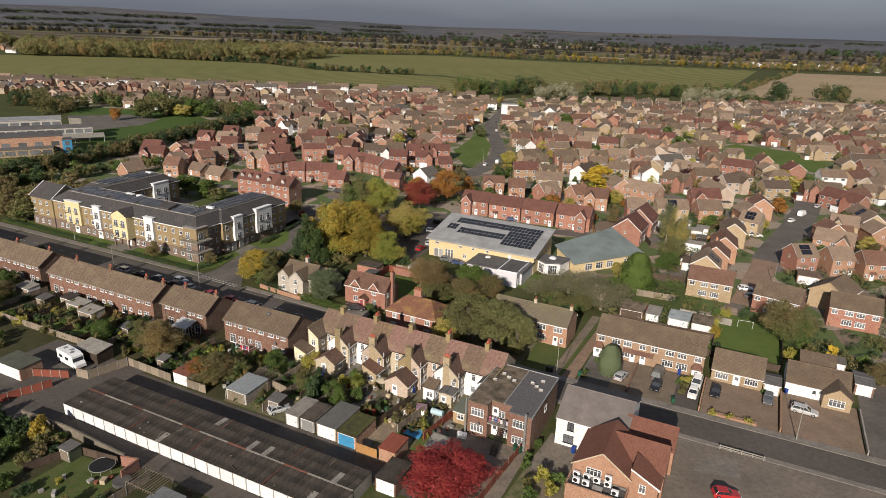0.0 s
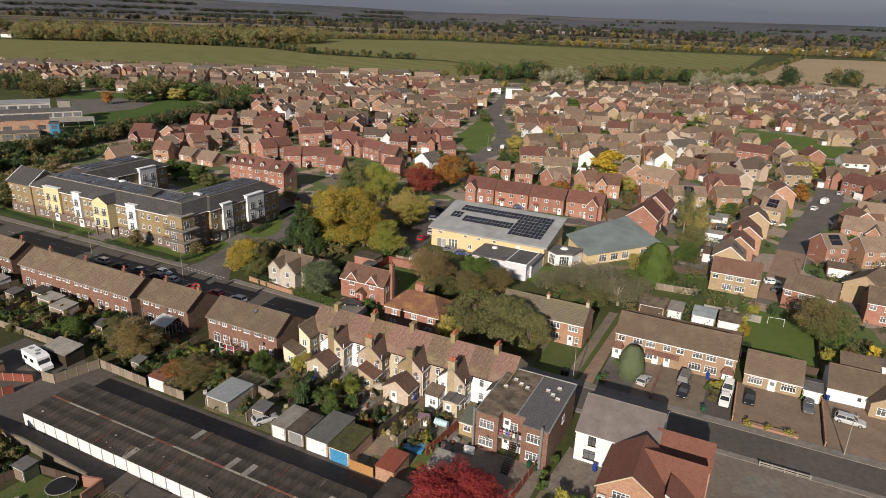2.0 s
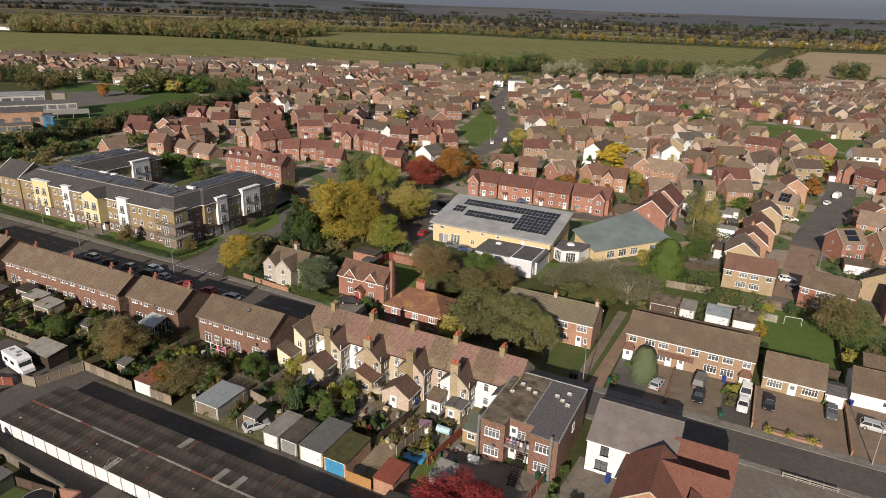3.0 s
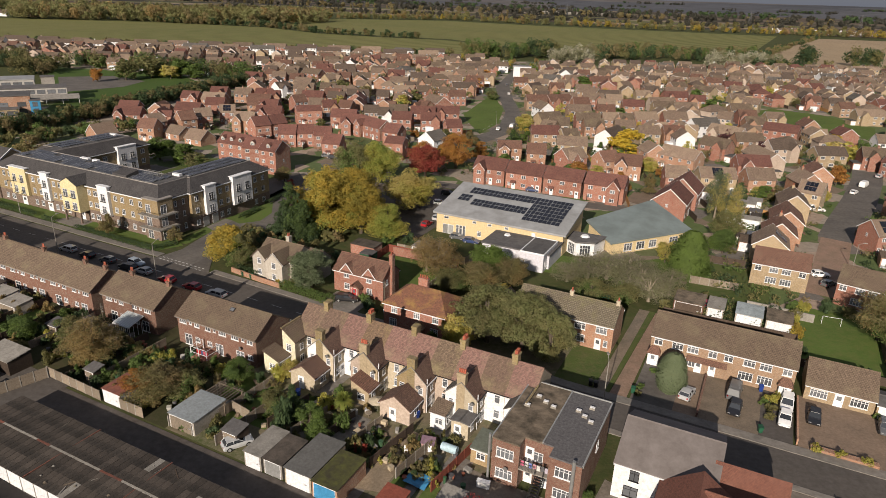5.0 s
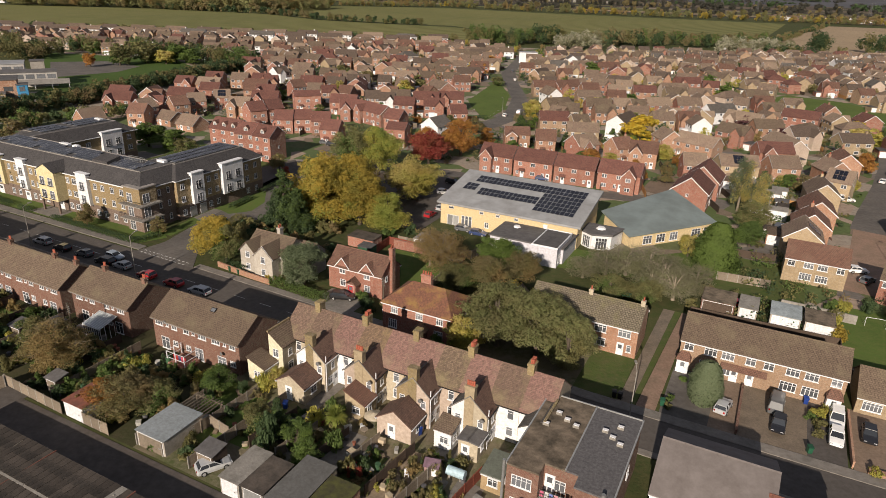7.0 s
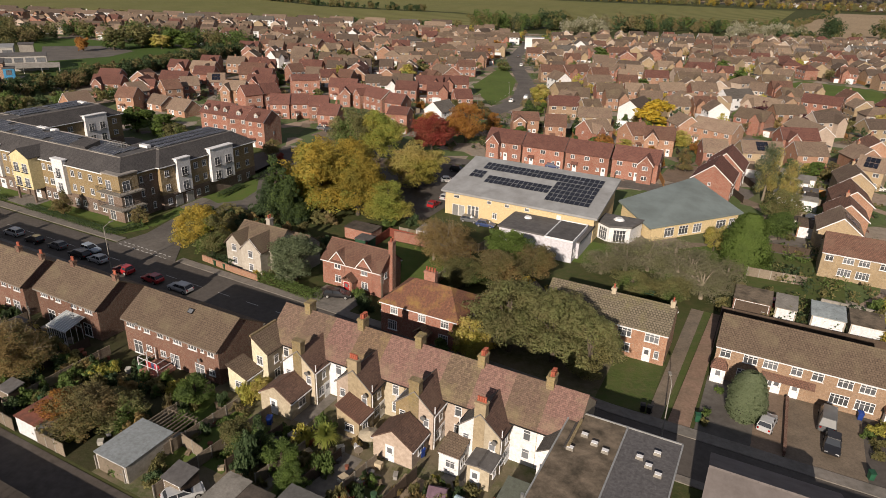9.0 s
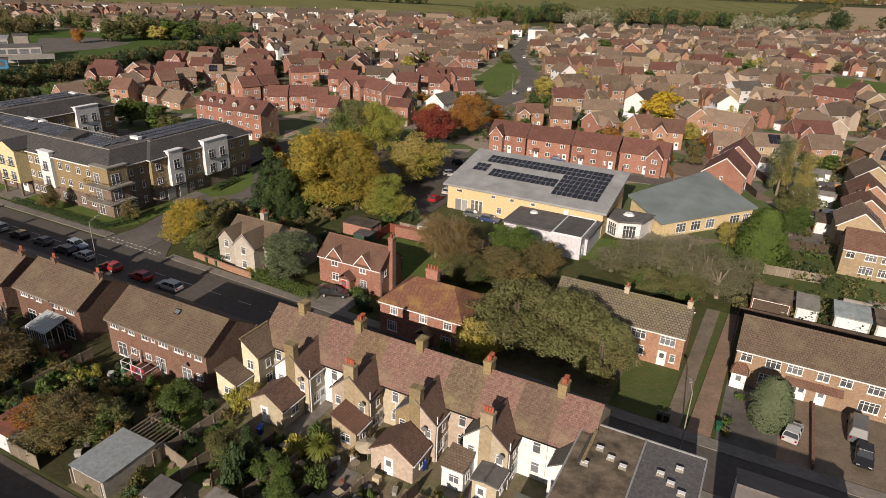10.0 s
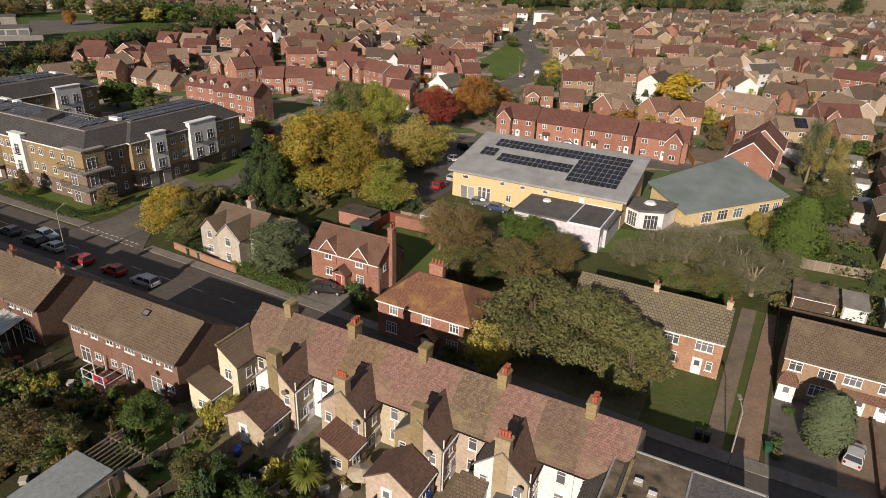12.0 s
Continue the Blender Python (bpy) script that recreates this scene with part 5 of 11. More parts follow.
def garages():
    n, w = 22, 2.52
    for row, (v0, v1, face) in enumerate(((52.6, 57.4, 0), (57.7, 62.3, 180))):
        g = thing("garage_row", "row of lock-up garages with cement sheet roof, white doors", "garages", grid(-89.4 + n * w / 2, (v0 + v1) / 2), group="lock-up garages")
        d = (v1 - v0) / 2
        s = Shell()
        s.box(-n * w / 2, n * w / 2, -d, d, -0.2, 2.15)
        part("wall", s, CONCRETE, g)
        for i in range(n):
            x = -n * w / 2 + (i + 0.5) * w
            dr = Shell()
            dr.box(-w / 2 + 0.12, w / 2 - 0.12, -0.05, 0.03, 0.03, 2.08)
            dr.box(-0.12, 0.12, -0.09, -0.05, 0.95, 1.02)
            put("garage_door", cached(("gdoor", row), lambda: dr.mesh("garage_door", WHITE_DOOR)), g, pose(x, -d if face == 0 else d, 0, 0, 0, face))
    # sheets, one by one: corrugated, lapped, each its own slope and shade
    def sheet_mesh(mat, key):
        def build():
            s = Shell()
            m, ww, ll = 9, 1.02, 2.44
            for i in range(m):
                xa, xb = -ww / 2 + ww * i / m, -ww / 2 + ww * (i + 1) / m
                za, zb = (0.035 if i % 2 else 0), (0 if i % 2 else 0.035)
                s.face([(xa, -ll / 2, za), (xb, -ll / 2, zb), (xb, ll / 2, zb), (xa, ll / 2, za)])
            return s.mesh("roof_sheet", mat)
        return cached(("sheet", key), build)
    rnd = random.Random(4)
    dark, pale = sheet_mesh(SHEET, "d"), sheet_mesh(SHEET_PALE, "p")
    for row, (v0, v1) in enumerate(((52.5, 57.5), (57.6, 62.5))):
        roof = thing("garage_roof", "weathered grey-brown corrugated cement roof sheets", "roof", grid(-89.4, v0, 2.2))
        cols = int(n * w / 0.99)
        for i in range(cols):
            for j in range(2):
                p = rnd.random() < (0.6 if row == 0 and j == 0 and noise.noise((i * 0.21, 0.9, 4.0)) > 0.25 else 0.01)
                tilt = 2.2 if row == 0 else -2.2
                y = 1.22 + j * 2.4
                z = (0.05 + 0.07 * j if row == 0 else 0.19 - 0.07 * j) + (0.02 if j == (1 if row == 0 else 0) else 0.0)
                put("roof_sheet", pale if p else dark, roof, pose(0.5 + i * 0.99, y, z + rnd.uniform(0, 0.012), tilt + rnd.uniform(-0.2, 0.2), 0, rnd.uniform(-0.25, 0.25)))
    rails = thing("roof_kerb", "red-brown and pale flashing between garage roofs", "flashing", grid(-89.4, 57.55, 2.3))
    k = 0
    x = 0.0
    while x < n * w - 1:
        ln = rnd.uniform(2.0, 5.0)
        s = Shell()
        s.box(0, min(ln, n * w - x) - 0.05, -0.2, 0.2, 0, 0.13)
        part("flashing", s, (RUST, CONCRETE, CONCRETE)[k % 3], rails, pose(x, 0, rnd.uniform(-0.01, 0.02)))
        x += ln
        k += 1
    # bits of broken sheet, timber and moss clumps lying about
    for i in range(34):
        a = Shell()
        if i % 3 == 0:
            a.box(-rnd.uniform(0.5, 1.2), rnd.uniform(0.3, 1.0), -0.05, 0.05, 0, 0.05, bottom=True)
        else:
            a.tube((0, 0, -0.02), (0.02, 0, 0.1), rnd.uniform(0.12, 0.3), 0.05, 6)
        part("debris", a, (OLD_WALL, SHEET_PALE, DARK_WOOD, GRAVEL)[i % 4], rails, pose(rnd.uniform(1, n * w - 1), rnd.uniform(-4.6, 4.6), 0.02, 0, 0, rnd.uniform(0, 180)))
    for i in (6.3, 11.4, 17.2):
        s = Shell()
        s.box(-0.06, 0.06, -5, 5.0, 0, 0.12)
        part("party_flashing", s, RUST, rails, pose(i * w, 0, 0))


garages()

# ---- cottages across the main road ----
def cottages():
    h = body("cottage", "red brick cottage with twin front gables and red door", "house", grid(-70.4, 119.6), 11.4, 6.0, 4.6, 7.0, RED_BRICK, TILE_RED)
    for x in (-2.6, 2.6):
        s = Shell()
        s.face([(x - 1.3, -3.1, 2.6), (x + 1.3, -3.1, 2.6), (x + 1.3, -3.1, 4.7), (x, -3.1, 6.2), (x - 1.3, -3.1, 4.7)])
        part("dormer_wall", s, RED_BRICK, h)
        s = Shell()
        for sd in (-1, 1):
            q = [(x + sd * 1.55, -3.3, 4.45), (x + sd * 1.55, -2.0, 4.9), (x, -0.7, 6.35), (x, -3.3, 6.35)]
            s.slab(q if sd > 0 else q[::-1], 0.14)
        part("dormer_roof", s, TILE_RED, h)
        s = Shell()
        for sd in (-1, 1):
            s.slab([(x, -3.36, 6.4), (x + sd * 1.6, -3.36, 4.48), (x + sd * 1.6, -3.31, 4.48), (x, -3.31, 6.4)][::sd], 0.2)
        part("barge_board", s, WHITE, h)
        window(h, x, -3.12, 3.3, 0, 1.2, 1.2, 1)
        window(h, x, -3.02, 0.8, 0, 1.2, 1.25, 1)
    s = Shell()
    s.box(-1.0, 1.0, -4.4, -3.0, 0, 2.2)
    part("porch", s, RED_BRICK, h)
    s = Shell()
    for sd in (-1, 1):
        q = [(sd * 1.3, -4.6, 2.1), (sd * 1.3, -3.0, 2.1), (0, -3.0, 3.3), (0, -4.6, 3.3)]
        s.slab(q if sd > 0 else q[::-1], 0.12)
    part("porch_roof", s, TILE_RED, h)
    door(h, 0, -4.4, 0.02, 0, surface("red_door_paint", (0.5, 0.03, 0.03), rough=0.4, vary=0), 1.0, 2.0, "reddoor")
    chimney(h, 5.9, 0.0, 0, 8.9, 0.75, 1.0, RED_BRICK, 2)
    window(h, 5.7, -1.6, 3.0, 90, 0.7, 1.0, 0)

    h = body("cottage", "pale pebbledash cottage with front gable and central chimney", "house", grid(-89.2, 118.0), 9.4, 6.6, 4.6, 7.0, GREY_WALL, TILE_BROWN)
    part("front_gable", gable_walls(4.0, 4.2, 4.6, 6.6), GREY_WALL, h, pose(1.4, -3.6, 0, 0, 0, 90))
    part("front_gable_roof", gable_roof(5.4, 4.2, 4.6, 6.6, 0.25), TILE_BROWN, h, pose(1.4, -2.9, 0, 0, 0, 90))
    s = Shell()
    for sd in (-1, 1):
        s.slab([(1.4, -5.72, 6.8), (1.4 + sd * 2.4, -5.72, 4.5), (1.4 + sd * 2.4, -5.66, 4.5), (1.4, -5.66, 6.8)][::sd], 0.22)
    part("barge_board", s, WHITE, h)
    part("front_gable", gable_walls(3.0, 3.6, 4.6, 6.4), GREY_WALL, h, pose(-3.1, -3.2, 0, 0, 0, 90))
    part("front_gable_roof", gable_roof(4.6, 3.6, 4.6, 6.4, 0.25), TILE_BROWN, h, pose(-3.1, -2.6, 0, 0, 0, 90))
    s = Shell()
    s.box(4.6, 7.6, -3.2, 1.0, -0.2, 2.6, 0)
    s.box(4.5, 7.8, -3.4, 1.1, 2.6, 2.8, 1)
    part("side_extension", s, (GREY_WALL, FELT), h)
    part("back_wing", gable_walls(7.0, 4.6, 4.2, 6.0), GREY_WALL, h, pose(4.6, 2.0, 0))
    part("back_wing_roof", gable_roof(7.0, 4.6, 4.2, 6.0), TILE_BROWN, h, pose(4.6, 2.0, 0))
    chimney(h, 0.6, 0.4, 5.8, 8.4, 0.8, 0.9, GREY_WALL, 2)
    for z in (0.9, 3.3):
        window(h, 1.4, -5.62, z, 0, 1.0, 1.3, 0)
        window(h, -3.1, -4.72, z, 0, 1.0, 1.2, 0)
        window(h, -4.7, -0.8, z, -90, 0.9, 1.2, 0)

    h = body("cottage_pair", "red brick pair with lichen-stained orange hipped roof", "house", grid(-53.2, 112.4), 12.2, 8.4, 4.8, 7.4, RED_BRICK, TILE_ORANGE, hip=True, hiprun=3.2)
    for x in (-3.9, 0.6, 4.2):
        window(h, x, -4.2, 3.3, 0, 1.2, 1.1, 2)
    for x in (-4.2, 4.0):
        window(h, x, -4.2, 0.7, 0, 1.5, 1.5, 3)
    chimney(h, -0.8, 0.8, 6.2, 8.8, 1.8, 0.8, RED_BRICK, 4)
    s = Shell()
    s.box(0.2, 2.0, -5.3, -4.2, 0, 2.1)
    part("porch", s, RED_BRICK, h)
    s = Shell()
    for sd in (-1, 1):
        q = [(1.1 + sd * 1.3, -5.6, 2.1), (1.1 + sd * 1.3, -4.2, 2.1), (1.1, -4.2, 3.1), (1.1, -5.6, 3.1)]
        s.slab(q if sd > 0 else q[::-1], 0.12)
    part("porch_roof", s, TILE_BROWN, h)
    door(h, 1.1, -5.3, 0.02, 0)
    outbuilding(-45.4, 113.4, 3.6, 6.0, 2.4, 3.6, GREY_WALL, TILE_GREY, "low grey-roofed garage beside brick cottage", 0, ())
    outbuilding(-42.6, 124.4, 5.0, 4.4, 2.5, 4.2, WHITE_WALL, TILE_BROWN, "white gabled garage with brown tiled roof", 90, (), "garage", "garage")


cottages()


# ---- community hall with solar panels, annex, foyer and fan-shaped hall ----
LILAC = surface("lilac_white_render", (0.60, 0.60, 0.66), (0.56, 0.56, 0.62), vary=0.02, bump=0.02)


def hall():
    h = thing("community_hall", "yellow block community hall with grey monopitch solar roof", "hall", grid(-58.2, 165.7))
    a, b = 16.3, 8.0
    zs, zn = 5.2, 8.4
    s = Shell()
    s.face([(-a, -b, -0.2), (a, -b, -0.2), (a, -b, zs), (-a, -b, zs)])
    s.face([(a, b, -0.2), (-a, b, -0.2), (-a, b, zn), (a, b, zn)])
    s.face([(a, -b, -0.2), (a, b, -0.2), (a, b, zn), (a, -b, zs)])
    s.face([(-a, b, -0.2), (-a, -b, -0.2), (-a, -b, zs), (-a, b, zn)])
    part("wall", s, YELLOW_BLOCK, h)
    k = (zn - zs) / (2 * b)
    s = Shell()
    o = 0.75
    s.slab([(-a - o, -b - o, zs - k * o + 0.4), (a + o, -b - o, zs - k * o + 0.4), (a + o, b + o, zn + k * o + 0.4), (-a - o, b + o, zn + k * o + 0.4)], 0.42)
    part("roof", s, GREY_METAL, h)

    def panel():
        p = Shell()
        p.box(-0.5, 0.5, -0.82, 0.82, 0, 0.05, 0)
        p.box(-0.47, 0.47, -0.79, 0.79, 0.05, 0.055, 1)
        return p.mesh("solar_panel", STEEL, SOLAR)
    me = cached("panel", panel)
    tilt = math.degrees(math.atan(k))
    for x0, n, y0, m in ((-12.2, 26, 3.9, 2), (-9.4, 14, -1.9, 2), (5.4, 9, -4.6, 5), (-13.6, 3, -0.4, 2)):
        for i in range(n):
            for j in range(m):
                y = y0 + j * 1.68
                put("solar_panel", me, h, pose(x0 + i * 1.04, y, zs + k * (y + b) + 0.46, tilt, 0, 0))
    for x in (-10.5, -9.6, -8.7):
        window(h, x, -b, 0.2, 0, 0.8, 2.6, 0)
    for x, w in ((-13.6, 1.3), (-6.0, 1.0), (-2.0, 1.0), (2.4, 1.0)):
        window(h, x, -b, 3.9, 0, w, 0.7, 0, False)
    for x in (-13.8, -12.3):
        door(h, x, -b, 0, 0, STEEL, 1.3, 2.4, "steel", False)
    window(h, -4.6, -b, 0.9, 0, 1.0, 1.3, 1)
    s = Shell()
    s.box(-0.45, 0.45, -0.12, 0.02, 0, 1.2)
    part("wall_vent", s, WHITE, h, pose(9.2, -b, 3.2))
    # annex
    an = thing("hall_annex", "low flat-roofed annex with white walls and dark felt", "annex", grid(-50.0, 153.2))
    s = Shell()
    s.box(-8.0, 8.0, -4.6, 5.3, -0.2, 3.2)
    part("wall", s, LILAC, an)
    s = Shell()
    s.box(-8.3, 8.2, -4.9, 5.35, 3.2, 3.5, bottom=True)
    part("roof", s, FELT, an)
    s = Shell()
    s.box(2.1, 7.5, -7.2, 2.8, -0.2, 4.0)
    part("white_wall", s, LILAC, an)
    s = Shell()
    s.box(2.25, 7.35, -7.05, 2.65, 4.0, 4.15, bottom=True)
    part("upper_roof", s, FELT, an)
    s = Shell()
    for q in ((2.05, 7.55, -7.25, -7.06), (2.05, 2.24, -7.05, 2.65), (7.36, 7.55, -7.05, 2.65), (2.05, 7.55, 2.66, 2.85)):
        s.box(*q, 4.0, 4.3)
    part("parapet", s, WHITE, an)
    window(an, 7.5, -5.2, 0.8, 90, 2.0, 1.6, 1)
    s = Shell()
    s.tube((0, 0, 0), (0, 0, 0.3), 0.8, 0.6, 12)
    part("roof_light", s, WHITE, an, pose(-4.6, 2.2, 3.5))
    # foyer
    fo = thing("hall_foyer", "white five-sided foyer with dark roof and skylight", "foyer", grid(-38.6, 163.8))
    ring = [(-3.9, 2.6), (-3.4, -2.0), (-0.6, -3.9), (3.2, -2.4), (4.4, 2.8)]
    s = Shell()
    for i in range(5):
        p, q = ring[i], ring[(i + 1) % 5]
        s.face([(*p, -0.2), (*q, -0.2), (*q, 3.2), (*p, 3.2)])
    part("wall", s, WHITE_WALL, fo)
    s = Shell()
    s.slab([(x * 1.09, y * 1.09, 3.6) for x, y in ring], 0.4)
    part("roof", s, FELT, fo)
    s = Shell()
    s.tube((0.2, 0.2, 3.6), (0.2, 0.2, 4.0), 1.1, 0.7, 14)
    part("skylight", s, WHITE, fo)
    window(fo, -2.0, -2.98, 0.1, -33, 2.2, 2.6, 3)
    window(fo, 1.3, -3.2, 0.1, 21, 2.4, 2.6, 3)
    # fan-shaped hall
    fh = thing("fan_shaped_hall", "yellow block hall under a folded grey-green metal roof", "hall", grid(-29, 178))
    S_, E_, N_, W_ = (-3.2, -14.2), (12.4, 5.0), (0.4, 15.0), (-12.0, -4.0)
    zS, zE, zN, zW = 3.2, 3.6, 6.8, 4.4
    s = Shell()
    q = [(*S_, zS), (*E_, zE), (*N_, zN), (*W_, zW)]
    s.slab([q[0], q[1], q[2]], 0.35)
    s.slab([q[0], q[2], q[3]], 0.35)
    part("roof", s, GREEN_METAL, fh)
    c = Vector((0, 0))
    s = Shell()
    r = [((Vector(p) * 0.93), z - 0.35) for p, z in ((S_, zS), (E_, zE), (N_, zN), (W_, zW))]
    for i in range(4):
        (p, z), (p2, z2) = r[i], r[(i + 1) % 4]
        s.face([(p.x, p.y, -0.2), (p2.x, p2.y, -0.2), (p2.x, p2.y, z2), (p.x, p.y, z)])
    part("wall", s, YELLOW_BLOCK, fh)
    a0, a1 = r[0][0], r[1][0]
    ang = math.degrees(math.atan2(a1.y - a0.y, a1.x - a0.x))
    for f, w in ((0.2, 2.4), (0.36, 2.4), (0.52, 2.2), (0.8, 2.6), (0.93, 1.6)):
        p = a0.lerp(a1, f)
        window(fh, p.x, p.y, 0.5, ang, w, 1.9, 2)


hall()


# ---- apartment block ----
BAY_YELLOW = surface("pale_yellow_bay_render", (0.66, 0.575, 0.345), (0.60, 0.52, 0.31), vary=0.03, bump=0.05)
SOLAR_DULL = surface("dull_blue_solar_cells", (0.05, 0.056, 0.075), (0.035, 0.04, 0.055), rough=0.3, bump=0, vary=0.35, spec=0.5)


def apartments():
    h = thing("apartment_block", "three-storey buff and brown brick apartments, charcoal roofs", "apartment block", grid(-126.4, 118.4))
    EAVE, TOP = 9.4, 12.0
    for x0, x1, y0, y1, split in ((-61.5, 0, 0, 8.6, 3.2), (-61.5, -5.5, 8.6, 14, 3.2), (-13, 1.0, 8.6, 36, 3.2), (-65.6, -50, 14, 39.2, 3.2), (-72, -61.5, -0.4, 10, 3.2)):
        s = Shell()
        s.box(x0, x1, y0, y1, -0.2, split)
        part("lower_wall", s, APT_BRICK, h)
        s = Shell()
        s.box(x0, x1, y0, y1, split, EAVE)
        part("upper_wall", s, STOCK_BRICK, h)
    # brown panel beside the corner and the corner tower itself
    s = Shell()
    s.box(-3.2, 0.06, 3.6, 8.55, 3.2, 8.2)
    part("brown_panel", s, APT_BRICK, h)
    s = Shell()
    s.box(-4.2, 0.7, -0.9, 3.4, -0.2, 6.3)
    part("corner_tower_lower", s, APT_BRICK, h)
    s = Shell()
    s.box(-4.2, 0.7, -0.9, 3.4, 6.3, 9.7)
    part("corner_tower_upper", s, STOCK_BRICK, h)
    s = Shell()
    s.box(-4.35, 0.85, -1.05, 3.55, 9.7, 9.95, bottom=True)
    part("corner_tower_coping", s, GUTTER, h)

    # roofs: steep skirts with flat tops
    def skirt(pts, inner, z0, z1):
        s = Shell()
        n = len(pts)
        for i in range(n):
            p, q, a, b = pts[i], pts[(i + 1) % n], inner[i], inner[(i + 1) % n]
            s.slab([(*p, z0), (*q, z0), (*b, z1), (*a, z1)], 0.12)
        return s
    out = [(-62, -0.5), (0.5, -0.5), (0.5, 8.1), (1.5, 8.1), (1.5, 36.5), (-13.5, 36.5), (-13.5, 14.5), (-49.5, 14.5), (-49.5, 39.7), (-66.1, 39.7), (-66.1, 10.5), (-62, 10.5)]
    inn = [(-58.2, 3.3), (-3.3, 3.3), (-3.3, 11.9), (-2.3, 11.9), (-2.3, 32.7), (-9.7, 32.7), (-9.7, 10.7), (-53.3, 10.7), (-53.3, 35.9), (-62.3, 35.9), (-62.3, 14.3), (-58.2, 14.3)]
    part("roof", skirt(out, inn, EAVE, TOP), ROOF_APT, h)
    s = Shell()
    s.face([(*p, TOP - 0.03) for p in inn])
    part("flat_roof", s, FELT, h)
    for ring, z, mat, name, r in ((out, EAVE - 0.1, WHITE, "gutter", 0.09), (inn, TOP, GUTTER, "roof_kerb", 0.12)):
        s = Shell()
        for i in range(len(ring)):
            p, q = Vector(ring[i]), Vector(ring[(i + 1) % len(ring)])
            s.box(min(p.x, q.x) - r, max(p.x, q.x) + r, min(p.y, q.y) - r, max(p.y, q.y) + r, z - 0.1, z + 0.1, bottom=True)
        part(name, s, mat, h)
    # gabled block at the west end, white verges
    part("west_roof", gable_roof(10.6, 10.4, EAVE, 12.8, 0.4, 0.25), ROOF_APT, h, pose(-66.8, 4.8, 0))
    part("west_gable", gable_walls(10.5, 10.4, EAVE, 12.8, base=EAVE - 0.4), STOCK_BRICK, h, pose(-66.8, 4.8, 0))
    for x in (-72.35, -61.25):
        s = Shell()
        s.face([(x, -0.8, 9.0), (x, 4.8, 12.7), (x, 10.4, 9.0), (x, 10.4, 9.4), (x, 4.8, 13.15), (x, -0.8, 9.4)])
        s.face([(x + 0.12, -0.8, 9.42), (x + 0.12, 4.8, 13.17), (x - 0.12, 4.8, 13.17), (x - 0.12, -0.8, 9.42)])
        part("verge_board", s, WHITE, h)

    def panel():
        p = Shell()
        p.box(-0.5, 0.5, -0.82, 0.82, 0, 0.05, 0)
        p.box(-0.46, 0.46, -0.78, -0.03, 0.05, 0.056, 1)
        p.box(-0.46, 0.46, 0.03, 0.78, 0.05, 0.056, 1)
        return p.mesh("solar_panel", STEEL, SOLAR_DULL)
    me = cached("apt_panel", panel)
    for i in range(44):
        for j in range(3):
            if (i + 3 * j) % 11 not in (2, 3) or j == 1:
                put("solar_panel", me, h, pose(-56.5 + i * 1.16, 4.6 + j * 2.1, TOP + 0.16, 11, 0, 0))
    for i in range(18):
        for j in range(3):
            put("solar_panel", me, h, pose(-8.6 + j * 2.3, 13.2 + i * 1.08, TOP + 0.16, 0, -9, 90))
    for i in range(18):
        for j in range(3):
            if i not in (7, 8):
                put("solar_panel", me, h, pose(-61.0 + j * 2.4, 15.6 + i * 1.1, TOP + 0.16, 0, -9, 90))
    for x, y, w in ((-38, 9.9, 1.6), (-34, 10.0, 0.9), (-6.2, 11.6, 1.2), (-58, 34, 1.3)):
        s = Shell()
        s.box(x - w, x + w, y - 0.5, y + 0.5, TOP, TOP + 0.55)
        part("roof_plant", s, WHITE, h)
    s = Shell()
    s.slab([(-19.5, 3.6, 12.5), (-14.5, 3.6, 12.5), (-14.5, 7.2, 13.2), (-19.5, 7.2, 13.2)], 1.3)
    part("stair_head", s, ROOF_APT, h)
    s = Shell()
    for i in range(7):
        for sd in (0, 1.2):
            s.tube((-14 + i * 0.9, 7.8 + sd, TOP), (-14 + i * 0.9, 7.8 + sd, 13.1), 0.04, 0.04, 5)
    for sd in (0, 1.2):
        for z in (12.6, 13.1):
            s.tube((-14, 7.8 + sd, z), (-8.6, 7.8 + sd, z), 0.04, 0.04, 5)
    part("roof_rail", s, STEEL, h)

    # projecting bays: front yellow, the rest white, with balconies
    def bay(x, y, face, w, mat, z0, z1, d=1.1, gable=False, wins=((0, 3.3), (0, 6.0)), ww=1.3, legs=False):
        m = pose(x, y, 0, 0, 0, face)
        s = Shell()
        s.box(-w / 2, w / 2, -d, 0.1, z0, z1, bottom=True)
        if gable:
            s.face([(-w / 2, -d, z1), (w / 2, -d, z1), (0, -d, z1 + 1.5)])
        o = part("bay", s, mat, h, m)
        s = Shell()
        if gable:
            for sd in (-1, 1):
                q = [(sd * (w / 2 + 0.3), -d - 0.2, z1 - 0.1), (sd * (w / 2 + 0.3), 3.0, z1 - 0.1), (0, 3.0, z1 + 1.65), (0, -d - 0.2, z1 + 1.65)]
                s.slab(q if sd > 0 else q[::-1], 0.12)
            part("bay_roof", s, ROOF_APT, o)
        else:
            s.box(-w / 2 - 0.15, w / 2 + 0.15, -d - 0.15, 0.4, z1, z1 + 0.18, bottom=True)
            part("bay_cornice", s, WHITE, o)
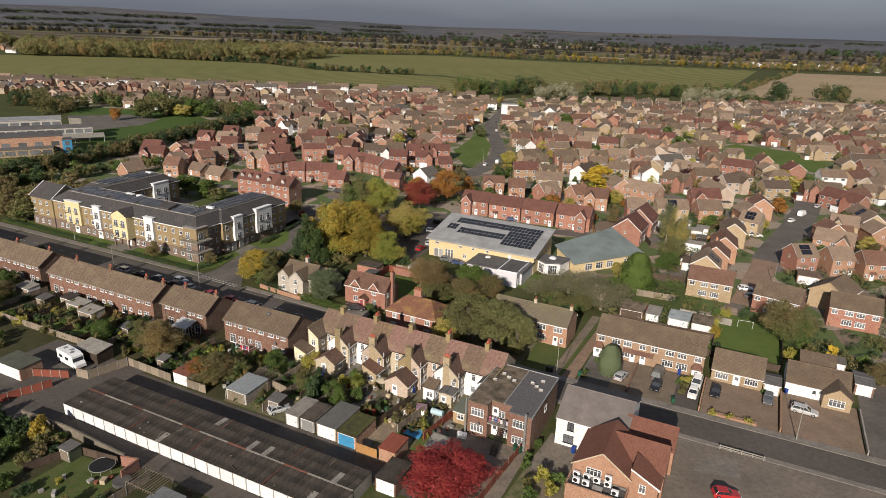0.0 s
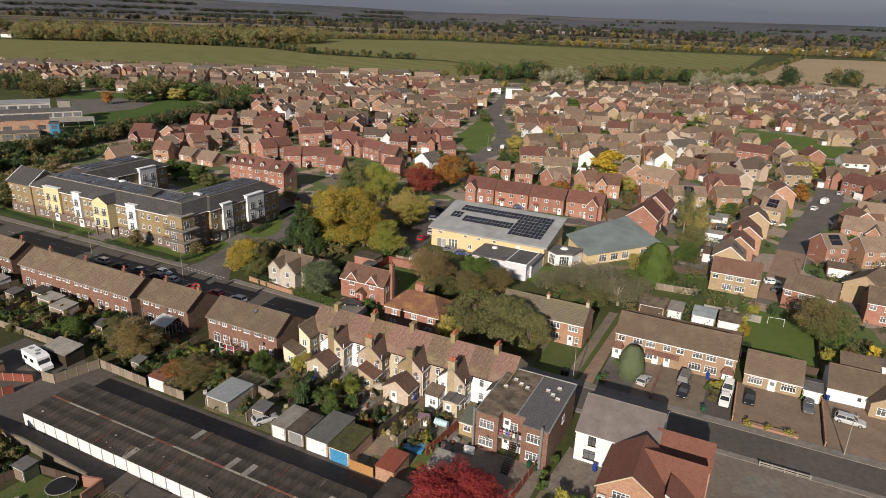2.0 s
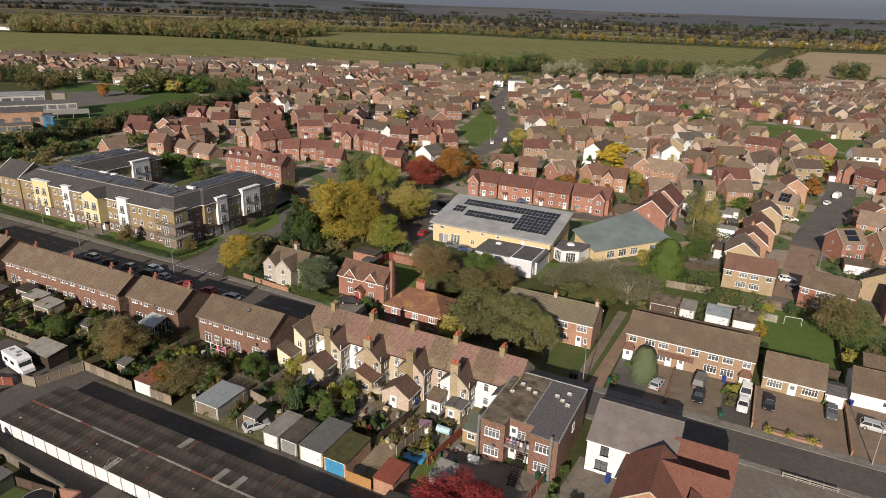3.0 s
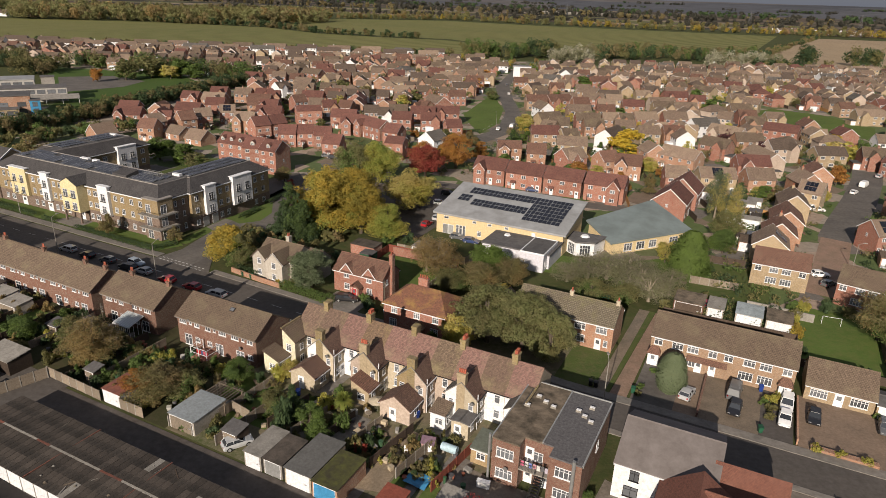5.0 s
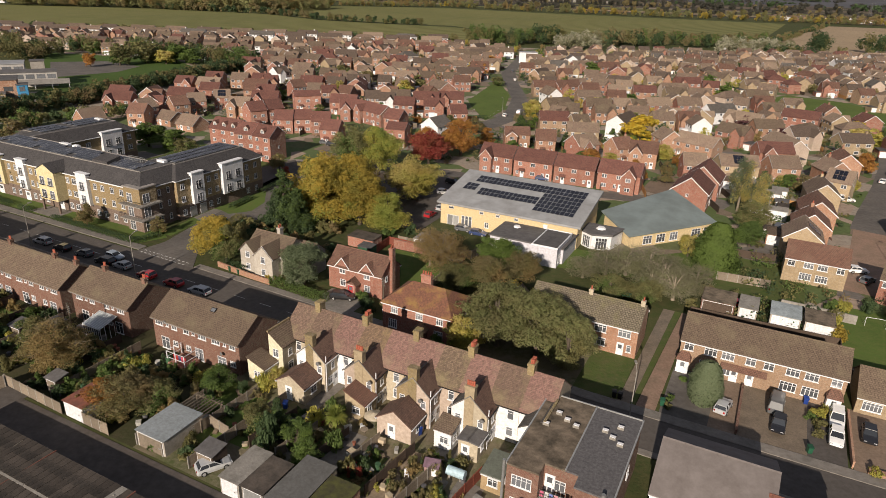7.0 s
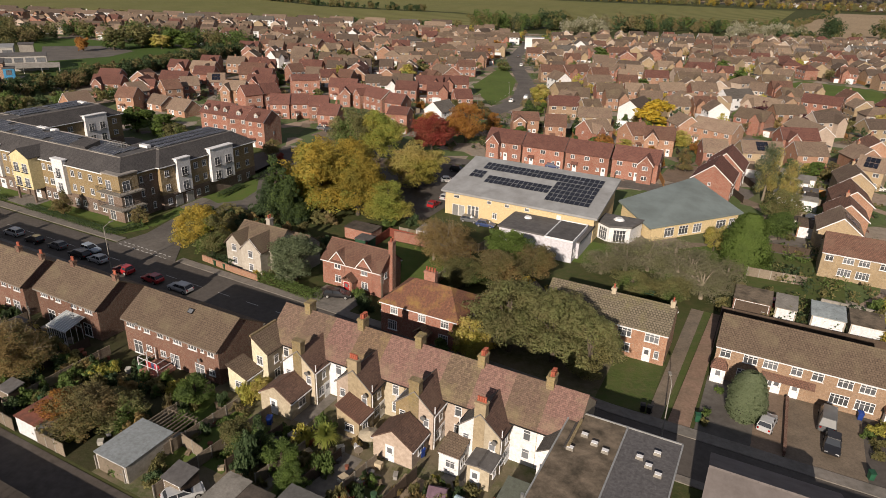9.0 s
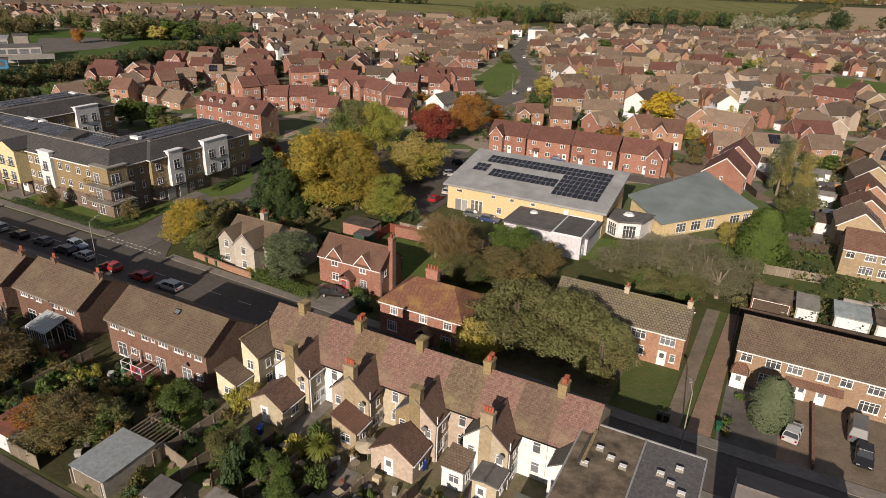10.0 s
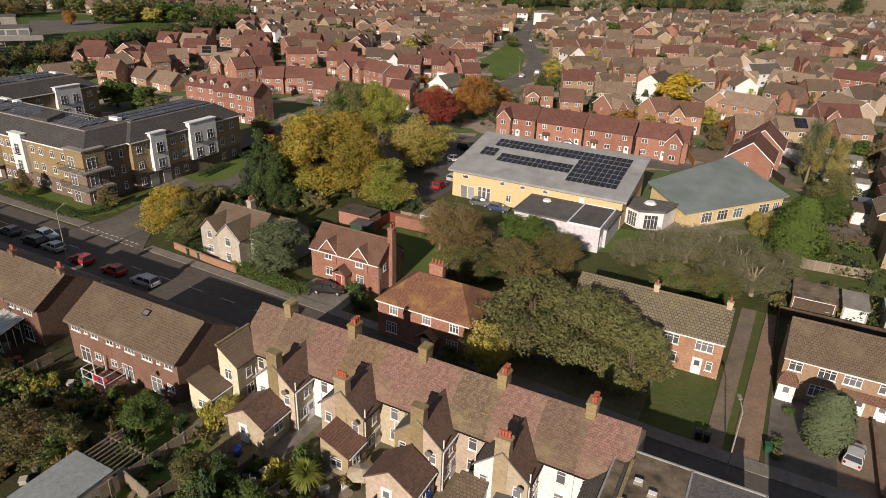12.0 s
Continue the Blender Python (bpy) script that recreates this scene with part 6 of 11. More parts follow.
        for dx, z in wins:
            f, g = window_mesh(ww, 1.9, 1, False, WHITE, "w")
            q = put("window", f, h, m @ pose(dx, -d, z))
            put("pane", g, q)
            s = Shell()
            s.tube((-ww / 2 - 0.1, -0.35, 0.95), (ww / 2 + 0.1, -0.35, 0.95), 0.03, 0.03, 5)
            for k in range(8):
                xx = -ww / 2 - 0.1 + k * (ww + 0.2) / 7
                s.tube((xx, -0.35, 0.0), (xx, -0.35, 0.95), 0.015, 0.015, 4)
            s.box(-ww / 2 - 0.12, ww / 2 + 0.12, -0.4, 0, -0.06, 0, bottom=True)
            part("balcony", s, BLACK, q)
        if legs:
            for xx in (-w / 2 + 0.25, w / 2 - 0.25):
                s = Shell()
                s.box(xx - 0.2, xx + 0.2, -d, -d + 0.4, -0.2, z0)
                part("bay_leg", s, APT_BRICK, o)
        return o

    four = lambda d: ((-d, 3.4), (d, 3.4), (-d, 6.5), (d, 6.5))
    bay(-28.1, 0, 0, 6.2, BAY_YELLOW, 2.9, 9.9, 2.6, True, four(1.45), 1.7, True)
    bay(-51.3, 0, 0, 6.8, BAY_YELLOW, 3.0, 10.2, 0.8, False, four(1.5), 1.4)
    bay(-40.6, 0, 0, 3.0, WHITE_WALL, 3.0, 10.2, 0.7, False, ((0, 3.4), (0, 6.5)), 1.5)
    bay(-18.2, 0, 0, 3.6, WHITE_WALL, 3.0, 10.2, 0.8, False, ((0, 3.4), (0, 6.5)), 1.5)
    bay(1.0, 14.2, 90, 3.5, WHITE_WALL, 3.0, 10.2, 0.8, False, ((0, 3.4), (0, 6.5)), 1.5)
    bay(1.0, 25.0, 90, 6.8, WHITE_WALL, 3.0, 10.4, 1.0, False, four(1.6), 1.5)
    bay(-50, 31, 90, 6.4, WHITE_WALL, 3.0, 10.4, 1.0, False, four(1.6), 1.5)
    # corner balconies
    for z in (3.2, 6.3):
        s = Shell()
        s.box(-4.6, 2.2, -2.4, -0.9, z - 0.18, z, bottom=True)
        s.box(0.7, 2.2, -0.9, 3.6, z - 0.18, z, bottom=True)
        o = part("corner_balcony", s, CONCRETE, h)
        s = Shell()
        rail = [(-4.6, -0.95), (-4.6, -2.35), (2.15, -2.35), (2.15, 3.6), (0.72, 3.6)]
        for p, q in zip(rail, rail[1:]):
            s.tube((*p, z + 1.05), (*q, z + 1.05), 0.035, 0.035, 5)
            n = max(2, int((Vector(q) - Vector(p)).length / 0.3))
            for k in range(n + 1):
                c = Vector(p).lerp(Vector(q), k / n)
                s.tube((c.x, c.y, z), (c.x, c.y, z + 1.05), 0.018, 0.018, 4)
        part("balustrade", s, BLACK, o)
    for z in (0.2, 3.3, 6.4):
        window(h, -2.6, -0.9, z, 0, 1.6, 2.1, 1, False)
        window(h, 0.7, 0.6, z, 90, 1.7, 2.1, 1, False)
    for x in (-6.2, -9.2, -12.4, -14.8, -22.0, -24.2, -33.0, -35.6, -37.8, -43.6, -46.2, -56.0, -58.6, -64.2, -67.4, -70.4):
        for z in (0.9, 4.0, 7.0):
            window(h, x, 0 if x > -61 else -0.4, z, 0, 1.15 if x % 2 else 1.5, 1.35, 1)
    for y, xx in ((4.6, 0.07), (7.0, 0.07), (10.2, 1.0), (18.0, 1.0), (20.4, 1.0), (30.6, 1.0), (33.6, 1.0)):
        for z in (0.9, 4.0, 7.0):
            window(h, xx, y, z, 90, 1.1 if xx > 0.5 else 0.7, 1.35, 1 if xx > 0.5 else 0)
    for y in (20, 24, 37):
        for z in (4.0, 7.0):
            window(h, -50, y, z, 90, 1.4, 1.35, 1)
    for x in (-53, -57.5, -62):
        for z in (4.0, 7.0):
            window(h, x, 39.2, z, 180, 1.2, 1.35, 1)
    for y in (12.6, 15.6):
        door(h, 1.0, y, 0, 90, STEEL, 1.8, 2.3, "steel2", False)
    for x in (-40.6, -51.3, -28.1):
        door(h, x, 0, 0, 0, WHITE, 1.8, 2.2, "pair", True)


apartments()


# ---- school beyond the playing field ----
PALE_PANEL = surface("weathered_white_panel", (0.46, 0.45, 0.43), (0.36, 0.35, 0.34), vary=0.1, bump=0.1)


def school():
    def block(u, v, L, W, z, wall, roof, label, wins, turn=0):
        h = thing("school_block", label, "school building", grid(u, v, 0, turn), group="school buildings")
        s = Shell()
        s.box(-L / 2, L / 2, -W / 2, W / 2, -0.2, z)
        part("wall", s, wall, h)
        s = Shell()
        s.box(-L / 2 - 0.3, L / 2 + 0.3, -W / 2 - 0.3, W / 2 + 0.3, z, z + 0.4, bottom=True)
        part("roof", s, roof, h)
        for i in range(wins):
            for zz in ((0.9, 3.8) if z > 5 else (0.9,)):
                window(h, -L / 2 + (i + 0.5) * L / wins, -W / 2, zz, 0, round(L / wins * (0.5 if wins < 6 else 0.8), 2), 2.0, 1, False, SHEET, "school")
        return h
    block(-311.5, 190.0, 27, 14, 8.4, ORANGE_BRICK, FELT, "two-storey orange-brown brick school block with flat roof", 4, 57)
    block(-306.4, 179.4, 30, 5.0, 3.6, BUFF_BRICK, FELT, "low buff school wing with flat roof and wide windows", 6, 57)
    block(-340.0, 213.6, 49, 12, 6.6, PALE_PANEL, FELT, "long white two-storey school block with window bands", 11, 57)
    block(-376.0, 222.0, 46, 16, 7.0, PALE_PANEL, GREY_METAL, "white and grey flat-roofed school block", 9, 57)
    block(-338.0, 232.5, 6, 6, 10.5, CONCRETE, FELT, "concrete school tower with flat roof", 1, 57)
    block(-298.4, 199.6, 4, 5, 6.4, BLUE, FELT, "bright blue school stair block", 1, 57)
    c = thing("canopy", "pale glazed canopy on posts beside school", "canopy", grid(-319.0, 222.0, 0, 57), "", "")
    s = Shell()
    s.slab([(-11, -4, 2.7), (11, -4, 2.7), (11, 4, 3.9), (-11, 4, 3.9)], 0.12)
    part("roof", s, SHEET_PALE, c)
    for x in (-10.5, -3.5, 3.5, 10.5):
        s = Shell()
        s.tube((x, -3.6, 0), (x, -3.6, 2.65), 0.07, 0.07, 6)
        part("post", s, WHITE, c)


school()

# ---- estate houses ----
KINDS = {"r": (RED_BRICK, TILE_MAROON, 5.2), "m": (RED_BRICK, TILE_MAROON, 6.2), "o": (ORANGE_BRICK, TILE_ESTATE, 5.1), "b": (BUFF_BRICK, TILE_ESTATE, 5.1), "w": (WHITE_WALL, TILE_GREY, 5.1),
         "p": (RED_BRICK, TILE_ESTATE, 5.1), "q": (ORANGE_BRICK, TILE_RED, 5.1)}
WORDS = {"r": "red brick estate house with maroon tiled roof", "m": "tall red brick estate house with maroon roof", "o": "orange brick estate house with brown tiled roof",
         "b": "buff brick estate house with brown tiled roof", "w": "white rendered estate house with grey roof", "p": "dark red brick estate house with brown roof", "q": "orange brick estate house with red tiled roof"}
TEMPLATE, PLACED = {}, []


def barge_boards(h, L, W, eave, ridge):
    k = (ridge - eave) / (W / 2)
    for x in (-L / 2 - 0.21, L / 2 + 0.21):
        s = Shell()
        e, ze = W / 2 + 0.35, eave - 0.35 * k + 0.16
        s.face([(x, -e, ze - 0.22), (x, 0, ridge - 0.06), (x, e, ze - 0.22), (x, e, ze), (x, 0, ridge + 0.16), (x, -e, ze)])
        part("barge_board", s, WHITE, h)


def make_home(kind, L, var, near, ridge, m):
    wall, roof, eave = KINDS[kind]
    W = 7.4
    if ridge < 7:
        eave = 2.5
    elif ridge > 9.5:
        eave = 7.8
    h = thing("estate_house", WORDS[kind], "house", m, "estate houses")
    part("wall", gable_walls(L, W, eave, ridge), wall, h)
    part("roof", gable_roof(L, W, eave, ridge, 0.35, 0.2), roof, h)
    if near:
        barge_boards(h, L, W, eave, ridge)
    rows = [z for z in (0.9, 3.5, 6.1) if z < eave - 1]
    n = max(2, round(L / 3.4))
    for z in rows if near else rows[-1:]:
        for i in range(n):
            x = -L / 2 + (i + 0.5) * L / n
            if z < 1 and i % 2 == var % 2:
                door(h, x + 0.7, -W / 2, 0.02, 0)
                if near:
                    small_window(h, x - 0.8, -W / 2, z, 0, 0.8, 1.1)
                continue
            small_window(h, x, -W / 2, z, 0, 1.4 if (i + var) % 2 else 1.1)
    if near and eave > 3:
        small_window(h, -L / 2, 0.3, 3.6, -90, 0.6, 0.9)
        small_window(h, L / 2, 0.3, 3.6, 90, 0.6, 0.9)
    if var in (1, 3) and eave > 3 and L > 8:
        x = -L / 4 if var == 1 else L / 4
        part("front_wing", gable_walls(3.2, 3.6, eave, ridge - 0.7), wall, h, pose(x, -4.0, 0, 0, 0, 90))
        part("front_wing_roof", gable_roof(4.8, 3.6, eave, ridge - 0.7, 0.25), roof, h, pose(x, -3.3, 0, 0, 0, 90))
        for z in rows:
            small_window(h, x, -5.6, z, 0, 1.4)
        if near:
            s = Shell()
            for sd in (-1, 1):
                s.face([(x, -5.84, ridge - 0.78), (x, -5.84, ridge - 0.54), (x + sd * 2.05, -5.84, eave - 0.35), (x + sd * 2.05, -5.84, eave - 0.6)])
            part("barge_board", s, WHITE, h)
    elif near and eave > 3:
        s = Shell()
        x = (-L / 2 + 0.5 * L / n) + 0.7 if var % 2 == 0 else (-L / 2 + 1.5 * L / n) + 0.7
        s.slab([(x - 0.9, -W / 2 - 1.0, 2.25), (x + 0.9, -W / 2 - 1.0, 2.25), (x + 0.9, -W / 2, 2.75), (x - 0.9, -W / 2, 2.75)], 0.1)
        part("porch_roof", s, roof, h)
    if ridge > 9.5:
        k = (ridge - eave) / (W / 2)
        nd = max(1, int(L / 3.6))
        for i in range(nd):
            x = -L / 2 + (i + 0.5) * L / nd
            y0 = -W / 2 + 0.7
            z0 = eave + 0.5 * k
            s = Shell()
            s.face([(x - 0.7, y0, z0), (x + 0.7, y0, z0), (x + 0.7, y0, z0 + 1.2), (x, y0, z0 + 1.75), (x - 0.7, y0, z0 + 1.2)])
            for sd in (-1, 1):
                q = [(x + sd * 0.7, y0, z0), (x + sd * 0.7, y0 + 1.6, z0 + 1.2), (x + sd * 0.7, y0, z0 + 1.2)]
                s.face(q if sd > 0 else q[::-1])
            part("dormer", s, GREY_WALL, h)
            s = Shell()
            for sd in (-1, 1):
                q = [(x + sd * 0.9, y0 - 0.15, z0 + 1.1), (x + sd * 0.9, y0 + 1.6, z0 + 1.1), (x, y0 + 2.2, z0 + 1.85), (x, y0 - 0.15, z0 + 1.85)]
                s.slab(q if sd > 0 else q[::-1], 0.1)
            part("dormer_roof", s, roof, h)
            small_window(h, x, y0, z0 + 0.15, 0, 0.9, 1.0)
    if var == 0 and kind in "pb" and 7 < ridge < 9:
        k = math.degrees(math.atan2(ridge - eave, W / 2))
        for i in range(3):
            for j in range(2):
                pn = Shell()
                pn.box(-0.5, 0.5, -0.8, 0.8, 0, 0.05)
                put("solar_panel", cached("roofpanel", lambda: pn.mesh("solar_panel", SOLAR)), h, pose(-1.2 + i * 1.06, -W / 4 - 0.75 + j * 1.4, (eave + ridge) / 2 + 0.22 + (j - 0.54) * 1.4 * (ridge - eave) / (W / 2), k, 0, 0))
    if var == 2 and near:
        chimney(h, L * 0.3, 0.2, ridge - 0.7, ridge + 0.8, 0.6, 0.6, wall, 1)
    return h


FAR = Shell()
TILE_DARK = courses("dark_brown_roof_tiles", (0.125, 0.095, 0.075), (0.10, 0.075, 0.06), (0.06, 0.045, 0.036), 0.33, 0.30, gap=0.025, depth=0.05, bump=0.35, vary=0)
TILE_PALE = courses("pale_brown_roof_tiles", (0.30, 0.225, 0.165), (0.24, 0.18, 0.135), (0.14, 0.105, 0.08), 0.33, 0.30, gap=0.025, depth=0.05, bump=0.35, vary=0)
FAR_WALLS = (RED_BRICK, ORANGE_BRICK, BUFF_BRICK, WHITE_WALL, TAN_BRICK, PINK_WALL)
FAR_ROOFS = (TILE_MAROON, TILE_RED, TILE_ESTATE, TILE_BROWN, TILE_DARK, TILE_PALE, TILE_GREY)
FAR_CHOICE = {"r": ((0, 0, 0, 1), (0, 0, 1, 0)), "m": ((0, 0, 0, 0), (0, 0, 1, 0)), "o": ((1, 4, 1, 0), (2, 3, 4, 2, 5, 3)), "b": ((2, 4, 2, 5), (2, 3, 5, 2, 4, 2)), "w": ((3, 3, 3, 5), (6, 3, 4, 2)),
              "p": ((0, 4, 0, 1), (3, 2, 4, 1)), "q": ((1, 0, 4, 1), (1, 0, 3, 1))}


def far_home(kind, u, v, L, turn, ridge, var):
    """A far house, added to the joined rest: walls, gables or hips, roof, windows and lean-tos."""
    eave = KINDS[kind][2]
    pick = random.Random(int(abs(u) * 131 + abs(v) * 17))
    ws, rs = FAR_CHOICE[kind]
    wi, ri = pick.choice(ws), len(FAR_WALLS) + pick.choice(rs)
    W, m = pick.choice((6.8, 7.4, 8.0)), grid(u, v, 0, turn)
    base = len(FAR_WALLS) + len(FAR_ROOFS)
    hip = pick.random() < 0.2 and var not in (1, 3)
    g = Shell()
    if hip:
        g.box(-L / 2, L / 2, -W / 2, W / 2, -0.3, eave)
        r = hip_roof(L, W, eave, ridge - 0.3, 0.35)
    else:
        g, r = gable_walls(L, W, eave, ridge), gable_roof(L, W, eave, ridge, 0.35, 0.2)
    groups = [(g, wi), (r, ri)]
    if var in (1, 3):
        x = -L / 4 if var == 1 else L / 4
        fw, fr = gable_walls(3.2, 3.6, eave, ridge - 0.7), gable_roof(4.8, 3.6, eave, ridge - 0.7, 0.25)
        for q, dy in ((fw, -4.0), (fr, -3.3)):
            mm = pose(x, dy, 0, 0, 0, 90)
            q.v = [tuple(mm @ Vector(p)) for p in q.v]
        groups += [(fw, wi), (fr, ri)]
    w = Shell()
    cols = max(3, round(L / 3.2))
    for i in range(cols):
        x = -L / 2 + (i + 0.5) * L / cols
        for z in (0.9, 3.5):
            for sd in (-1, 1):
                y = sd * W / 2
                a, b = (y - 0.04, y) if sd < 0 else (y, y + 0.04)
                c, d = (y - 0.06, y - 0.03) if sd < 0 else (y + 0.03, y + 0.06)
                ww = 0.85 if (i + int(z)) % 2 else 0.6
                w.box(x - ww, x + ww, a, b, z, z + 1.15, 0)
                w.box(x - ww + 0.1, x - 0.04, c, d, z + 0.1, z + 1.05, 1)
                w.box(x + 0.04, x + ww - 0.1, c, d, z + 0.1, z + 1.05, 1)
    if not hip and pick.random() < 0.7:
        kk = (ridge - eave) / (W / 2)
        for x in (-L / 2 - 0.21, L / 2 + 0.21):
            for sd in (-1, 1):
                w.face([(x, sd * (W / 2 + 0.35), eave - 0.35 * kk - 0.06), (x, sd * (W / 2 + 0.35), eave - 0.35 * kk + 0.16), (x, 0, ridge + 0.16), (x, 0, ridge - 0.06)], 0)
    if pick.random() < 0.45:      # white conservatory or lean-to
        x, sd = pick.uniform(-L / 4, L / 4), pick.choice((-1, 1))
        y0, y1 = sorted((sd * W / 2, sd * (W / 2 + pick.uniform(2.2, 3.4))))
        w.box(x - 1.7, x + 1.7, y0, y1, 0, 2.4, 0)
        w.box(x - 1.8, x + 1.8, y0, y1, 2.4, 2.6, pick.choice((0, 1, 0)))
    if pick.random() < 0.4:       # flat-roofed side garage
        x = pick.choice((-1, 1)) * (L / 2 + 1.4)
        w.box(x - 1.4, x + 1.4, -W / 2, 1.5, 0, 2.3, 2)
        w.box(x - 1.5, x + 1.5, -W / 2 - 0.1, 1.6, 2.3, 2.5, 3)
        w.box(x - 1.1, x + 1.1, -W / 2 - 0.05, -W / 2, 0, 2.0, 0)
    if pick.random() < 0.35:
        x = L * pick.uniform(-0.4, 0.4)
        w.box(x - 0.3, x + 0.3, -0.35, 0.35, ridge - 0.6, ridge + 0.9, 2)
    extra = {0: base, 1: base + 1, 2: wi, 3: base + 2}
    for q, mi in groups + [(w, None)]:
        n = len(FAR.v)
        FAR.v += [tuple(m @ Vector(p)) for p in q.v]
        FAR.f += [tuple(i + n for i in f) for f in q.f]
        FAR.uv += q.uv
        FAR.mi += [mi if mi is not None else extra[i] for i in q.mi]


def home(kind, u, v, L, turn, ridge=7.9, var=None):
    near = True
    if var is None:
        var = int(abs(u * 7 + v * 3)) % 4
    if kind == "o":
        kind = "opqo"[int(abs(u * 3 + v * 5)) % 4]
    key = (kind, L, var, near, ridge)
    m = grid(u, v, 0, turn)
    PLACED.append((u, v, L))
    if v > 266:
        return far_home(kind, u, v, L, turn, ridge, var)
    if key in TEMPLATE:
        return copy_thing(TEMPLATE[key], m)
    TEMPLATE[key] = make_home(kind, L, var, near, ridge, m)
    return TEMPLATE[key]


home("b", 0.6, 180.0, 8.5, 92, var=0)
home("q", 2.2, 190.0, 8.5, 92, var=2)
home("r", -153.1, 180.6, 6.5, 17, ridge=10.5)
home("r", -145.8, 180.7, 6.5, 2, ridge=10.5)
home("r", -162.2, 181.7, 11, 2, ridge=10.5)
home("o", -232.1, 182.5, 8.5, 85, ridge=6)
home("o", -217.4, 192.6, 6.5, 22)
home("o", -196.2, 197.0, 8.5, -1, ridge=5.5)
home("o", -209.9, 199.6, 8.5, -4, ridge=5)
home("o", -224.7, 200.7, 6.5, 82)
home("o", 24.5, 203.1, 6.5, 32)
home("o", 33.9, 205.9, 6.5, 28)
home("o", 42.6, 206.9, 6.5, 21)
home("q", 3.6, 202.5, 11, 94, var=0)
home("r", -143.3, 209.6, 6.5, 16)
home("o", -219.5, 212.1, 6.5, 69)
home("r", -167.6, 213.7, 6.5, 32)
home("r", -57.0, 208.8, 11.6, 2, var=0)
home("r", -69.2, 208.6, 11.6, 2, var=2)
home("r", -44.6, 209.4, 11.6, 2, var=3)
home("r", -81.0, 209.0, 10.4, 2, var=1)
home("m", -183.8, 216.0, 6.5, 66, ridge=9)
home("r", -162.9, 218.0, 6.5, 39)
home("m", -122.9, 219.1, 6.5, 15)
home("r", -155.2, 219.1, 6.5, 33)
home("o", -219.9, 221.8, 6.5, 54)
home("m", -181.5, 222.9, 6.5, 66, ridge=9)
home("b", 5.0, 220.0, 11, 96, var=2)
home("o", 34.5, 224.8, 11, -11)
home("o", -28.6, 231.9, 6.5, 19)
home("o", -218.3, 234.5, 6.5, 42)
home("b", 10.1, 235.3, 6.5, -14)
home("o", -76.7, 237.8, 6.5, 22)
home("o", -64.1, 237.9, 8.5, 57)
home("r", -135.8, 239.1, 6.5, 2)
home("o", -44.6, 239.3, 8.5, 10)
home("o", -88.0, 240.5, 8.5, 27, ridge=7)
home("o", -52.6, 240.8, 6.5, 49)
home("r", -149.5, 245.6, 17, -20)
home("r", -161.3, 246.4, 8.5, 35)
home("b", 38.5, 247.9, 8.5, -2)
home("m", -189.5, 254.0, 11, 47)
home("o", -223.3, 256.8, 6.5, 43)
home("o", -30.8, 261.5, 14, -22)
home("b", 46.1, 261.8, 17, -75)
home("r", -121.7, 262.3, 6.5, 40)
home("o", -41.4, 264.0, 8.5, -55)
home("w", -159.3, 270.7, 6.5, 26)
home("o", -167.6, 272.1, 6.5, 31)
home("r", -191.5, 272.4, 6.5, 43)
home("b", -75.4, 272.5, 6.5, 39)
home("o", -199.9, 273.6, 6.5, 29)
home("o", -213.1, 276.4, 6.5, 63)
home("r", -184.4, 276.6, 6.5, 9)
home("b", -4.8, 277.3, 17, -61)
home("o", -231.4, 280.1, 6.5, 33)
home("b", -87.3, 285.0, 6.5, -12)
home("w", -61.5, 285.0, 14, 82)
home("o", -21.6, 288.9, 11, -23)
home("r", 41.6, 290.6, 17, -42)
home("q", 12.0, 262.0, 11, 100)
home("p", 34.0, 305.0, 14, 12)
home("o", 45.7, 298.7, 11, 44)
home("b", -49.5, 299.0, 8.5, 31)
home("r", -154.9, 299.6, 6.5, -15)
home("w", 0.1, 299.6, 11, 38)
home("b", -94.6, 305.1, 11, 48)
home("o", -40.5, 305.5, 8.5, 24)
home("w", -250.9, 308.9, 8.5, 79)
home("o", -176.0, 312.6, 6.5, 16)
home("o", -79.2, 314.3, 11, 28)
home("b", -217.1, 316.5, 6.5, 45)
home("o", -190.0, 317.8, 6.5, 26)
home("o", -158.1, 318.1, 14, -33)
home("b", -20.6, 319.2, 14, -20)
home("o", -70.1, 322.1, 8.5, 22)
home("o", -64.0, 323.2, 6.5, 30)
home("b", 17.9, 323.8, 11, 22)
home("b", -252.9, 332.0, 11, 5)
home("b", 56.2, 332.6, 14, 56)
home("w", -31.6, 333.1, 14, 48)
home("w", -106.9, 333.5, 11, -46)
home("o", -57.6, 333.8, 11, 36)
home("w", 39.7, 338.9, 11, 19)
home("r", -0.0, 339.6, 14, -9)
home("o", -190.1, 339.7, 11, 31)
home("o", -158.6, 342.7, 8.5, 34)
home("o", -45.8, 342.9, 11, 27)
home("o", 49.7, 344.2, 14, 54)
home("w", -396.2, 346.3, 14, 80)
home("o", -181.5, 346.4, 8.5, 45)
home("o", -284.2, 346.9, 8.5, 28)
home("o", -314.8, 350.2, 14, 80)
home("o", -11.9, 352.4, 8.5, 23)
home("b", -345.6, 353.4, 14, -6)
home("o", -117.8, 354.3, 11, 31)
home("b", -252.7, 357.8, 11, 80)
home("b", -24.7, 359.2, 6.5, -5)
home("o", -95.9, 361.2, 8.5, 34)
home("o", -108.5, 363.0, 14, 51)
home("o", -252.4, 371.2, 8.5, 26)
home("o", -341.5, 372.1, 11, 67)
home("o", -185.3, 372.5, 8.5, 35)
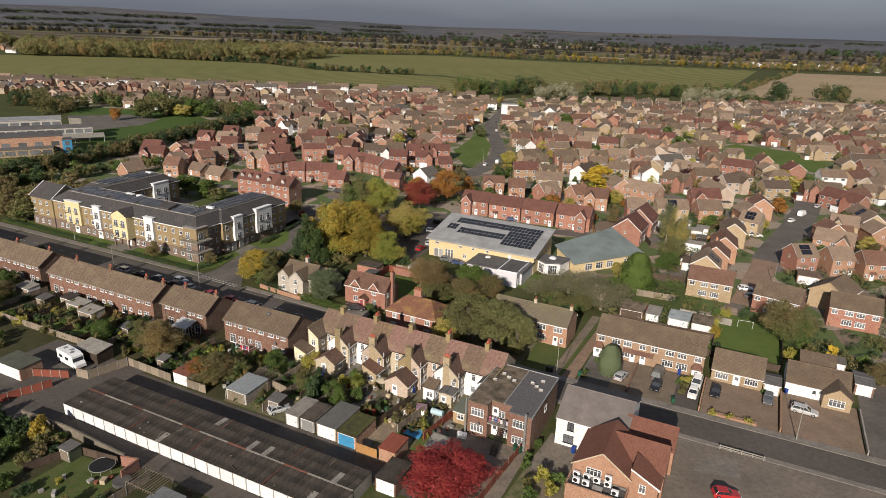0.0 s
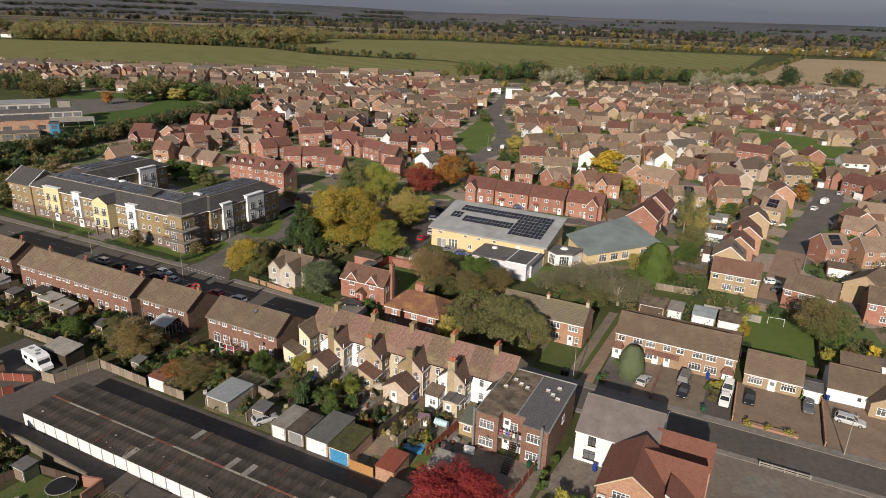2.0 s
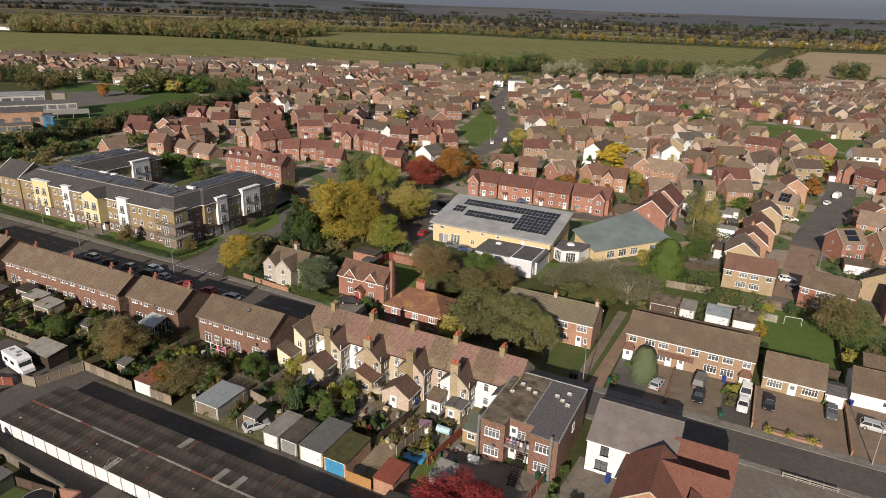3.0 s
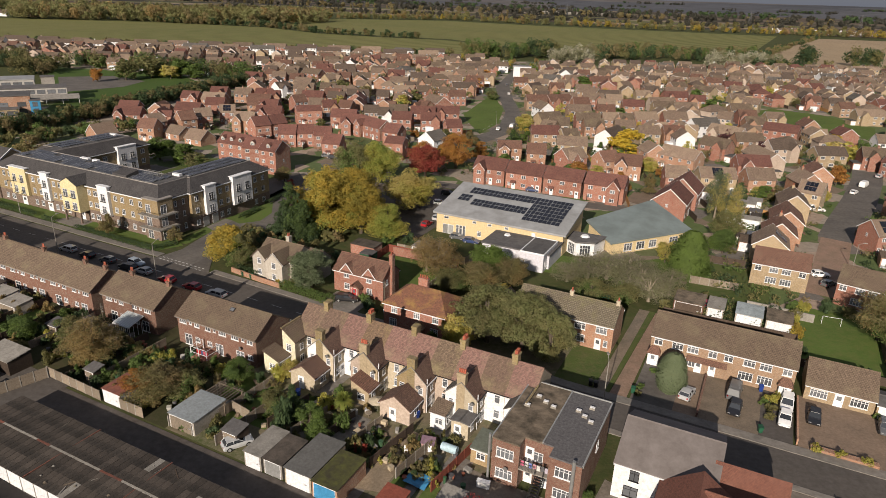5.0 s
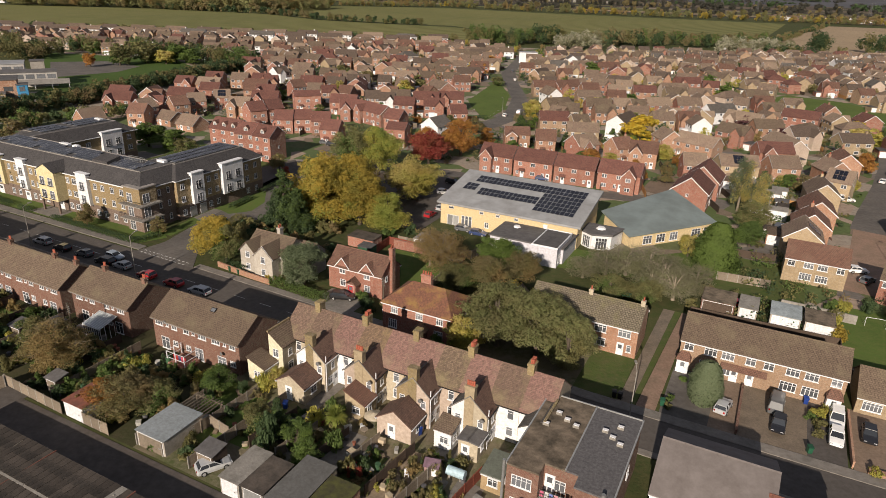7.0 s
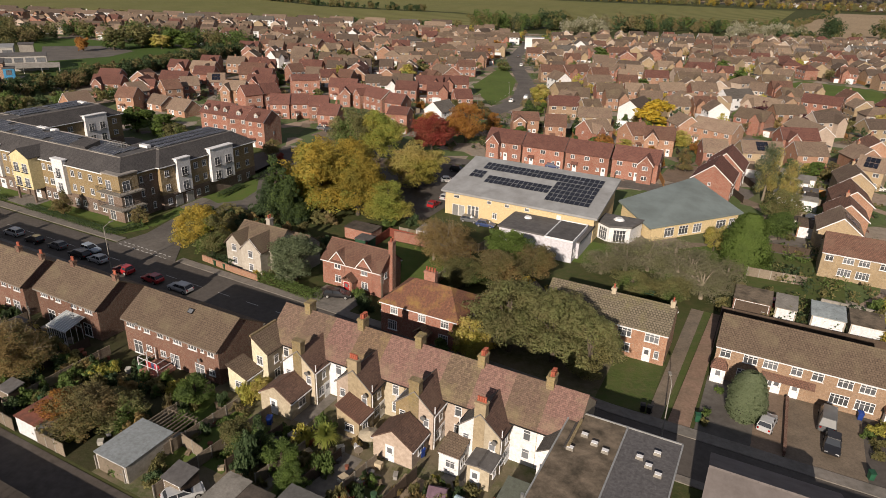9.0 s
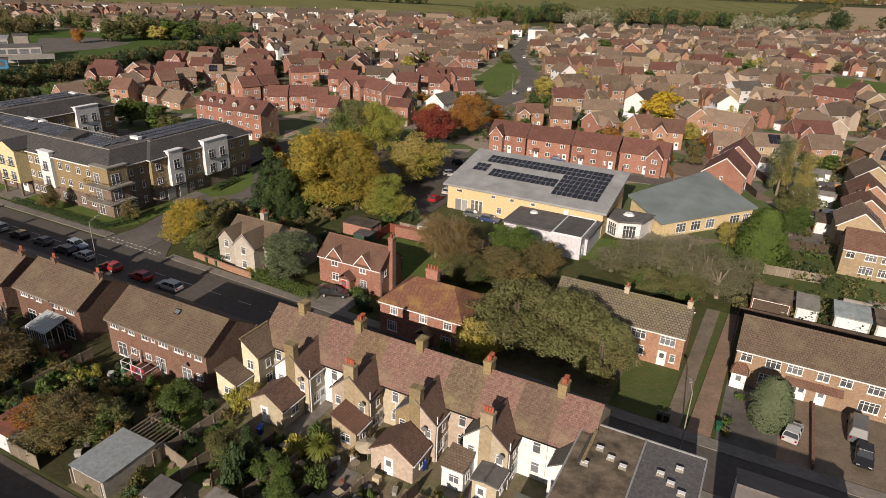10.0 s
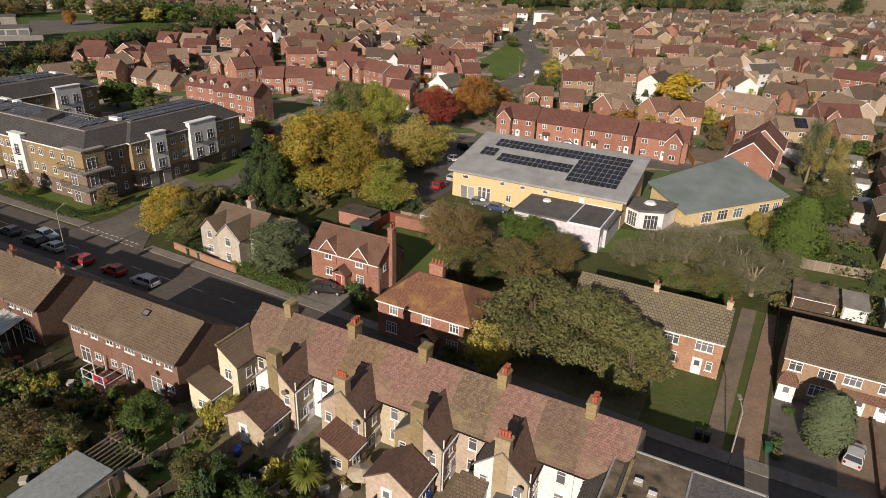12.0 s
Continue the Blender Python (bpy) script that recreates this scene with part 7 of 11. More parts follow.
home("o", -278.1, 372.8, 14, 0)
home("b", -212.8, 372.9, 11, 25)
home("o", -171.1, 376.6, 14, 40)
home("o", -242.9, 376.8, 11, 33)
home("b", -32.3, 380.8, 14, 61)
home("o", -318.8, 387.3, 14, -21)
home("w", -304.4, 388.5, 14, 80)
home("b", -59.4, 389.7, 14, 34)
home("b", -128.3, 390.6, 8.5, 19)
home("b", 57.2, 397.4, 14, 21)
home("b", -90.3, 399.4, 11, 23)
home("b", -136.2, 401.4, 14, 80)
home("o", -215.0, 402.1, 11, 24)
home("b", -102.6, 404.4, 14, -26)
home("o", -233.7, 404.7, 11, 29)
home("o", -201.8, 405.9, 11, 31)
home("o", -248.4, 406.5, 11, 29)
home("o", -279.2, 410.7, 14, 32)
home("o", -43.9, 412.4, 8.5, 16)
home("b", 38.7, 416.7, 14, 22)
home("o", -57.1, 420.4, 14, 28)
home("b", -16.2, 421.4, 8.5, -12)
home("w", -243.6, 432.4, 14, 66)
home("o", -203.8, 439.0, 8.5, 26)
home("o", -192.3, 440.8, 11, 14)
home("b", -92.9, 450.3, 8.5, 65)
home("r", 13.6, 455.5, 8.5, 15)
home("r", -5.5, 455.7, 8.5, -57)
home("r", 63.9, 456.9, 14, 25)
home("b", -45.5, 460.0, 14, -29)
home("o", -128.5, 461.7, 14, 37)
home("o", -281.3, 463.8, 14, 80)
home("o", -112.4, 466.1, 14, 39)
home("o", -63.4, 471.2, 11, 45)
home("r", -14.1, 472.4, 11, 20)
home("o", -252.3, 477.5, 11, 8)
home("b", -153.1, 480.4, 14, 48)
home("r", -20.1, 491.1, 14, 58)
home("w", -242.6, 492.4, 14, -55)
home("r", -32.4, 499.0, 11, 20)
home("r", 3.1, 510.9, 14, -41)
home("b", -164.4, 521.5, 14, 59)
home("b", -126.4, 525.5, 14, 67)
home("w", -233.4, 529.2, 14, 80)
home("r", 16.4, 530.2, 11, 45)
home("b", -69.5, 540.3, 14, -32)
home("b", -145.7, 553.2, 14, 50)
home("b", -161.2, 555.5, 14, 68)
home("r", 9.6, 556.0, 8.5, 6)
home("b", -86.6, 573.2, 11, 23)
home("b", -32.6, 590.1, 14, 19)
home("b", -76.4, 593.7, 11, 4)
home("b", -51.3, 594.9, 14, 48)
home("b", -18.4, 615.9, 14, 64)
home("b", -4.7, 661.0, 14, 57)
home("b", 24.2, 663.1, 11, 1)
home("b", 10.5, 664.4, 14, 48)
# the houses across the footpath and street to the east
b = brick_row(3.1, 167.6, 10.8, 2, "yellow brick pair with brown hipped tiles", BUFF_BRICK, TILE_RED, FRONT_A, REAR_E, eave=5.0, ridge=7.4, W=6.6)
b = brick_row(35.2, 165.8, 10.6, 2, "red brick pair with white windows, brown tiles", RED_BRICK, TILE_BROWN, FRONT_A, REAR_E, eave=5.0, ridge=7.5, W=7.0)
b = brick_row(19.2, 164.2, 10.4, 2, "pink brick pair with brown tiled roof", RED_BRICK, TILE_BROWN, FRONT_A, REAR_E, eave=5.0, ridge=7.5, W=7.0, turn=-12)
b = brick_row(32.0, 177.0, 10.0, 1, "buff brick gabled house with brown roof", BUFF_BRICK, TILE_BROWN, FRONT_A, (), eave=4.6, ridge=7.4, W=8.4, turn=66)
PLACED.extend(((3.1, 167.6, 11), (35.2, 165.8, 11), (19.2, 164.2, 10), (32, 177, 10)))
# big red gabled pair behind the fan-shaped hall
for u, v, r in ((-25.0, 205.0, 8.6), (-23.6, 217.4, 8.9)):
    b = body("estate_house", "red brick gabled house with maroon roof, white bargeboards", "house", grid(u, v, 0, 88), 11.4, 9.0, 5.0, r, RED_BRICK, TILE_MAROON, group="estate houses")
    barge_boards(b, 11.4, 9.0, 5.0, r)
    for x in (-3.6, 0.2, 3.8):
        small_window(b, x, -4.5, 3.4, 0, 1.3)
        small_window(b, x, -4.5, 0.9, 0, 1.3)
    small_window(b, -5.7, 0.4, 3.5, -90, 0.7, 0.9)
    door(b, 1.9, -4.5, 0.02, 0)
    PLACED.append((u, v, 12))
home("w", -117, 236, 8.5, 80, var=0)


def inside(p, poly):
    x, y = p
    c = False
    for (x1, y1), (x2, y2) in zip(poly, poly[1:] + poly[:1]):
        if (y1 > y) != (y2 > y) and x < (x2 - x1) * (y - y1) / (y2 - y1) + x1:
            c = not c
    return c


def near_line(p, line, d):
    p = Vector(p)
    for a, b in zip(line, line[1:]):
        a, b = Vector(a), Vector(b)
        t = max(0, min(1, (p - a).dot(b - a) / (b - a).length_squared))
        if (p - a.lerp(b, t)).length < d:
            return True
    return False


LANES = ([(-106, 262), (-110, 290), (-121, 331), (-146, 383), (-168, 430), (-183, 480), (-202, 559), (-215, 610)], [(12, 165), (14, 185), (17, 215), (24.7, 253), (29, 283), (30, 298)])
GREENS = ([(-150, 310), (-165, 389), (-150, 400), (-128, 345), (-112, 280), (-124, 280), (-140, 300)], [(-22, 424), (-8, 452), (22, 442), (48, 410), (46, 350), (24, 352), (0, 372)],
          [(-170, 480), (-190, 480), (-190, 505), (-165, 505)])


def fill(poly, du, dv, base, mix, seed):
    rnd = random.Random(seed)
    us, vs = [p[0] for p in poly], [p[1] for p in poly]
    cb, sb = math.cos(radians(base)), math.sin(radians(base))
    cu, cv = sum(us) / len(us), sum(vs) / len(vs)
    for j in range(-40, 41):
        for i in range(-60, 61):
            a, b = i * du + (j % 2) * du * 0.4, j * dv
            u = cu + a * cb - b * sb + rnd.uniform(-1.5, 1.5)
            v = cv + a * sb + b * cb + rnd.uniform(-1.5, 1.5)
            pick, skip, big = rnd.choice(mix), rnd.random(), rnd.random()
            if not inside((u, v), poly) or skip < 0.12:
                continue
            if any(near_line((u, v), l, 10) for l in LANES) or any(inside((u, v), g) for g in GREENS):
                continue
            if any((u - p) ** 2 + (v - q) ** 2 < (5.5 + r * 0.5) ** 2 for p, q, r in PLACED):
                continue
            patch = noise.noise((u * 0.016, v * 0.016, seed))
            turn = base + (0 if patch < 0.18 else 90) + rnd.uniform(-5, 5)
            home(pick, round(u, 1), round(v, 1), 11 if big > 0.65 and patch < 0.18 else 8.5, turn, 7.6 if pick == "b" else 7.9)


fill([(-640, 360), (-600, 325), (-457, 325), (-364, 352), (-305, 338), (-268, 300), (-245, 285), (-165, 330), (-180, 440), (-215, 560), (-250, 576), (-362, 496), (-520, 430)], 13.2, 20, 26, "oobboobowqob", 3)
fill([(-128, 350), (-100, 285), (-60, 230), (-20, 225), (50, 235), (70, 300), (200, 330), (330, 420), (300, 600), (120, 780), (-20, 690), (-165, 606), (-185, 560), (-160, 430)], 13.6, 20.5, 24, "bbobobpbrowb", 5)
fill([(45, 160), (60, 150), (300, 200), (330, 420), (200, 330), (70, 300), (52, 280)], 13.6, 19.5, 16, "ooboqp", 7)
fill([(-265, 210), (-240, 205), (-190, 230), (-130, 250), (-130, 290), (-170, 325), (-240, 285), (-262, 290)], 12.0, 17, 24, "rrro", 9)

for i in range(15):       # long rows with pale fronts along the field edge
    a = Vector((-672, 392)).lerp(Vector((-300, 586)), i / 14)
    for k in range(2):
        c = a + Vector((6, -24)) * k
        far_home("w" if (i + k) % 3 else "o", round(c.x, 1), round(c.y, 1), 21 if i % 2 else 18, 27.5, 8.0, 0)
far = part("estate_houses_far", FAR, [*FAR_WALLS, *FAR_ROOFS, WHITE, GLASS, FELT])
tagged(far, "hundreds of distant brick estate houses with tiled roofs", "houses", "", "stuff")

# ---- trees, bushes and hedges ----
LEAF = {
    "green": foliage("green_leaves", (0.06, 0.095, 0.025), (0.08, 0.11, 0.034), (0.05, 0.075, 0.024)),
    "dark": foliage("dark_green_leaves", (0.036, 0.058, 0.026), (0.048, 0.07, 0.03), (0.03, 0.047, 0.023)),
    "olive": foliage("olive_leaves", (0.10, 0.098, 0.04), (0.125, 0.108, 0.046), (0.075, 0.078, 0.034)),
    "oak": foliage("oak_leaves", (0.13, 0.138, 0.058), (0.11, 0.122, 0.05), (0.128, 0.116, 0.056)),
    "yellow": foliage("yellow_leaves", (0.34, 0.25, 0.03), (0.27, 0.22, 0.035), (0.38, 0.27, 0.035)),
    "gold": foliage("golden_autumn_leaves", (0.255, 0.182, 0.034), (0.205, 0.16, 0.034), (0.165, 0.145, 0.034)),
    "orange": foliage("orange_autumn_leaves", (0.27, 0.135, 0.03), (0.19, 0.11, 0.035), (0.17, 0.075, 0.028)),
    "red": foliage("crimson_leaves", (0.235, 0.034, 0.036), (0.17, 0.027, 0.03), (0.26, 0.055, 0.048)),
    "rust": foliage("rust_red_leaves", (0.235, 0.05, 0.038), (0.18, 0.04, 0.034), (0.19, 0.075, 0.042)),
    "brown": foliage("brown_autumn_leaves", (0.12, 0.105, 0.052), (0.10, 0.095, 0.046), (0.13, 0.092, 0.046)),
    "lime": foliage("yellow_green_leaves", (0.225, 0.21, 0.05), (0.175, 0.18, 0.044), (0.245, 0.20, 0.05)),
    "grey": foliage("greyish_bare_twigs", (0.155, 0.145, 0.095), (0.12, 0.118, 0.072), (0.12, 0.125, 0.062)),
    "plum": foliage("dark_purple_leaves", (0.06, 0.026, 0.028), (0.048, 0.022, 0.025), (0.075, 0.034, 0.033)),
    "pale": foliage("pale_silvery_twigs", (0.27, 0.255, 0.20), (0.22, 0.21, 0.16), (0.19, 0.19, 0.12)),
    "sage": foliage("sage_green_needles", (0.105, 0.125, 0.072), (0.088, 0.11, 0.064), (0.08, 0.10, 0.054)),
    "fresh": foliage("fresh_green_leaves", (0.075, 0.115, 0.026), (0.09, 0.125, 0.032), (0.065, 0.095, 0.024)),
    "khaki": foliage("khaki_autumn_leaves", (0.28, 0.25, 0.085), (0.24, 0.22, 0.07), (0.27, 0.205, 0.08)),
    "lush": foliage("yellow_green_needles", (0.16, 0.185, 0.042), (0.135, 0.16, 0.038), (0.185, 0.185, 0.046)),
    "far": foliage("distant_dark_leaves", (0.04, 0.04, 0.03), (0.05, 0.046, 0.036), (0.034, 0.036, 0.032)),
    "tan": foliage("tawny_autumn_leaves", (0.17, 0.13, 0.055), (0.14, 0.11, 0.05), (0.15, 0.10, 0.045)),
}


def leaf_cloud(points, normals, size, rnd, tilt=0.8, aspect=0.62):
    """Vertices of one small leaf spray (a triangle) for each point, turned mostly outwards, and their shading normals."""
    n = len(points)
    nr = normals + rnd.normal(0, tilt, (n, 3))
    nr /= np.linalg.norm(nr, axis=1)[:, None] + 1e-9
    nr *= np.where((nr * normals).sum(1) < 0, -1.0, 1.0)[:, None]
    a = np.cross(nr, rnd.normal(0, 1, (n, 3)))
    a /= np.linalg.norm(a, axis=1)[:, None] + 1e-9
    b = np.cross(nr, a)
    s = size * rnd.uniform(0.6, 1.35, (n, 1))
    a, b = a * s, b * s * aspect
    sh = normals * 0.95 + nr * 0.95 + np.array([0, 0, 0.2])
    sh /= np.linalg.norm(sh, axis=1)[:, None] + 1e-9
    return np.concatenate([np.stack([points - a, points + a * 0.7 - b, points + a * 0.7 + b], 1).reshape(-1, 3), np.repeat(sh, 3, 0)], 1)


def leaf_mesh(name, verts, mats, mi=None):
    n = len(verts) // 3
    me = bpy.data.meshes.new(name)
    me.vertices.add(n * 3)
    me.vertices.foreach_set("co", np.ascontiguousarray(verts[:, :3], np.float32).ravel())
    me.loops.add(n * 3)
    me.loops.foreach_set("vertex_index", np.arange(n * 3, dtype=np.int32))
    me.polygons.add(n)
    me.polygons.foreach_set("loop_start", np.arange(0, n * 3, 3, dtype=np.int32))
    me.polygons.foreach_set("loop_total", np.full(n, 3, dtype=np.int32))
    for m in mats:
        me.materials.append(m)
    if mi is not None:
        me.polygons.foreach_set("material_index", np.asarray(mi, np.int32))
    me.update(calc_edges=True)
    at = me.attributes.new("custom_normal", "FLOAT_VECTOR", "POINT")
    at.data.foreach_set("vector", np.ascontiguousarray(verts[:, 3:], np.float32).ravel())
    return me


def lobes(rnd, n, h0, h1, r, shape):
    """Centres and radii of the rounded masses of a crown between heights h0 and h1."""
    out = []
    for i in range(n):
        f = rnd.uniform(0, 1)
        z = h0 + (h1 - h0) * (0.03 + 0.9 * f if shape == "cone" else 0.12 + 0.76 * f)
        if shape == "cone":
            w = r * (1 - 0.85 * f)
        elif shape == "column":
            w = r * (0.9 - 0.45 * abs(2 * f - 0.8))
        else:
            w = r * math.sqrt(max(0.05, 1 - (2 * f - 0.85) ** 2 * 0.75))
        a = rnd.uniform(0, math.tau)
        d = w * rnd.uniform(0.35, 0.72)
        q = max((0.14 if shape == "cone" else 0.28) * r, w * rnd.uniform(0.32, 0.52))
        out.append((np.array([d * math.cos(a), d * math.sin(a), z]), q))
    return out


def crown_points(rnd, lb, count, squash=0.8):
    w = np.array([q ** 2 for _, q in lb])
    pick = rnd.choice(len(lb), count, p=w / w.sum())
    d = rnd.normal(0, 1, (count, 3))
    d /= np.linalg.norm(d, axis=1)[:, None]
    cs, rs = np.array([c for c, _ in lb])[pick], np.array([q for _, q in lb])[pick]
    rad = rs * rnd.uniform(0.5, 1.1, count) ** 0.5
    d2 = d * np.array([1, 1, squash])
    return cs + d2 * rad[:, None], d


def twigs(rnd, lb, k):
    """Splits each rounded mass into smaller clumps near its surface."""
    out = []
    for c, q in lb:
        for _ in range(k):
            d = rnd.normal(0, 1, 3)
            d /= np.linalg.norm(d)
            out.append((c + d * q * rnd.uniform(0.6, 1.12) * np.array([1, 1, 0.8]), q * rnd.uniform(0.28, 0.5)))
        out.append((c, q * 0.85))
    return out


LEVELS = {"big": (2.3, 0.125), "mid": (1.0, 0.175), "far": (0.32, 0.34), "tiny": (0.12, 0.54)}


def tree_meshes(kind, var, leaf, count, shape, level, hh=10.0, rr=4.0, bare=False):
    def build():
        rnd = np.random.RandomState(1000 + 17 * var + sum(map(ord, kind)))
        h0 = hh * (0.06 if shape in ("cone", "egg") else 0.04 if level in ("far", "tiny") else 0.14)
        lb = lobes(rnd, 44 if shape == "cone" else 30 if level == "big" else 20, h0, hh, rr, shape)
        tr = Shell()
        tr.tube((0, 0, -0.2), (0.1, 0, hh * 0.3), rr * 0.075, rr * 0.055, 8, cap=False)
        tr.tube((0.1, 0, hh * 0.3), (0, 0.1, hh * 0.75), rr * 0.055, rr * 0.018, 6)
        for c, q in lb[:12]:
            st = Vector((0.08, 0.03, hh * rnd.uniform(0.25, 0.5)))
            mid = st.lerp(Vector(c), 0.5) + Vector((0, 0, 0.4))
            tr.tube(st, mid, rr * 0.032, rr * 0.02, 5, cap=False)
            tr.tube(mid, Vector(c), rr * 0.02, rr * 0.008, 5)
            if bare:
                for _ in range(14):
                    e = Vector(c) + Vector(rnd.normal(0, q * 0.75, 3)) + Vector((0, 0, q * 0.3))
                    tr.tube(Vector(c).lerp(mid, rnd.uniform(0, 0.7)), e, rr * 0.006, rr * 0.002, 3, cap=False)
        part_of, size = LEVELS[level]
        p, d = crown_points(rnd, twigs(rnd, lb, 10 if level == "big" else 7), int(count * part_of))
        keep = p[:, 2] > h0 * 0.7
        p, d = p[keep], d[keep]
        v = leaf_cloud(p, d, size * (2.3 if bare else 1.0), rnd, 0.95, 0.1 if bare else 0.55)
        tones = leaf if isinstance(leaf, tuple) else (leaf,)
        sway = np.sin(p[:, 0] * 0.9 + var * 2) + np.sin(p[:, 1] * 1.1 + var) - (p[:, 2] - hh * 0.5) * 0.35 + rnd.normal(0, 0.7, len(p))
        mi = np.clip(((sway + 2.0) / 4.0 * len(tones)).astype(int), 0, len(tones) - 1)
        bark = BARK if not bare else surface("pale_bark", (0.26, 0.22, 0.17), (0.17, 0.15, 0.11), fine=6) if "pale_bark" not in bpy.data.materials else bpy.data.materials["pale_bark"]
        return tr.mesh("trunk", bark), leaf_mesh("crown", v, [LEAF[q] for q in tones], mi)
    return cached(("tree", kind, var, level), build)


SPECIES = {  # leaf, number of leaves, shape, bare, words, category
    "maple": (("gold", "gold", "gold", "lush"), 15000, "egg", False, "large broadleaf tree in golden autumn leaf", "tree"),
    "lime": (("khaki", "lime"), 12000, "egg", False, "broadleaf tree with yellow-green autumn leaves", "tree"),
    "yellow": ("yellow", 12000, "round", False, "bright yellow autumn tree among houses", "tree"),
    "orange": ("orange", 11000, "round", False, "orange autumn broadleaf tree", "tree"),
    "red": ("rust", 11000, "round", False, "rust-red autumn tree beside houses", "tree"),
    "acer": ("red", 12000, "round", False, "spreading crimson-leaved ornamental tree", "tree"),
    "green": (("green", "fresh"), 12000, "round", False, "green broadleaf garden tree", "tree"),
    "olive": (("olive", "oak", "green"), 11000, "round", False, "dull olive-green broadleaf tree", "tree"),
    "brown": (("brown", "olive", "tan"), 10000, "round", False, "brownish autumn garden tree", "tree"),
    "oak": (("oak", "oak", "olive"), 15000, "round", False, "large olive-brown broadleaf tree in leaf", "tree"),
    "plum": ("plum", 11000, "round", False, "small dark purple-leaved tree", "tree"),
    "birch": ("tan", 4500, "round", True, "half-bare birch with pale branches", "tree"),
    "scrub": ("grey", 3000, "round", True, "half-bare greyish willow scrub tree", "tree"),
    "conifer": (("dark", "green", "dark"), 15000, "cone", False, "dense dark green conifer", "conifer"),
    "fresh": ("fresh", 12000, "egg", False, "dense bright green garden tree", "tree"),
    "willow": ("sage", 11000, "round", False, "grey-green tree beside pale cottage", "tree"),
    "bright": (("lush", "lime"), 12000, "egg", False, "bright yellow-green broadleaf tree", "tree"),
    "poplar": (("sage", "khaki"), 7000, "column", True, "tall thin yellowish poplar", "tree"),
}


def tree(kind, u, v, h, r, var=None, label=""):
    leaf, count, shape, bare, words, cat = SPECIES[kind]
    if var is None:
        var = int(abs(u * 3 + v)) % 3
    level = "tiny" if v > 300 else "far" if v > 222 or u < -165 else "big" if r > 3.1 or bare else "mid"
    t, c = tree_meshes(kind, var, leaf, count, shape, level, bare=bare)
    ob = thing("tree", label or words, cat, grid(u, v, 0, (u * 37 + v * 11) % 360) @ Matrix.Diagonal((r / 3.6, r / 3.6, h / 9.7, 1)))
    put("trunk", t, ob)
    put("crown", c, ob)
    return ob


def cypress(u, v, h, r, leaf, label, n=9000, size=0.13, rough=1.0):
    """Dense egg-shaped conifer, leafy to the ground."""
    rnd = np.random.RandomState(404)
    z = rnd.uniform(0.02, 1, n)
    w = np.sqrt(np.clip(1 - ((z - 0.36) / 0.66) ** 2, 0.02, 1)) * rnd.uniform(0.72, 1.03, n)
    a = rnd.uniform(0, math.tau, n)
    lump = 1 + rough * (0.06 * np.sin(a * 3 + z * 7) + 0.04 * np.sin(a * 7 - z * 15) + rnd.normal(0, 0.035, n)) - (rough - 1) * 0.22 * z
    p = np.stack([np.cos(a) * w * r * lump, np.sin(a) * w * r * lump, z * h], 1)
    d = np.stack([np.cos(a), np.sin(a), (z - 0.3) * 1.6], 1)
    d /= np.linalg.norm(d, axis=1)[:, None]
    ob = thing("tree", label, "conifer", grid(u, v))
    t = Shell()
    t.tube((0, 0, -0.2), (0, 0, h * 0.7), 0.18, 0.06, 8)
    part("trunk", t, BARK, ob)
    put("crown", leaf_mesh("crown", leaf_cloud(p, d, size, rnd), (LEAF[leaf],)), ob)


def bush(u, v, h, r, leaf="green", label=""):
    def build(var):
        rnd = np.random.RandomState(var + 70)
        lb = lobes(rnd, 9, 0.0, 1.0, 1.0, "round")
        p, d = crown_points(rnd, twigs(rnd, lb, 5), 900, 0.75)
        p[:, 2] = np.abs(p[:, 2])
        return leaf_mesh("foliage", leaf_cloud(p, d, 0.105, rnd), (LEAF[leaf],))
    var = int(abs(u * 5 + v * 3)) % 3
    me = cached(("bush", leaf, var), lambda: build(var))
    names = {"green": "rounded green leafy garden shrub", "dark": "dark green evergreen garden shrub", "olive": "straggly olive-green garden shrub", "gold": "golden autumn garden shrub", "red": "low crimson garden shrub",
             "brown": "brown autumn garden shrub", "lime": "low yellow-green garden shrub", "orange": "orange autumn garden shrub", "yellow": "bright yellow garden shrub", "grey": "half-bare greyish twiggy shrub",
             "rust": "low rust-red garden shrub", "plum": "dark purple garden shrub", "tan": "tawny half-bare garden shrub"}
    ob = new("shrub", me)
    ob.matrix_basis = grid(u, v, 0, (u * 53 + v * 7) % 360) @ Matrix.Diagonal((r, r, h, 1))
    return tagged(ob, label or names[leaf], "shrub")


LOW = []


def low_shrub(u, v, h, r, leaf):
    """Notes one shrub of the undergrowth that is joined at the end."""
    LOW.append((u, v, h, r, leaf))


def undergrowth():
    rnd = np.random.RandomState(808)
    names = sorted({q[4] for q in LOW})
    V, MI = [], []
    for u, v, h, r, leaf in LOW:
        p, d = crown_points(rnd, twigs(rnd, lobes(rnd, 9, 0.0, 1.0, 1.0, "round"), 4), 700, 0.75)
        p[:, 2] = np.abs(p[:, 2])
        x, y = xy(u, v)
        V.append(leaf_cloud(p * np.array([r, r, h]) + np.array([x, y, 0]), d, 0.12 * (r + h) / 2, rnd))
        MI += [names.index(leaf)] * 700
    me = leaf_mesh("undergrowth", np.concatenate(V), [LEAF[q] for q in names], MI)
    tagged(new("undergrowth", me), "overgrown shrubs and brambles in gardens and verges", "shrubs", "", "stuff")


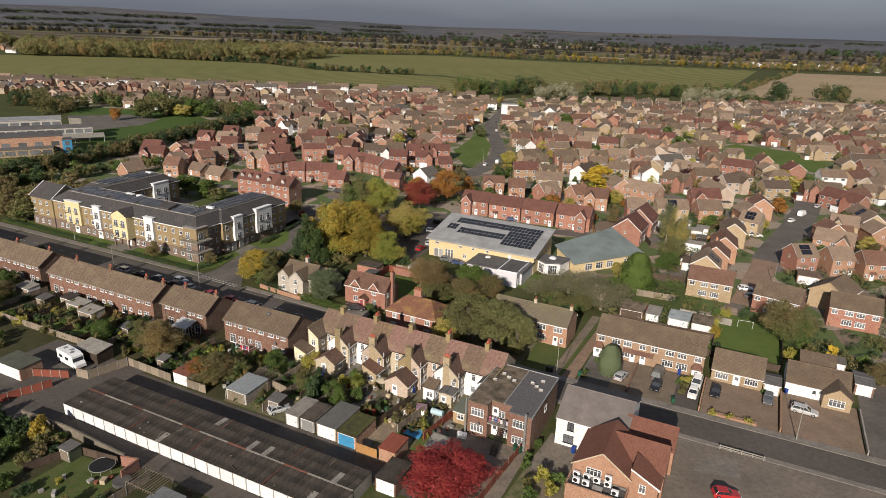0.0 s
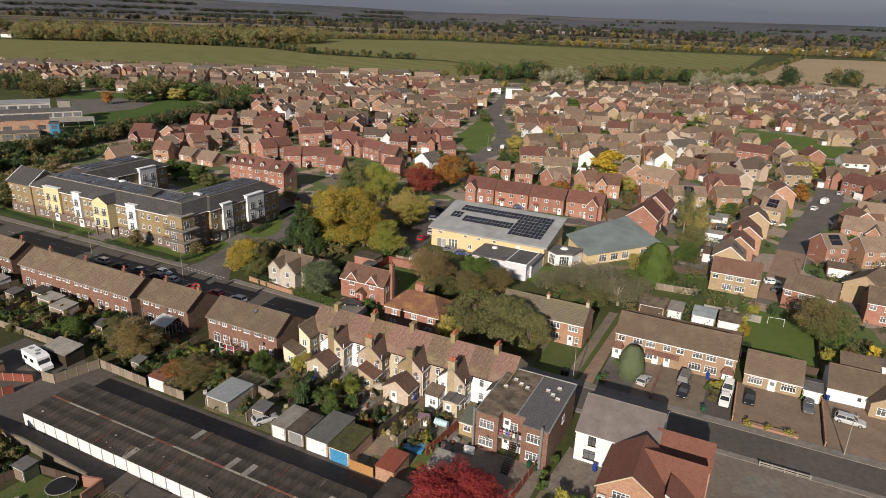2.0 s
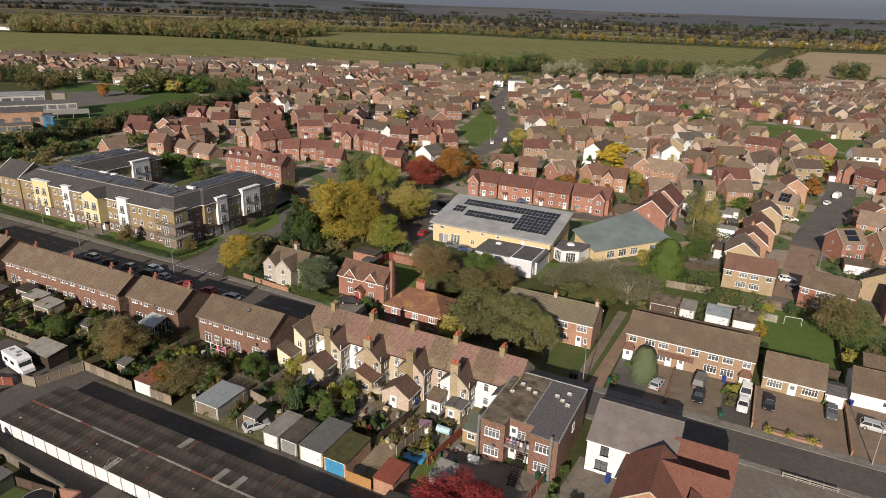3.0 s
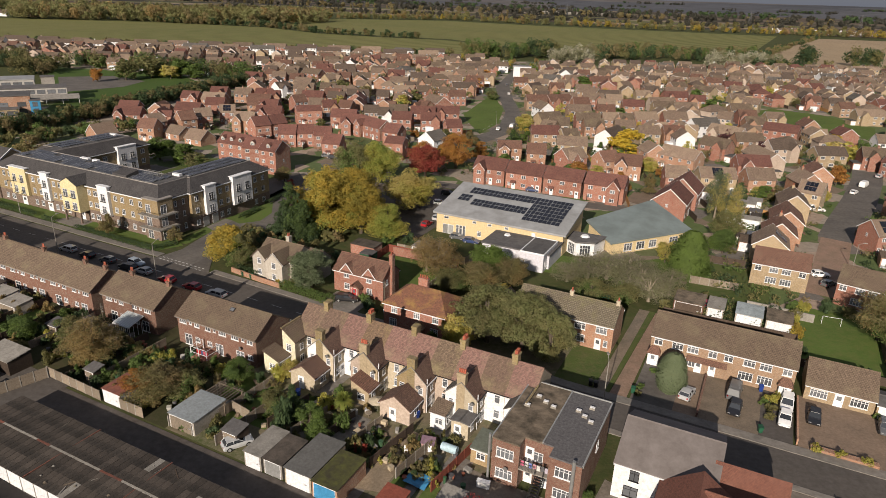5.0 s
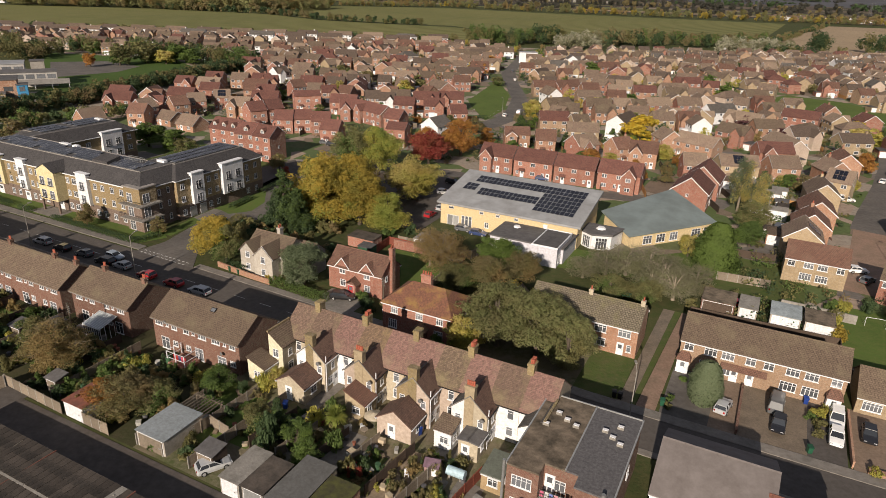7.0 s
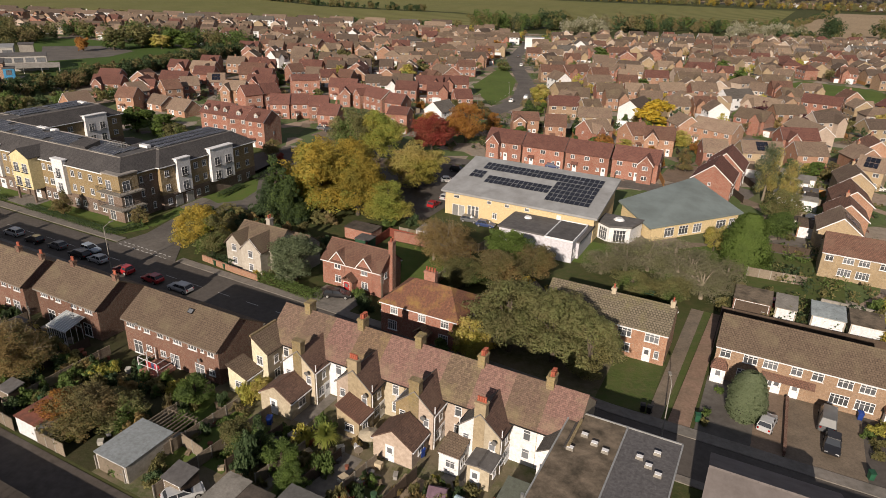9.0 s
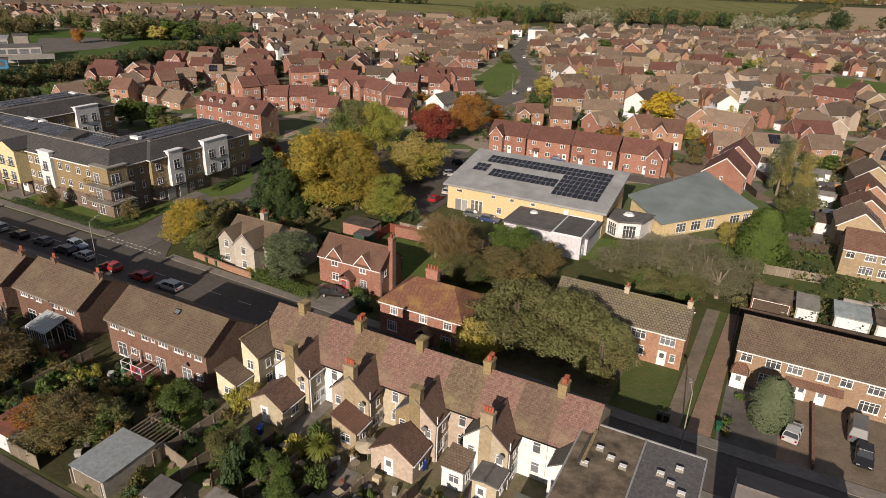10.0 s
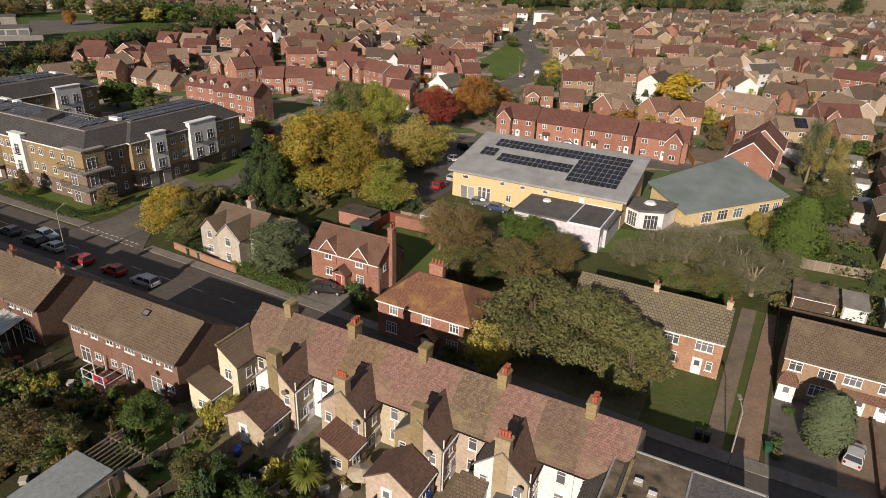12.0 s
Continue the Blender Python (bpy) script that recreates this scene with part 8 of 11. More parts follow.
def hedge(line, w, h, leaf="dark", dens=110, size=0.12, label="clipped green hedge along a boundary"):
    rnd = np.random.RandomState(int(abs(line[0][0] * 10)) % 9999)
    pts, nrm = [], []
    for a, b in zip(line, line[1:]):
        a, b = np.array(a, float), np.array(b, float)
        L = np.linalg.norm(b - a)
        d = (b - a) / L
        n = np.array([-d[1], d[0]])
        k = int(L * dens * (w + 2 * h) / 2)
        t = rnd.uniform(0, L, k)
        s = rnd.uniform(0, w + 2 * h, k)
        off = np.where(s < h, -w / 2, np.where(s > w + h, w / 2, s - h - w / 2)) + rnd.normal(0, 0.07, k)
        z = np.where(s < h, s, np.where(s > w + h, s - w - h, h)) + rnd.normal(0, 0.07, k)
        uvp = a + np.outer(t, d) + off[:, None] * n
        X = np.stack([uvp[:, 0] * CT - uvp[:, 1] * ST, uvp[:, 0] * ST + uvp[:, 1] * CT, np.abs(z)], 1)
        pts.append(X)
        nn = np.zeros((k, 3))
        nn[:, 2] = (np.abs(off) < w * 0.45)
        nrm.append(nn + rnd.normal(0, 0.3, (k, 3)))
    me = leaf_mesh("hedge", leaf_cloud(np.concatenate(pts), np.concatenate(nrm), size, rnd), (LEAF[leaf],))
    return tagged(new("hedge", me), label, "hedge")


def belt(line, width, count, h, leaves, size, label, per=110, name="trees", seed=1, hvar=0.35):
    """Far woodland: many leafy clumps of uneven height along a strip, joined."""
    rnd = np.random.RandomState(seed)
    seg = [np.linalg.norm(np.subtract(b, a)) for a, b in zip(line, line[1:])]
    tot = sum(seg)
    V, MI = [], []
    for i in range(count):
        s = rnd.uniform(0, tot)
        for (a, b), L in zip(zip(line, line[1:]), seg):
            if s <= L:
                break
            s -= L
        a, b = np.array(a, float), np.array(b, float)
        d = (b - a) / L
        p = a + d * s + np.array([-d[1], d[0]]) * rnd.uniform(-width / 2, width / 2)
        hh = h * rnd.uniform(1 - hvar, 1 + hvar)
        r = hh * rnd.uniform(0.3, 0.5)
        lb = [(np.array([rnd.normal(0, r * 0.4), rnd.normal(0, r * 0.4), hh * q]), r * rnd.uniform(0.45, 0.8)) for q in (0.3, 0.45, 0.6, 0.72, 0.8)]
        per_tree = int(per * 3.0)
        q, dd = crown_points(rnd, twigs(rnd, lb, 3), per_tree, 0.95)
        q[:, 2] = np.abs(q[:, 2])
        x, y = p[0] * CT - p[1] * ST, p[0] * ST + p[1] * CT
        V.append(leaf_cloud(q + np.array([x, y, 0]), dd, size * 0.6 * hh / h, rnd))
        MI += [int(rnd.randint(len(leaves)))] * per_tree
    me = leaf_mesh(name, np.concatenate(V), [LEAF[q] for q in leaves], MI)
    return tagged(new(name, me), label, "trees", "", "stuff")


hill_woods()
# the group beside the hall
tree("maple", -97.6, 144.0, 15.0, 7.4, 0)
tree("maple", -89.6, 146.4, 13.6, 6.0, 1)
tree("maple", -104.0, 155.0, 14.0, 6.6, 1)
tree("maple", -96.0, 154.5, 14.4, 6.0, 2)
tree("bright", -82.2, 146.6, 9.2, 4.9, 2)
tree("lime", -88.4, 169.0, 12.0, 6.6, 0)
tree("olive", -115.5, 181.0, 14.0, 5.6, 0)
tree("bright", -108.5, 184.0, 14.4, 5.6, 0)
tree("conifer", -103.6, 137.6, 13.2, 5.2, 0)
tree("conifer", -99.0, 136.2, 10.0, 3.8, 1)
tree("red", -101.0, 200.5, 11.0, 6.0, 0)
tree("orange", -98.5, 218.0, 12.0, 5.8, 1)
tree("orange", -108.0, 212.0, 9.0, 4.0, 2)
tree("brown", -122.0, 118.0, 4.2, 1.7, 0, "small rust-brown street tree on verge")
tree("brown", -139.0, 113.6, 5.5, 2.0, 1, "small rust-brown tree before apartments")
# along the main road and the cottages
tree("maple", -103.2, 116.5, 8.8, 4.2, 2, "yellow-olive tree at the road corner")
tree("olive", -99.8, 115.2, 7.6, 3.4, 1)
tree("willow", -80.4, 114.6, 8.0, 4.6, 2)
tree("birch", -60.4, 131.0, 9.6, 4.6, 0)
tree("birch", -64.5, 134.0, 8.4, 3.4, 1)
tree("fresh", -52.0, 138.0, 7.6, 3.9, 1)
tree("brown", -50.4, 130.6, 6.0, 4.4, 0)
tree("olive", -55.5, 127.0, 5.0, 3.2, 0)
tree("brown", -46.0, 136.0, 6.4, 3.6, 2)
tree("oak", -41.0, 112.4, 10.4, 5.4, 0)
tree("oak", -34.8, 112.8, 10.6, 5.0, 1)
tree("oak", -29.6, 111.8, 8.6, 3.9, 2)
tree("lime", -44.8, 108.4, 6.2, 2.8, 0)
# willow scrub behind the rows
for u, v, h, r in ((-36.5, 144.5, 4.6, 3.6), (-33, 147.5, 5.6, 4.6), (-29.5, 150, 6.0, 5.0), (-25.5, 151.5, 6.2, 5.2), (-22, 148, 6.4, 5.0), (-19.5, 143.5, 6.0, 4.6), (-24, 145.5, 5.4, 4.2), (-16.5, 149, 5.4, 3.8)):
    tree("scrub", u, v, h, r)
for u, v, h, r in ((-24, 140, 4.5, 3.5), (-30, 139, 4.2, 3.2)):
    tree("olive", u, v, h, r)
cypress(-14.6, 161.5, 10.2, 4.3, "fresh", "large dense bright green conifer beside hall", 20000, 0.19, 2.2)
tree("lime", -20.2, 166.6, 5.6, 2.2, 2)
tree("poplar", -13.6, 206.0, 14.5, 3.8, 0)
tree("poplar", -8.6, 203.5, 11.5, 3.2, 1)
tree("olive", -9.6, 190.0, 8.0, 3.8, 1)
tree("green", -9.0, 180.0, 6.0, 3.6, 2)
tree("brown", 20.2, 148.4, 9.6, 5.2, 1, "large brown-green tree beside garden lawn")
tree("olive", 22.4, 145.6, 8.2, 4.0, 0)
tree("brown", 38.0, 135.0, 5.0, 3.2, 0)
# back gardens
tree("acer", -24.6, 66.4, 5.4, 5.4, 0)
tree("acer", -21.6, 68.8, 5.4, 3.6, 1)
tree("brown", -92.8, 75.4, 7.0, 4.4, 0)
tree("birch", -91.6, 75.0, 7.8, 3.8, 2)
tree("brown", -75.4, 73.0, 5.4, 3.8, 0)
tree("orange", -78.6, 72.4, 4.4, 2.4, 2)
tree("olive", -72.6, 75.2, 4.4, 2.8, 0)
tree("green", -68.4, 82.0, 4.2, 2.3, 0)
tree("conifer", -55.8, 79.0, 5.6, 1.8, 2)
tree("green", -52.6, 78.4, 4.0, 1.7, 2)
tree("green", -49.6, 76.8, 3.4, 1.7, 1)
tree("olive", -58.6, 78.6, 4.2, 2.0, 2)
tree("lime", -62.6, 86.8, 3.4, 1.6, 1)
tree("olive", -100.5, 76.8, 5.0, 3.0, 2)
tree("green", -108.0, 74.0, 4.4, 2.6, 0)
for k, u, v, h, r in (("olive", -141, 70, 5.5, 3.2), ("brown", -146, 76, 5, 3), ("green", -153, 82, 4.5, 2.6), ("olive", -158, 72, 6, 3.6), ("dark2", -165, 78, 5, 3), ("brown", -172, 84, 6, 3.4), ("olive", -182, 74, 6, 3.8), ("green", -192, 82, 5, 3), ("green", -134, 61, 4.5, 2.8), ("olive", -129, 52, 5, 3)):
    tree("conifer" if k == "dark2" else k, u, v, h, r)
# by the apartments
tree("green", -188.0, 171.0, 8.0, 5.2, 0)
tree("green", -177.0, 172.0, 7.2, 4.8, 1)
tree("olive", -168.0, 168.0, 6.0, 3.6, 0)
tree("olive", -202.5, 118.5, 10.5, 5.0, 1)
tree("brown", -207.0, 125.0, 9.5, 4.8, 0)
tree("brown", -210.0, 118.0, 8.0, 4.2, 2)
tree("olive", -215.5, 119.0, 7.0, 3.8, 0)
for u, v, h, r in ((-222, 126, 9, 5), (-229, 121, 8, 4.6), (-236, 130, 9, 5), (-218, 138, 8, 4.6), (-243, 122, 8, 4.4), (-212, 148, 7, 4.4), (-226, 150, 8, 5), (-204, 166, 7, 4.4), (-250, 131, 8, 4.6), (-214, 172, 6, 4)):
    tree("olive" if int(u) % 2 else "brown", u, v, h, r)
tree("conifer", -163.0, 97.6, 4.4, 2.4, 1)
tree("brown", -135.0, 172.0, 5.0, 2.6, 1)
# in and behind the estate
for k, u, v, h, r in (("yellow", -51, 270, 10.5, 6.4), ("plum", -20, 318, 7, 4.4), ("plum", -42, 326, 5.5, 3.4), ("plum", -6, 300, 6.5, 4.6), ("yellow", 20, 330, 7, 4.2), ("lime", 22, 312, 8, 6), ("green", -46, 432, 9, 5.5),
                      ("green", -35, 400, 8, 6), ("green", -122, 460, 8, 6), ("orange", -188, 448, 8, 4.6), ("orange", -176, 410, 7, 4), ("olive", -150, 372, 5, 3.5), ("lime", -104, 300, 7, 4), ("green", -92, 272, 5, 3.6),
                      ("lime", -173, 308, 8, 4.2), ("lime", -200, 292, 7, 3.8), ("green", -212, 262, 6, 3.6), ("olive", -180, 335, 7, 5), ("brown", -206, 325, 8, 5), ("olive", -232, 340, 8, 5), ("green", -72, 345, 7, 4),
                      ("olive", 40, 262, 6, 4), ("brown", 8, 248, 5, 3), ("green", -2, 235, 5, 3), ("orange", 18.5, 268, 7, 3.2), ("olive", -60, 300, 6, 3.6), ("lime", -84, 330, 6, 3), ("green", -112, 420, 7, 4),
                      ("orange", -372, 285, 9, 3.6), ("olive", -366, 300, 13, 7), ("olive", -364, 318, 14, 8), ("green", -352, 330, 12, 7), ("lime", -352, 322, 9, 6), ("green", -340, 332, 10, 7), ("olive", -372, 330, 11, 7), ("olive", -400, 335, 10, 6), ("olive", -430, 330, 10, 6)):
    tree(k, u, v, h, r)
def garden_trees():
    """Small trees in the estate gardens: near ones as things, the many far ones joined."""
    rnd, nr = random.Random(21), np.random.RandomState(21)
    V, MI, made = [], [], 0
    names = ("green", "olive", "lime", "brown", "tan", "dark", "gold")
    while made < 520:
        u, v = rnd.uniform(-330, 170), 215 + 380 * rnd.random() ** 1.2
        k, h, mi = rnd.choice(("green", "olive", "lime", "brown", "orange", "green", "conifer")), rnd.uniform(3.5, 6.5), rnd.choice((0, 0, 1, 1, 2, 3, 4, 5, 6))
        if any((u - p) ** 2 + (v - q) ** 2 < (3.5 + r * 0.5) ** 2 for p, q, r in PLACED) or any(near_line((u, v), l, 7) for l in LANES) or any(inside((u, v), g) for g in GREENS):
            continue
        if (u < -110 and v < 250) or v > 540 + 0.33 * (u + 400) or (u < -235 and v < 330):
            continue
        made += 1
        r = h * rnd.uniform(0.42, 0.6)
        if v < 275:
            tree(k, round(u, 1), round(v, 1), h, r)
            continue
        lb = lobes(nr, 9, h * 0.15, h, r, "round")
        q, d = crown_points(nr, twigs(nr, lb, 3), 520)
        x, y = xy(u, v)
        V.append(leaf_cloud(q + np.array([x, y, 0]), d, 0.3, nr))
        MI += [mi] * 520
    me = leaf_mesh("garden_trees_far", np.concatenate(V), [LEAF[q] for q in names], MI)
    tagged(new("garden_trees_far", me), "small green and autumn trees in estate gardens", "trees", "", "stuff")


garden_trees()


def garden_shrubs():
    """Countless low shrubs and hedges between the estate houses."""
    rnd = np.random.RandomState(33)
    V, MI, n = [], [], 0
    names = ("green", "dark", "olive", "dark", "brown", "olive")
    while n < 2600:
        u, v = rnd.uniform(-420, 190), rnd.uniform(160, 640)
        if n < 330:
            u, v = rnd.uniform(-12, 62), rnd.uniform(141, 240)
            if 3 < u < 22 and v < 158:
                continue
        if v > 560 + 0.33 * (u + 400) or u < -240 and v < 345 or (u < -110 and v < 205) or (-115 < u < -12 and v < 205) or (u < -235 and v < 290):
            continue
        if any((u - p) ** 2 + (v - q) ** 2 < (1.5 + r * 0.5) ** 2 for p, q, r in PLACED) or any(near_line((u, v), l, 6) for l in LANES) or any(inside((u, v), g) for g in GREENS):
            continue
        h = rnd.uniform(1.0, 3.2)
        lb = [(np.array([rnd.normal(0, h * 0.4), rnd.normal(0, h * 0.4), h * 0.45]), h * rnd.uniform(0.4, 0.6)) for _ in range(3)]
        q, d = crown_points(rnd, twigs(rnd, lb, 2), 85)
        q[:, 2] = np.abs(q[:, 2])
        x, y = xy(u, v)
        V.append(leaf_cloud(q + np.array([x, y, 0]), d, 0.24, rnd))
        MI += [int(rnd.randint(len(names)))] * 85
        n += 1
    me = leaf_mesh("garden_shrubs", np.concatenate(V), [LEAF[q] for q in names], MI)
    tagged(new("garden_shrubs", me), "low shrubs and hedges between estate houses", "shrubs", "", "stuff")


garden_shrubs()
# hedgerows, belts and woods
belt([(-262, 125), (-267, 169), (-271, 198), (-278, 234), (-288, 277), (-301, 337)], 8, 400, 5.6, ("dark", "olive", "dark", "brown"), 0.55, "dense dark hedge beside the playing field", 130, "hedgerow", 2)
belt([(-252, 140), (-246, 172), (-238, 204)], 12, 60, 4.6, ("dark", "olive", "green"), 0.55, "dark shrubs and trees behind the apartments", 120, "hedgerow", 33)
belt([(-530, 335), (-488, 295), (-436, 305), (-426, 274)], 22, 70, 8.5, ("olive", "brown", "dark", "oak"), 0.8, "dark trees round the school", 110, "hedgerow", 31)
belt([(-330, 118), (-240, 128), (-215, 133)], 16, 70, 6, ("dark", "olive", "brown"), 0.55, "dark trees beside the apartments", 120, "hedgerow", 3)
belt([(-460, 335), (-400, 348), (-340, 352), (-300, 340)], 20, 120, 8.5, ("dark", "olive", "brown", "green"), 0.7, "dark trees behind the playing field", 110, "hedgerow", 4)
belt([(-690, 398), (-545, 480), (-386, 556), (-285, 612)], 14, 150, 5.5, ("olive", "dark", "brown"), 0.9, "trees at the back edge of the estate", 60, "hedgerow", 5)
belt([(-285, 615), (-235, 650), (-213, 690)], 40, 60, 13, ("olive", "dark", "green"), 1.2, "dark green trees behind the estate", 110, "hedgerow", 6)
belt([(-196, 612), (-178, 630), (-162, 651)], 16, 26, 13, ("pale", "pale", "grey"), 1.0, "pale half-bare trees behind the estate", 120, "hedgerow", 7)
belt([(-174, 700), (-133, 740), (-89, 780), (-30, 790)], 60, 110, 11, ("olive", "dark", "green", "brown"), 1.2, "mixed trees behind the estate", 90, "hedgerow", 8)
belt([(-68, 672), (-40, 704), (-9, 748)], 16, 36, 13, ("pale", "pale", "grey"), 1.1, "pale half-bare trees beside the stubble field", 110, "hedgerow", 9)
belt([(-35, 700), (60, 745), (130, 800)], 18, 40, 8, ("olive", "dark"), 1.1, "dark trees behind the houses", 80, "hedgerow", 10)
belt([(12, 800), (18, 806)], 16, 10, 15, ("dark", "olive"), 1.1, "two dark trees in the stubble field", 160, "hedgerow", 11)
belt([(55, 820), (80, 830)], 18, 16, 15, ("dark", "olive"), 1.1, "dark trees in the stubble field", 160, "hedgerow", 12)
belt([(-29, 860), (-8, 1078), (40, 1464)], 14, 90, 6, ("olive", "brown", "dark"), 1.4, "hedge between two fields", 60, "hedgerow", 13)
belt([(-913, 795), (-723, 838), (-585, 788), (-495, 796), (-440, 812)], 16, 150, 7.5, ("dark", "olive", "brown"), 1.5, "hedge with trees between fields", 70, "hedgerow", 14)
belt([(-1118, 690), (-1015, 790), (-917, 830), (-834, 880), (-815, 990), (-850, 1130)], 110, 420, 20, ("olive", "olive", "oak", "brown", "tan", "oak"), 2.0, "belt of autumn woodland beyond the field", 110, "woodland", 15)
belt([(-1600, 800), (-1150, 1000), (-950, 1250)], 200, 280, 18, ("olive", "oak", "brown"), 2.6, "woodland beyond the fields", 80, "woodland", 16)
belt([(-900, 1210), (-733, 1475), (-519, 1465), (-298, 1504), (-30, 1570), (202, 1660), (700, 1820)], 46, 460, 11, ("tan", "oak", "olive", "gold", "oak"), 1.7, "belt of yellow and brown autumn trees", 80, "woodland", 17)
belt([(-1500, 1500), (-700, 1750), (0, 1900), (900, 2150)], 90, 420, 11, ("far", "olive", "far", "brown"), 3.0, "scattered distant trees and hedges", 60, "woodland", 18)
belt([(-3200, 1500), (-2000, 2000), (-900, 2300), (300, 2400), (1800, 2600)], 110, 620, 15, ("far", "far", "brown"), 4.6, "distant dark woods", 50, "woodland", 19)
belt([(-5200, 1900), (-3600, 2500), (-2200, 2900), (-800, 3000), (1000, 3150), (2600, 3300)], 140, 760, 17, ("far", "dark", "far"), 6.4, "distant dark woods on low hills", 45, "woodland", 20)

# ---- fences, walls and posts ----
def fence(line, h, mat, label, post=None, step=1.83, gravel=False, slats=True):
    """Panel fence: posts and panels one by one."""
    a = Vector(line[0])
    f = thing("fence", label, "fence", grid(a.x, a.y))
    for p, q in zip(line, line[1:]):
        p, q = Vector(p) - a, Vector(q) - a
        L = (q - p).length
        n = max(1, round(L / step))
        w = L / n
        ang = math.degrees(math.atan2(q.y - p.y, q.x - p.x))

        def panel():
            s = Shell()
            s.box(0.06, w - 0.06, -0.025, 0.025, 0.05, h, 0)
            for z in (0.25, h - 0.25):
                s.box(0.06, w - 0.06, -0.05, 0.05, z - 0.04, z + 0.04, 0)
            s.box(0.04, w - 0.04, -0.05, 0.05, h, h + 0.04, 0)
            return s.mesh("panel", mat)

        def stake():
            s = Shell()
            s.box(-0.06, 0.06, -0.06, 0.06, -0.3, h + 0.12)
            return s.mesh("post", post or mat)
        pm, sm = cached(("panel", round(w, 2), h, mat.name), panel), cached(("post", h, (post or mat).name), stake)
        for i in range(n):
            c = p.lerp(q, i / n)
            put("panel", pm, f, pose(c.x, c.y, 0, 0, 0, ang))
            put("post", sm, f, pose(c.x, c.y, 0, 0, 0, ang))
    return f


def wall_run(line, h, t, mat, label):
    s = Shell()
    for p, q in zip(line, line[1:]):
        p, q = Vector(p), Vector(q)
        d = (q - p).normalized()
        n = Vector((-d.y, d.x)) * t / 2
        for lo, hi, k in ((-0.2, h, 1.0), (h, h + 0.08, 1.35)):
            c = [p - n * k, q - n * k, q + n * k, p + n * k]
            c = [xy(*e) for e in c]
            s.slab([(*e, hi) for e in c], hi - lo)
    return tagged(part("garden_wall", s, mat), label, "wall", "", "structure")


WOODY = "weathered grey wooden garden fence with posts"
for i, (u, top, mat) in enumerate(((-69.3, 85, WOOD), (-65.0, 84, WOOD), (-60.8, 85, WOOD), (-57.4, 83, DARK_WOOD), (-53.4, 82, WOOD), (-49.4, 83, DARK_WOOD), (-45.6, 84, WOOD), (-41.0, 84.5, DARK_WOOD), (-37.2, 83, WOOD), (-32.3, 84.5, RED_WOOD))):
    fence([(u, 69.4 if u < -57.9 else 75.5), (u + (1.2 if u > -68 else 0.2), top)], 1.6, mat, WOODY if mat is WOOD else ("dark stained garden fence" if mat is DARK_WOOD else "red stained garden fence panels") + " between back gardens", CONCRETE if mat is WOOD else None)
fence([(-94.5, 69.2), (-82.2, 68.8)], 1.7, WOOD, "tall weathered fence along the garage lane", CONCRETE)
fence([(-94.2, 68.9), (-96.2, 62.0), (-99.0, 61.6)], 1.8, WOOD, "weathered wooden fence round a yard corner", CONCRETE)
fence([(-78.2, 68.9), (-73.6, 68.9)], 1.7, WOOD, "grey wooden gates onto the garage lane", CONCRETE)
fence([(-64.4, 76.2), (-60.6, 75.6)], 1.7, WOOD, "grey fence panels beside metal garage", CONCRETE)
fence([(-40.4, 67.9), (-36.5, 67.9)], 1.6, NEW_WOOD, "new orange wooden fence beside the lane")
fence([(-102.4, 48.6), (-101.2, 52.6), (-99.4, 57.2)], 1.5, RED_WOOD, "red-brown panel fence with pale posts", CONCRETE)
fence([(-106.0, 57.8), (-99.6, 60.6)], 1.5, RED_WOOD, "red-brown panel fence with pale posts", CONCRETE)
fence([(-78, 46.6), (-70.0, 47.8)], 1.4, DARK_WOOD, "dark wooden fence beside garden lawn")
fence([(-80.5, 40), (-78.0, 46.6)], 1.4, DARK_WOOD, "dark wooden fence between gardens")
fence([(-63.6, 36), (-63.0, 47.6)], 1.5, WOOD, "weathered fence beside pergola", CONCRETE)
fence([(-55.4, 38), (-54.8, 47.8)], 1.6, DARK_WOOD, "dark fence panels with pale posts", CONCRETE)
fence([(-17.2, 82.0), (-18.0, 72.0), (-18.6, 62)], 1.5, RED_WOOD, "slatted red-brown fence beside yard", WOOD)
for u in (-86.8, -91.0, -104.6, -111.0, -117.5, -123.8, -129.8, -136.0):
    fence([(u, 70.4), (u, 84.5)], 1.4, DARK_WOOD if int(u) % 2 else WOOD, "old wooden fence between long gardens", None)
for u in (-142.0, -149.5, -157.6, -167.5, -179.0):
    fence([(u, 64), (u + 0.4, 84.5)], 1.4, WOOD, "weathered fence between long back gardens", CONCRETE, 2.4)
fence([(-140, 69.8), (-107, 70.2)], 1.5, WOOD, "weathered fence at garden ends", CONCRETE)
fence([(-15.9, 127.9), (-15.9, 139.0), (6.8, 139.6)], 1.6, DARK_WOOD, "dark fence behind brick row")
fence([(6.8, 139.6), (6.8, 129.0)], 1.6, DARK_WOOD, "dark fence between gardens")
fence([(6.0, 131.0), (20.2, 131.0)], 1.5, DARK_WOOD, "low dark fence behind bungalow")
fence([(20.4, 131.2), (20.4, 156)], 1.7, DARK_WOOD, "dark fence beside garden lawn")
fence([(-13.5, 157.5), (-4, 158.2)], 1.7, WOOD, "weathered fence beside lawn", CONCRETE)
fence([(-14.0, 172), (-3.5, 173)], 1.7, DARK_WOOD, "dark fence behind garden")
fence([(-59.4, 121.5), (-59.6, 139)], 1.7, WOOD, "pale wooden fence between cottage gardens", CONCRETE)
fence([(-76.6, 122), (-77.4, 139.6), (-59.6, 139.6)], 1.8, RED_WOOD, "red-brown fence round cottage yard")
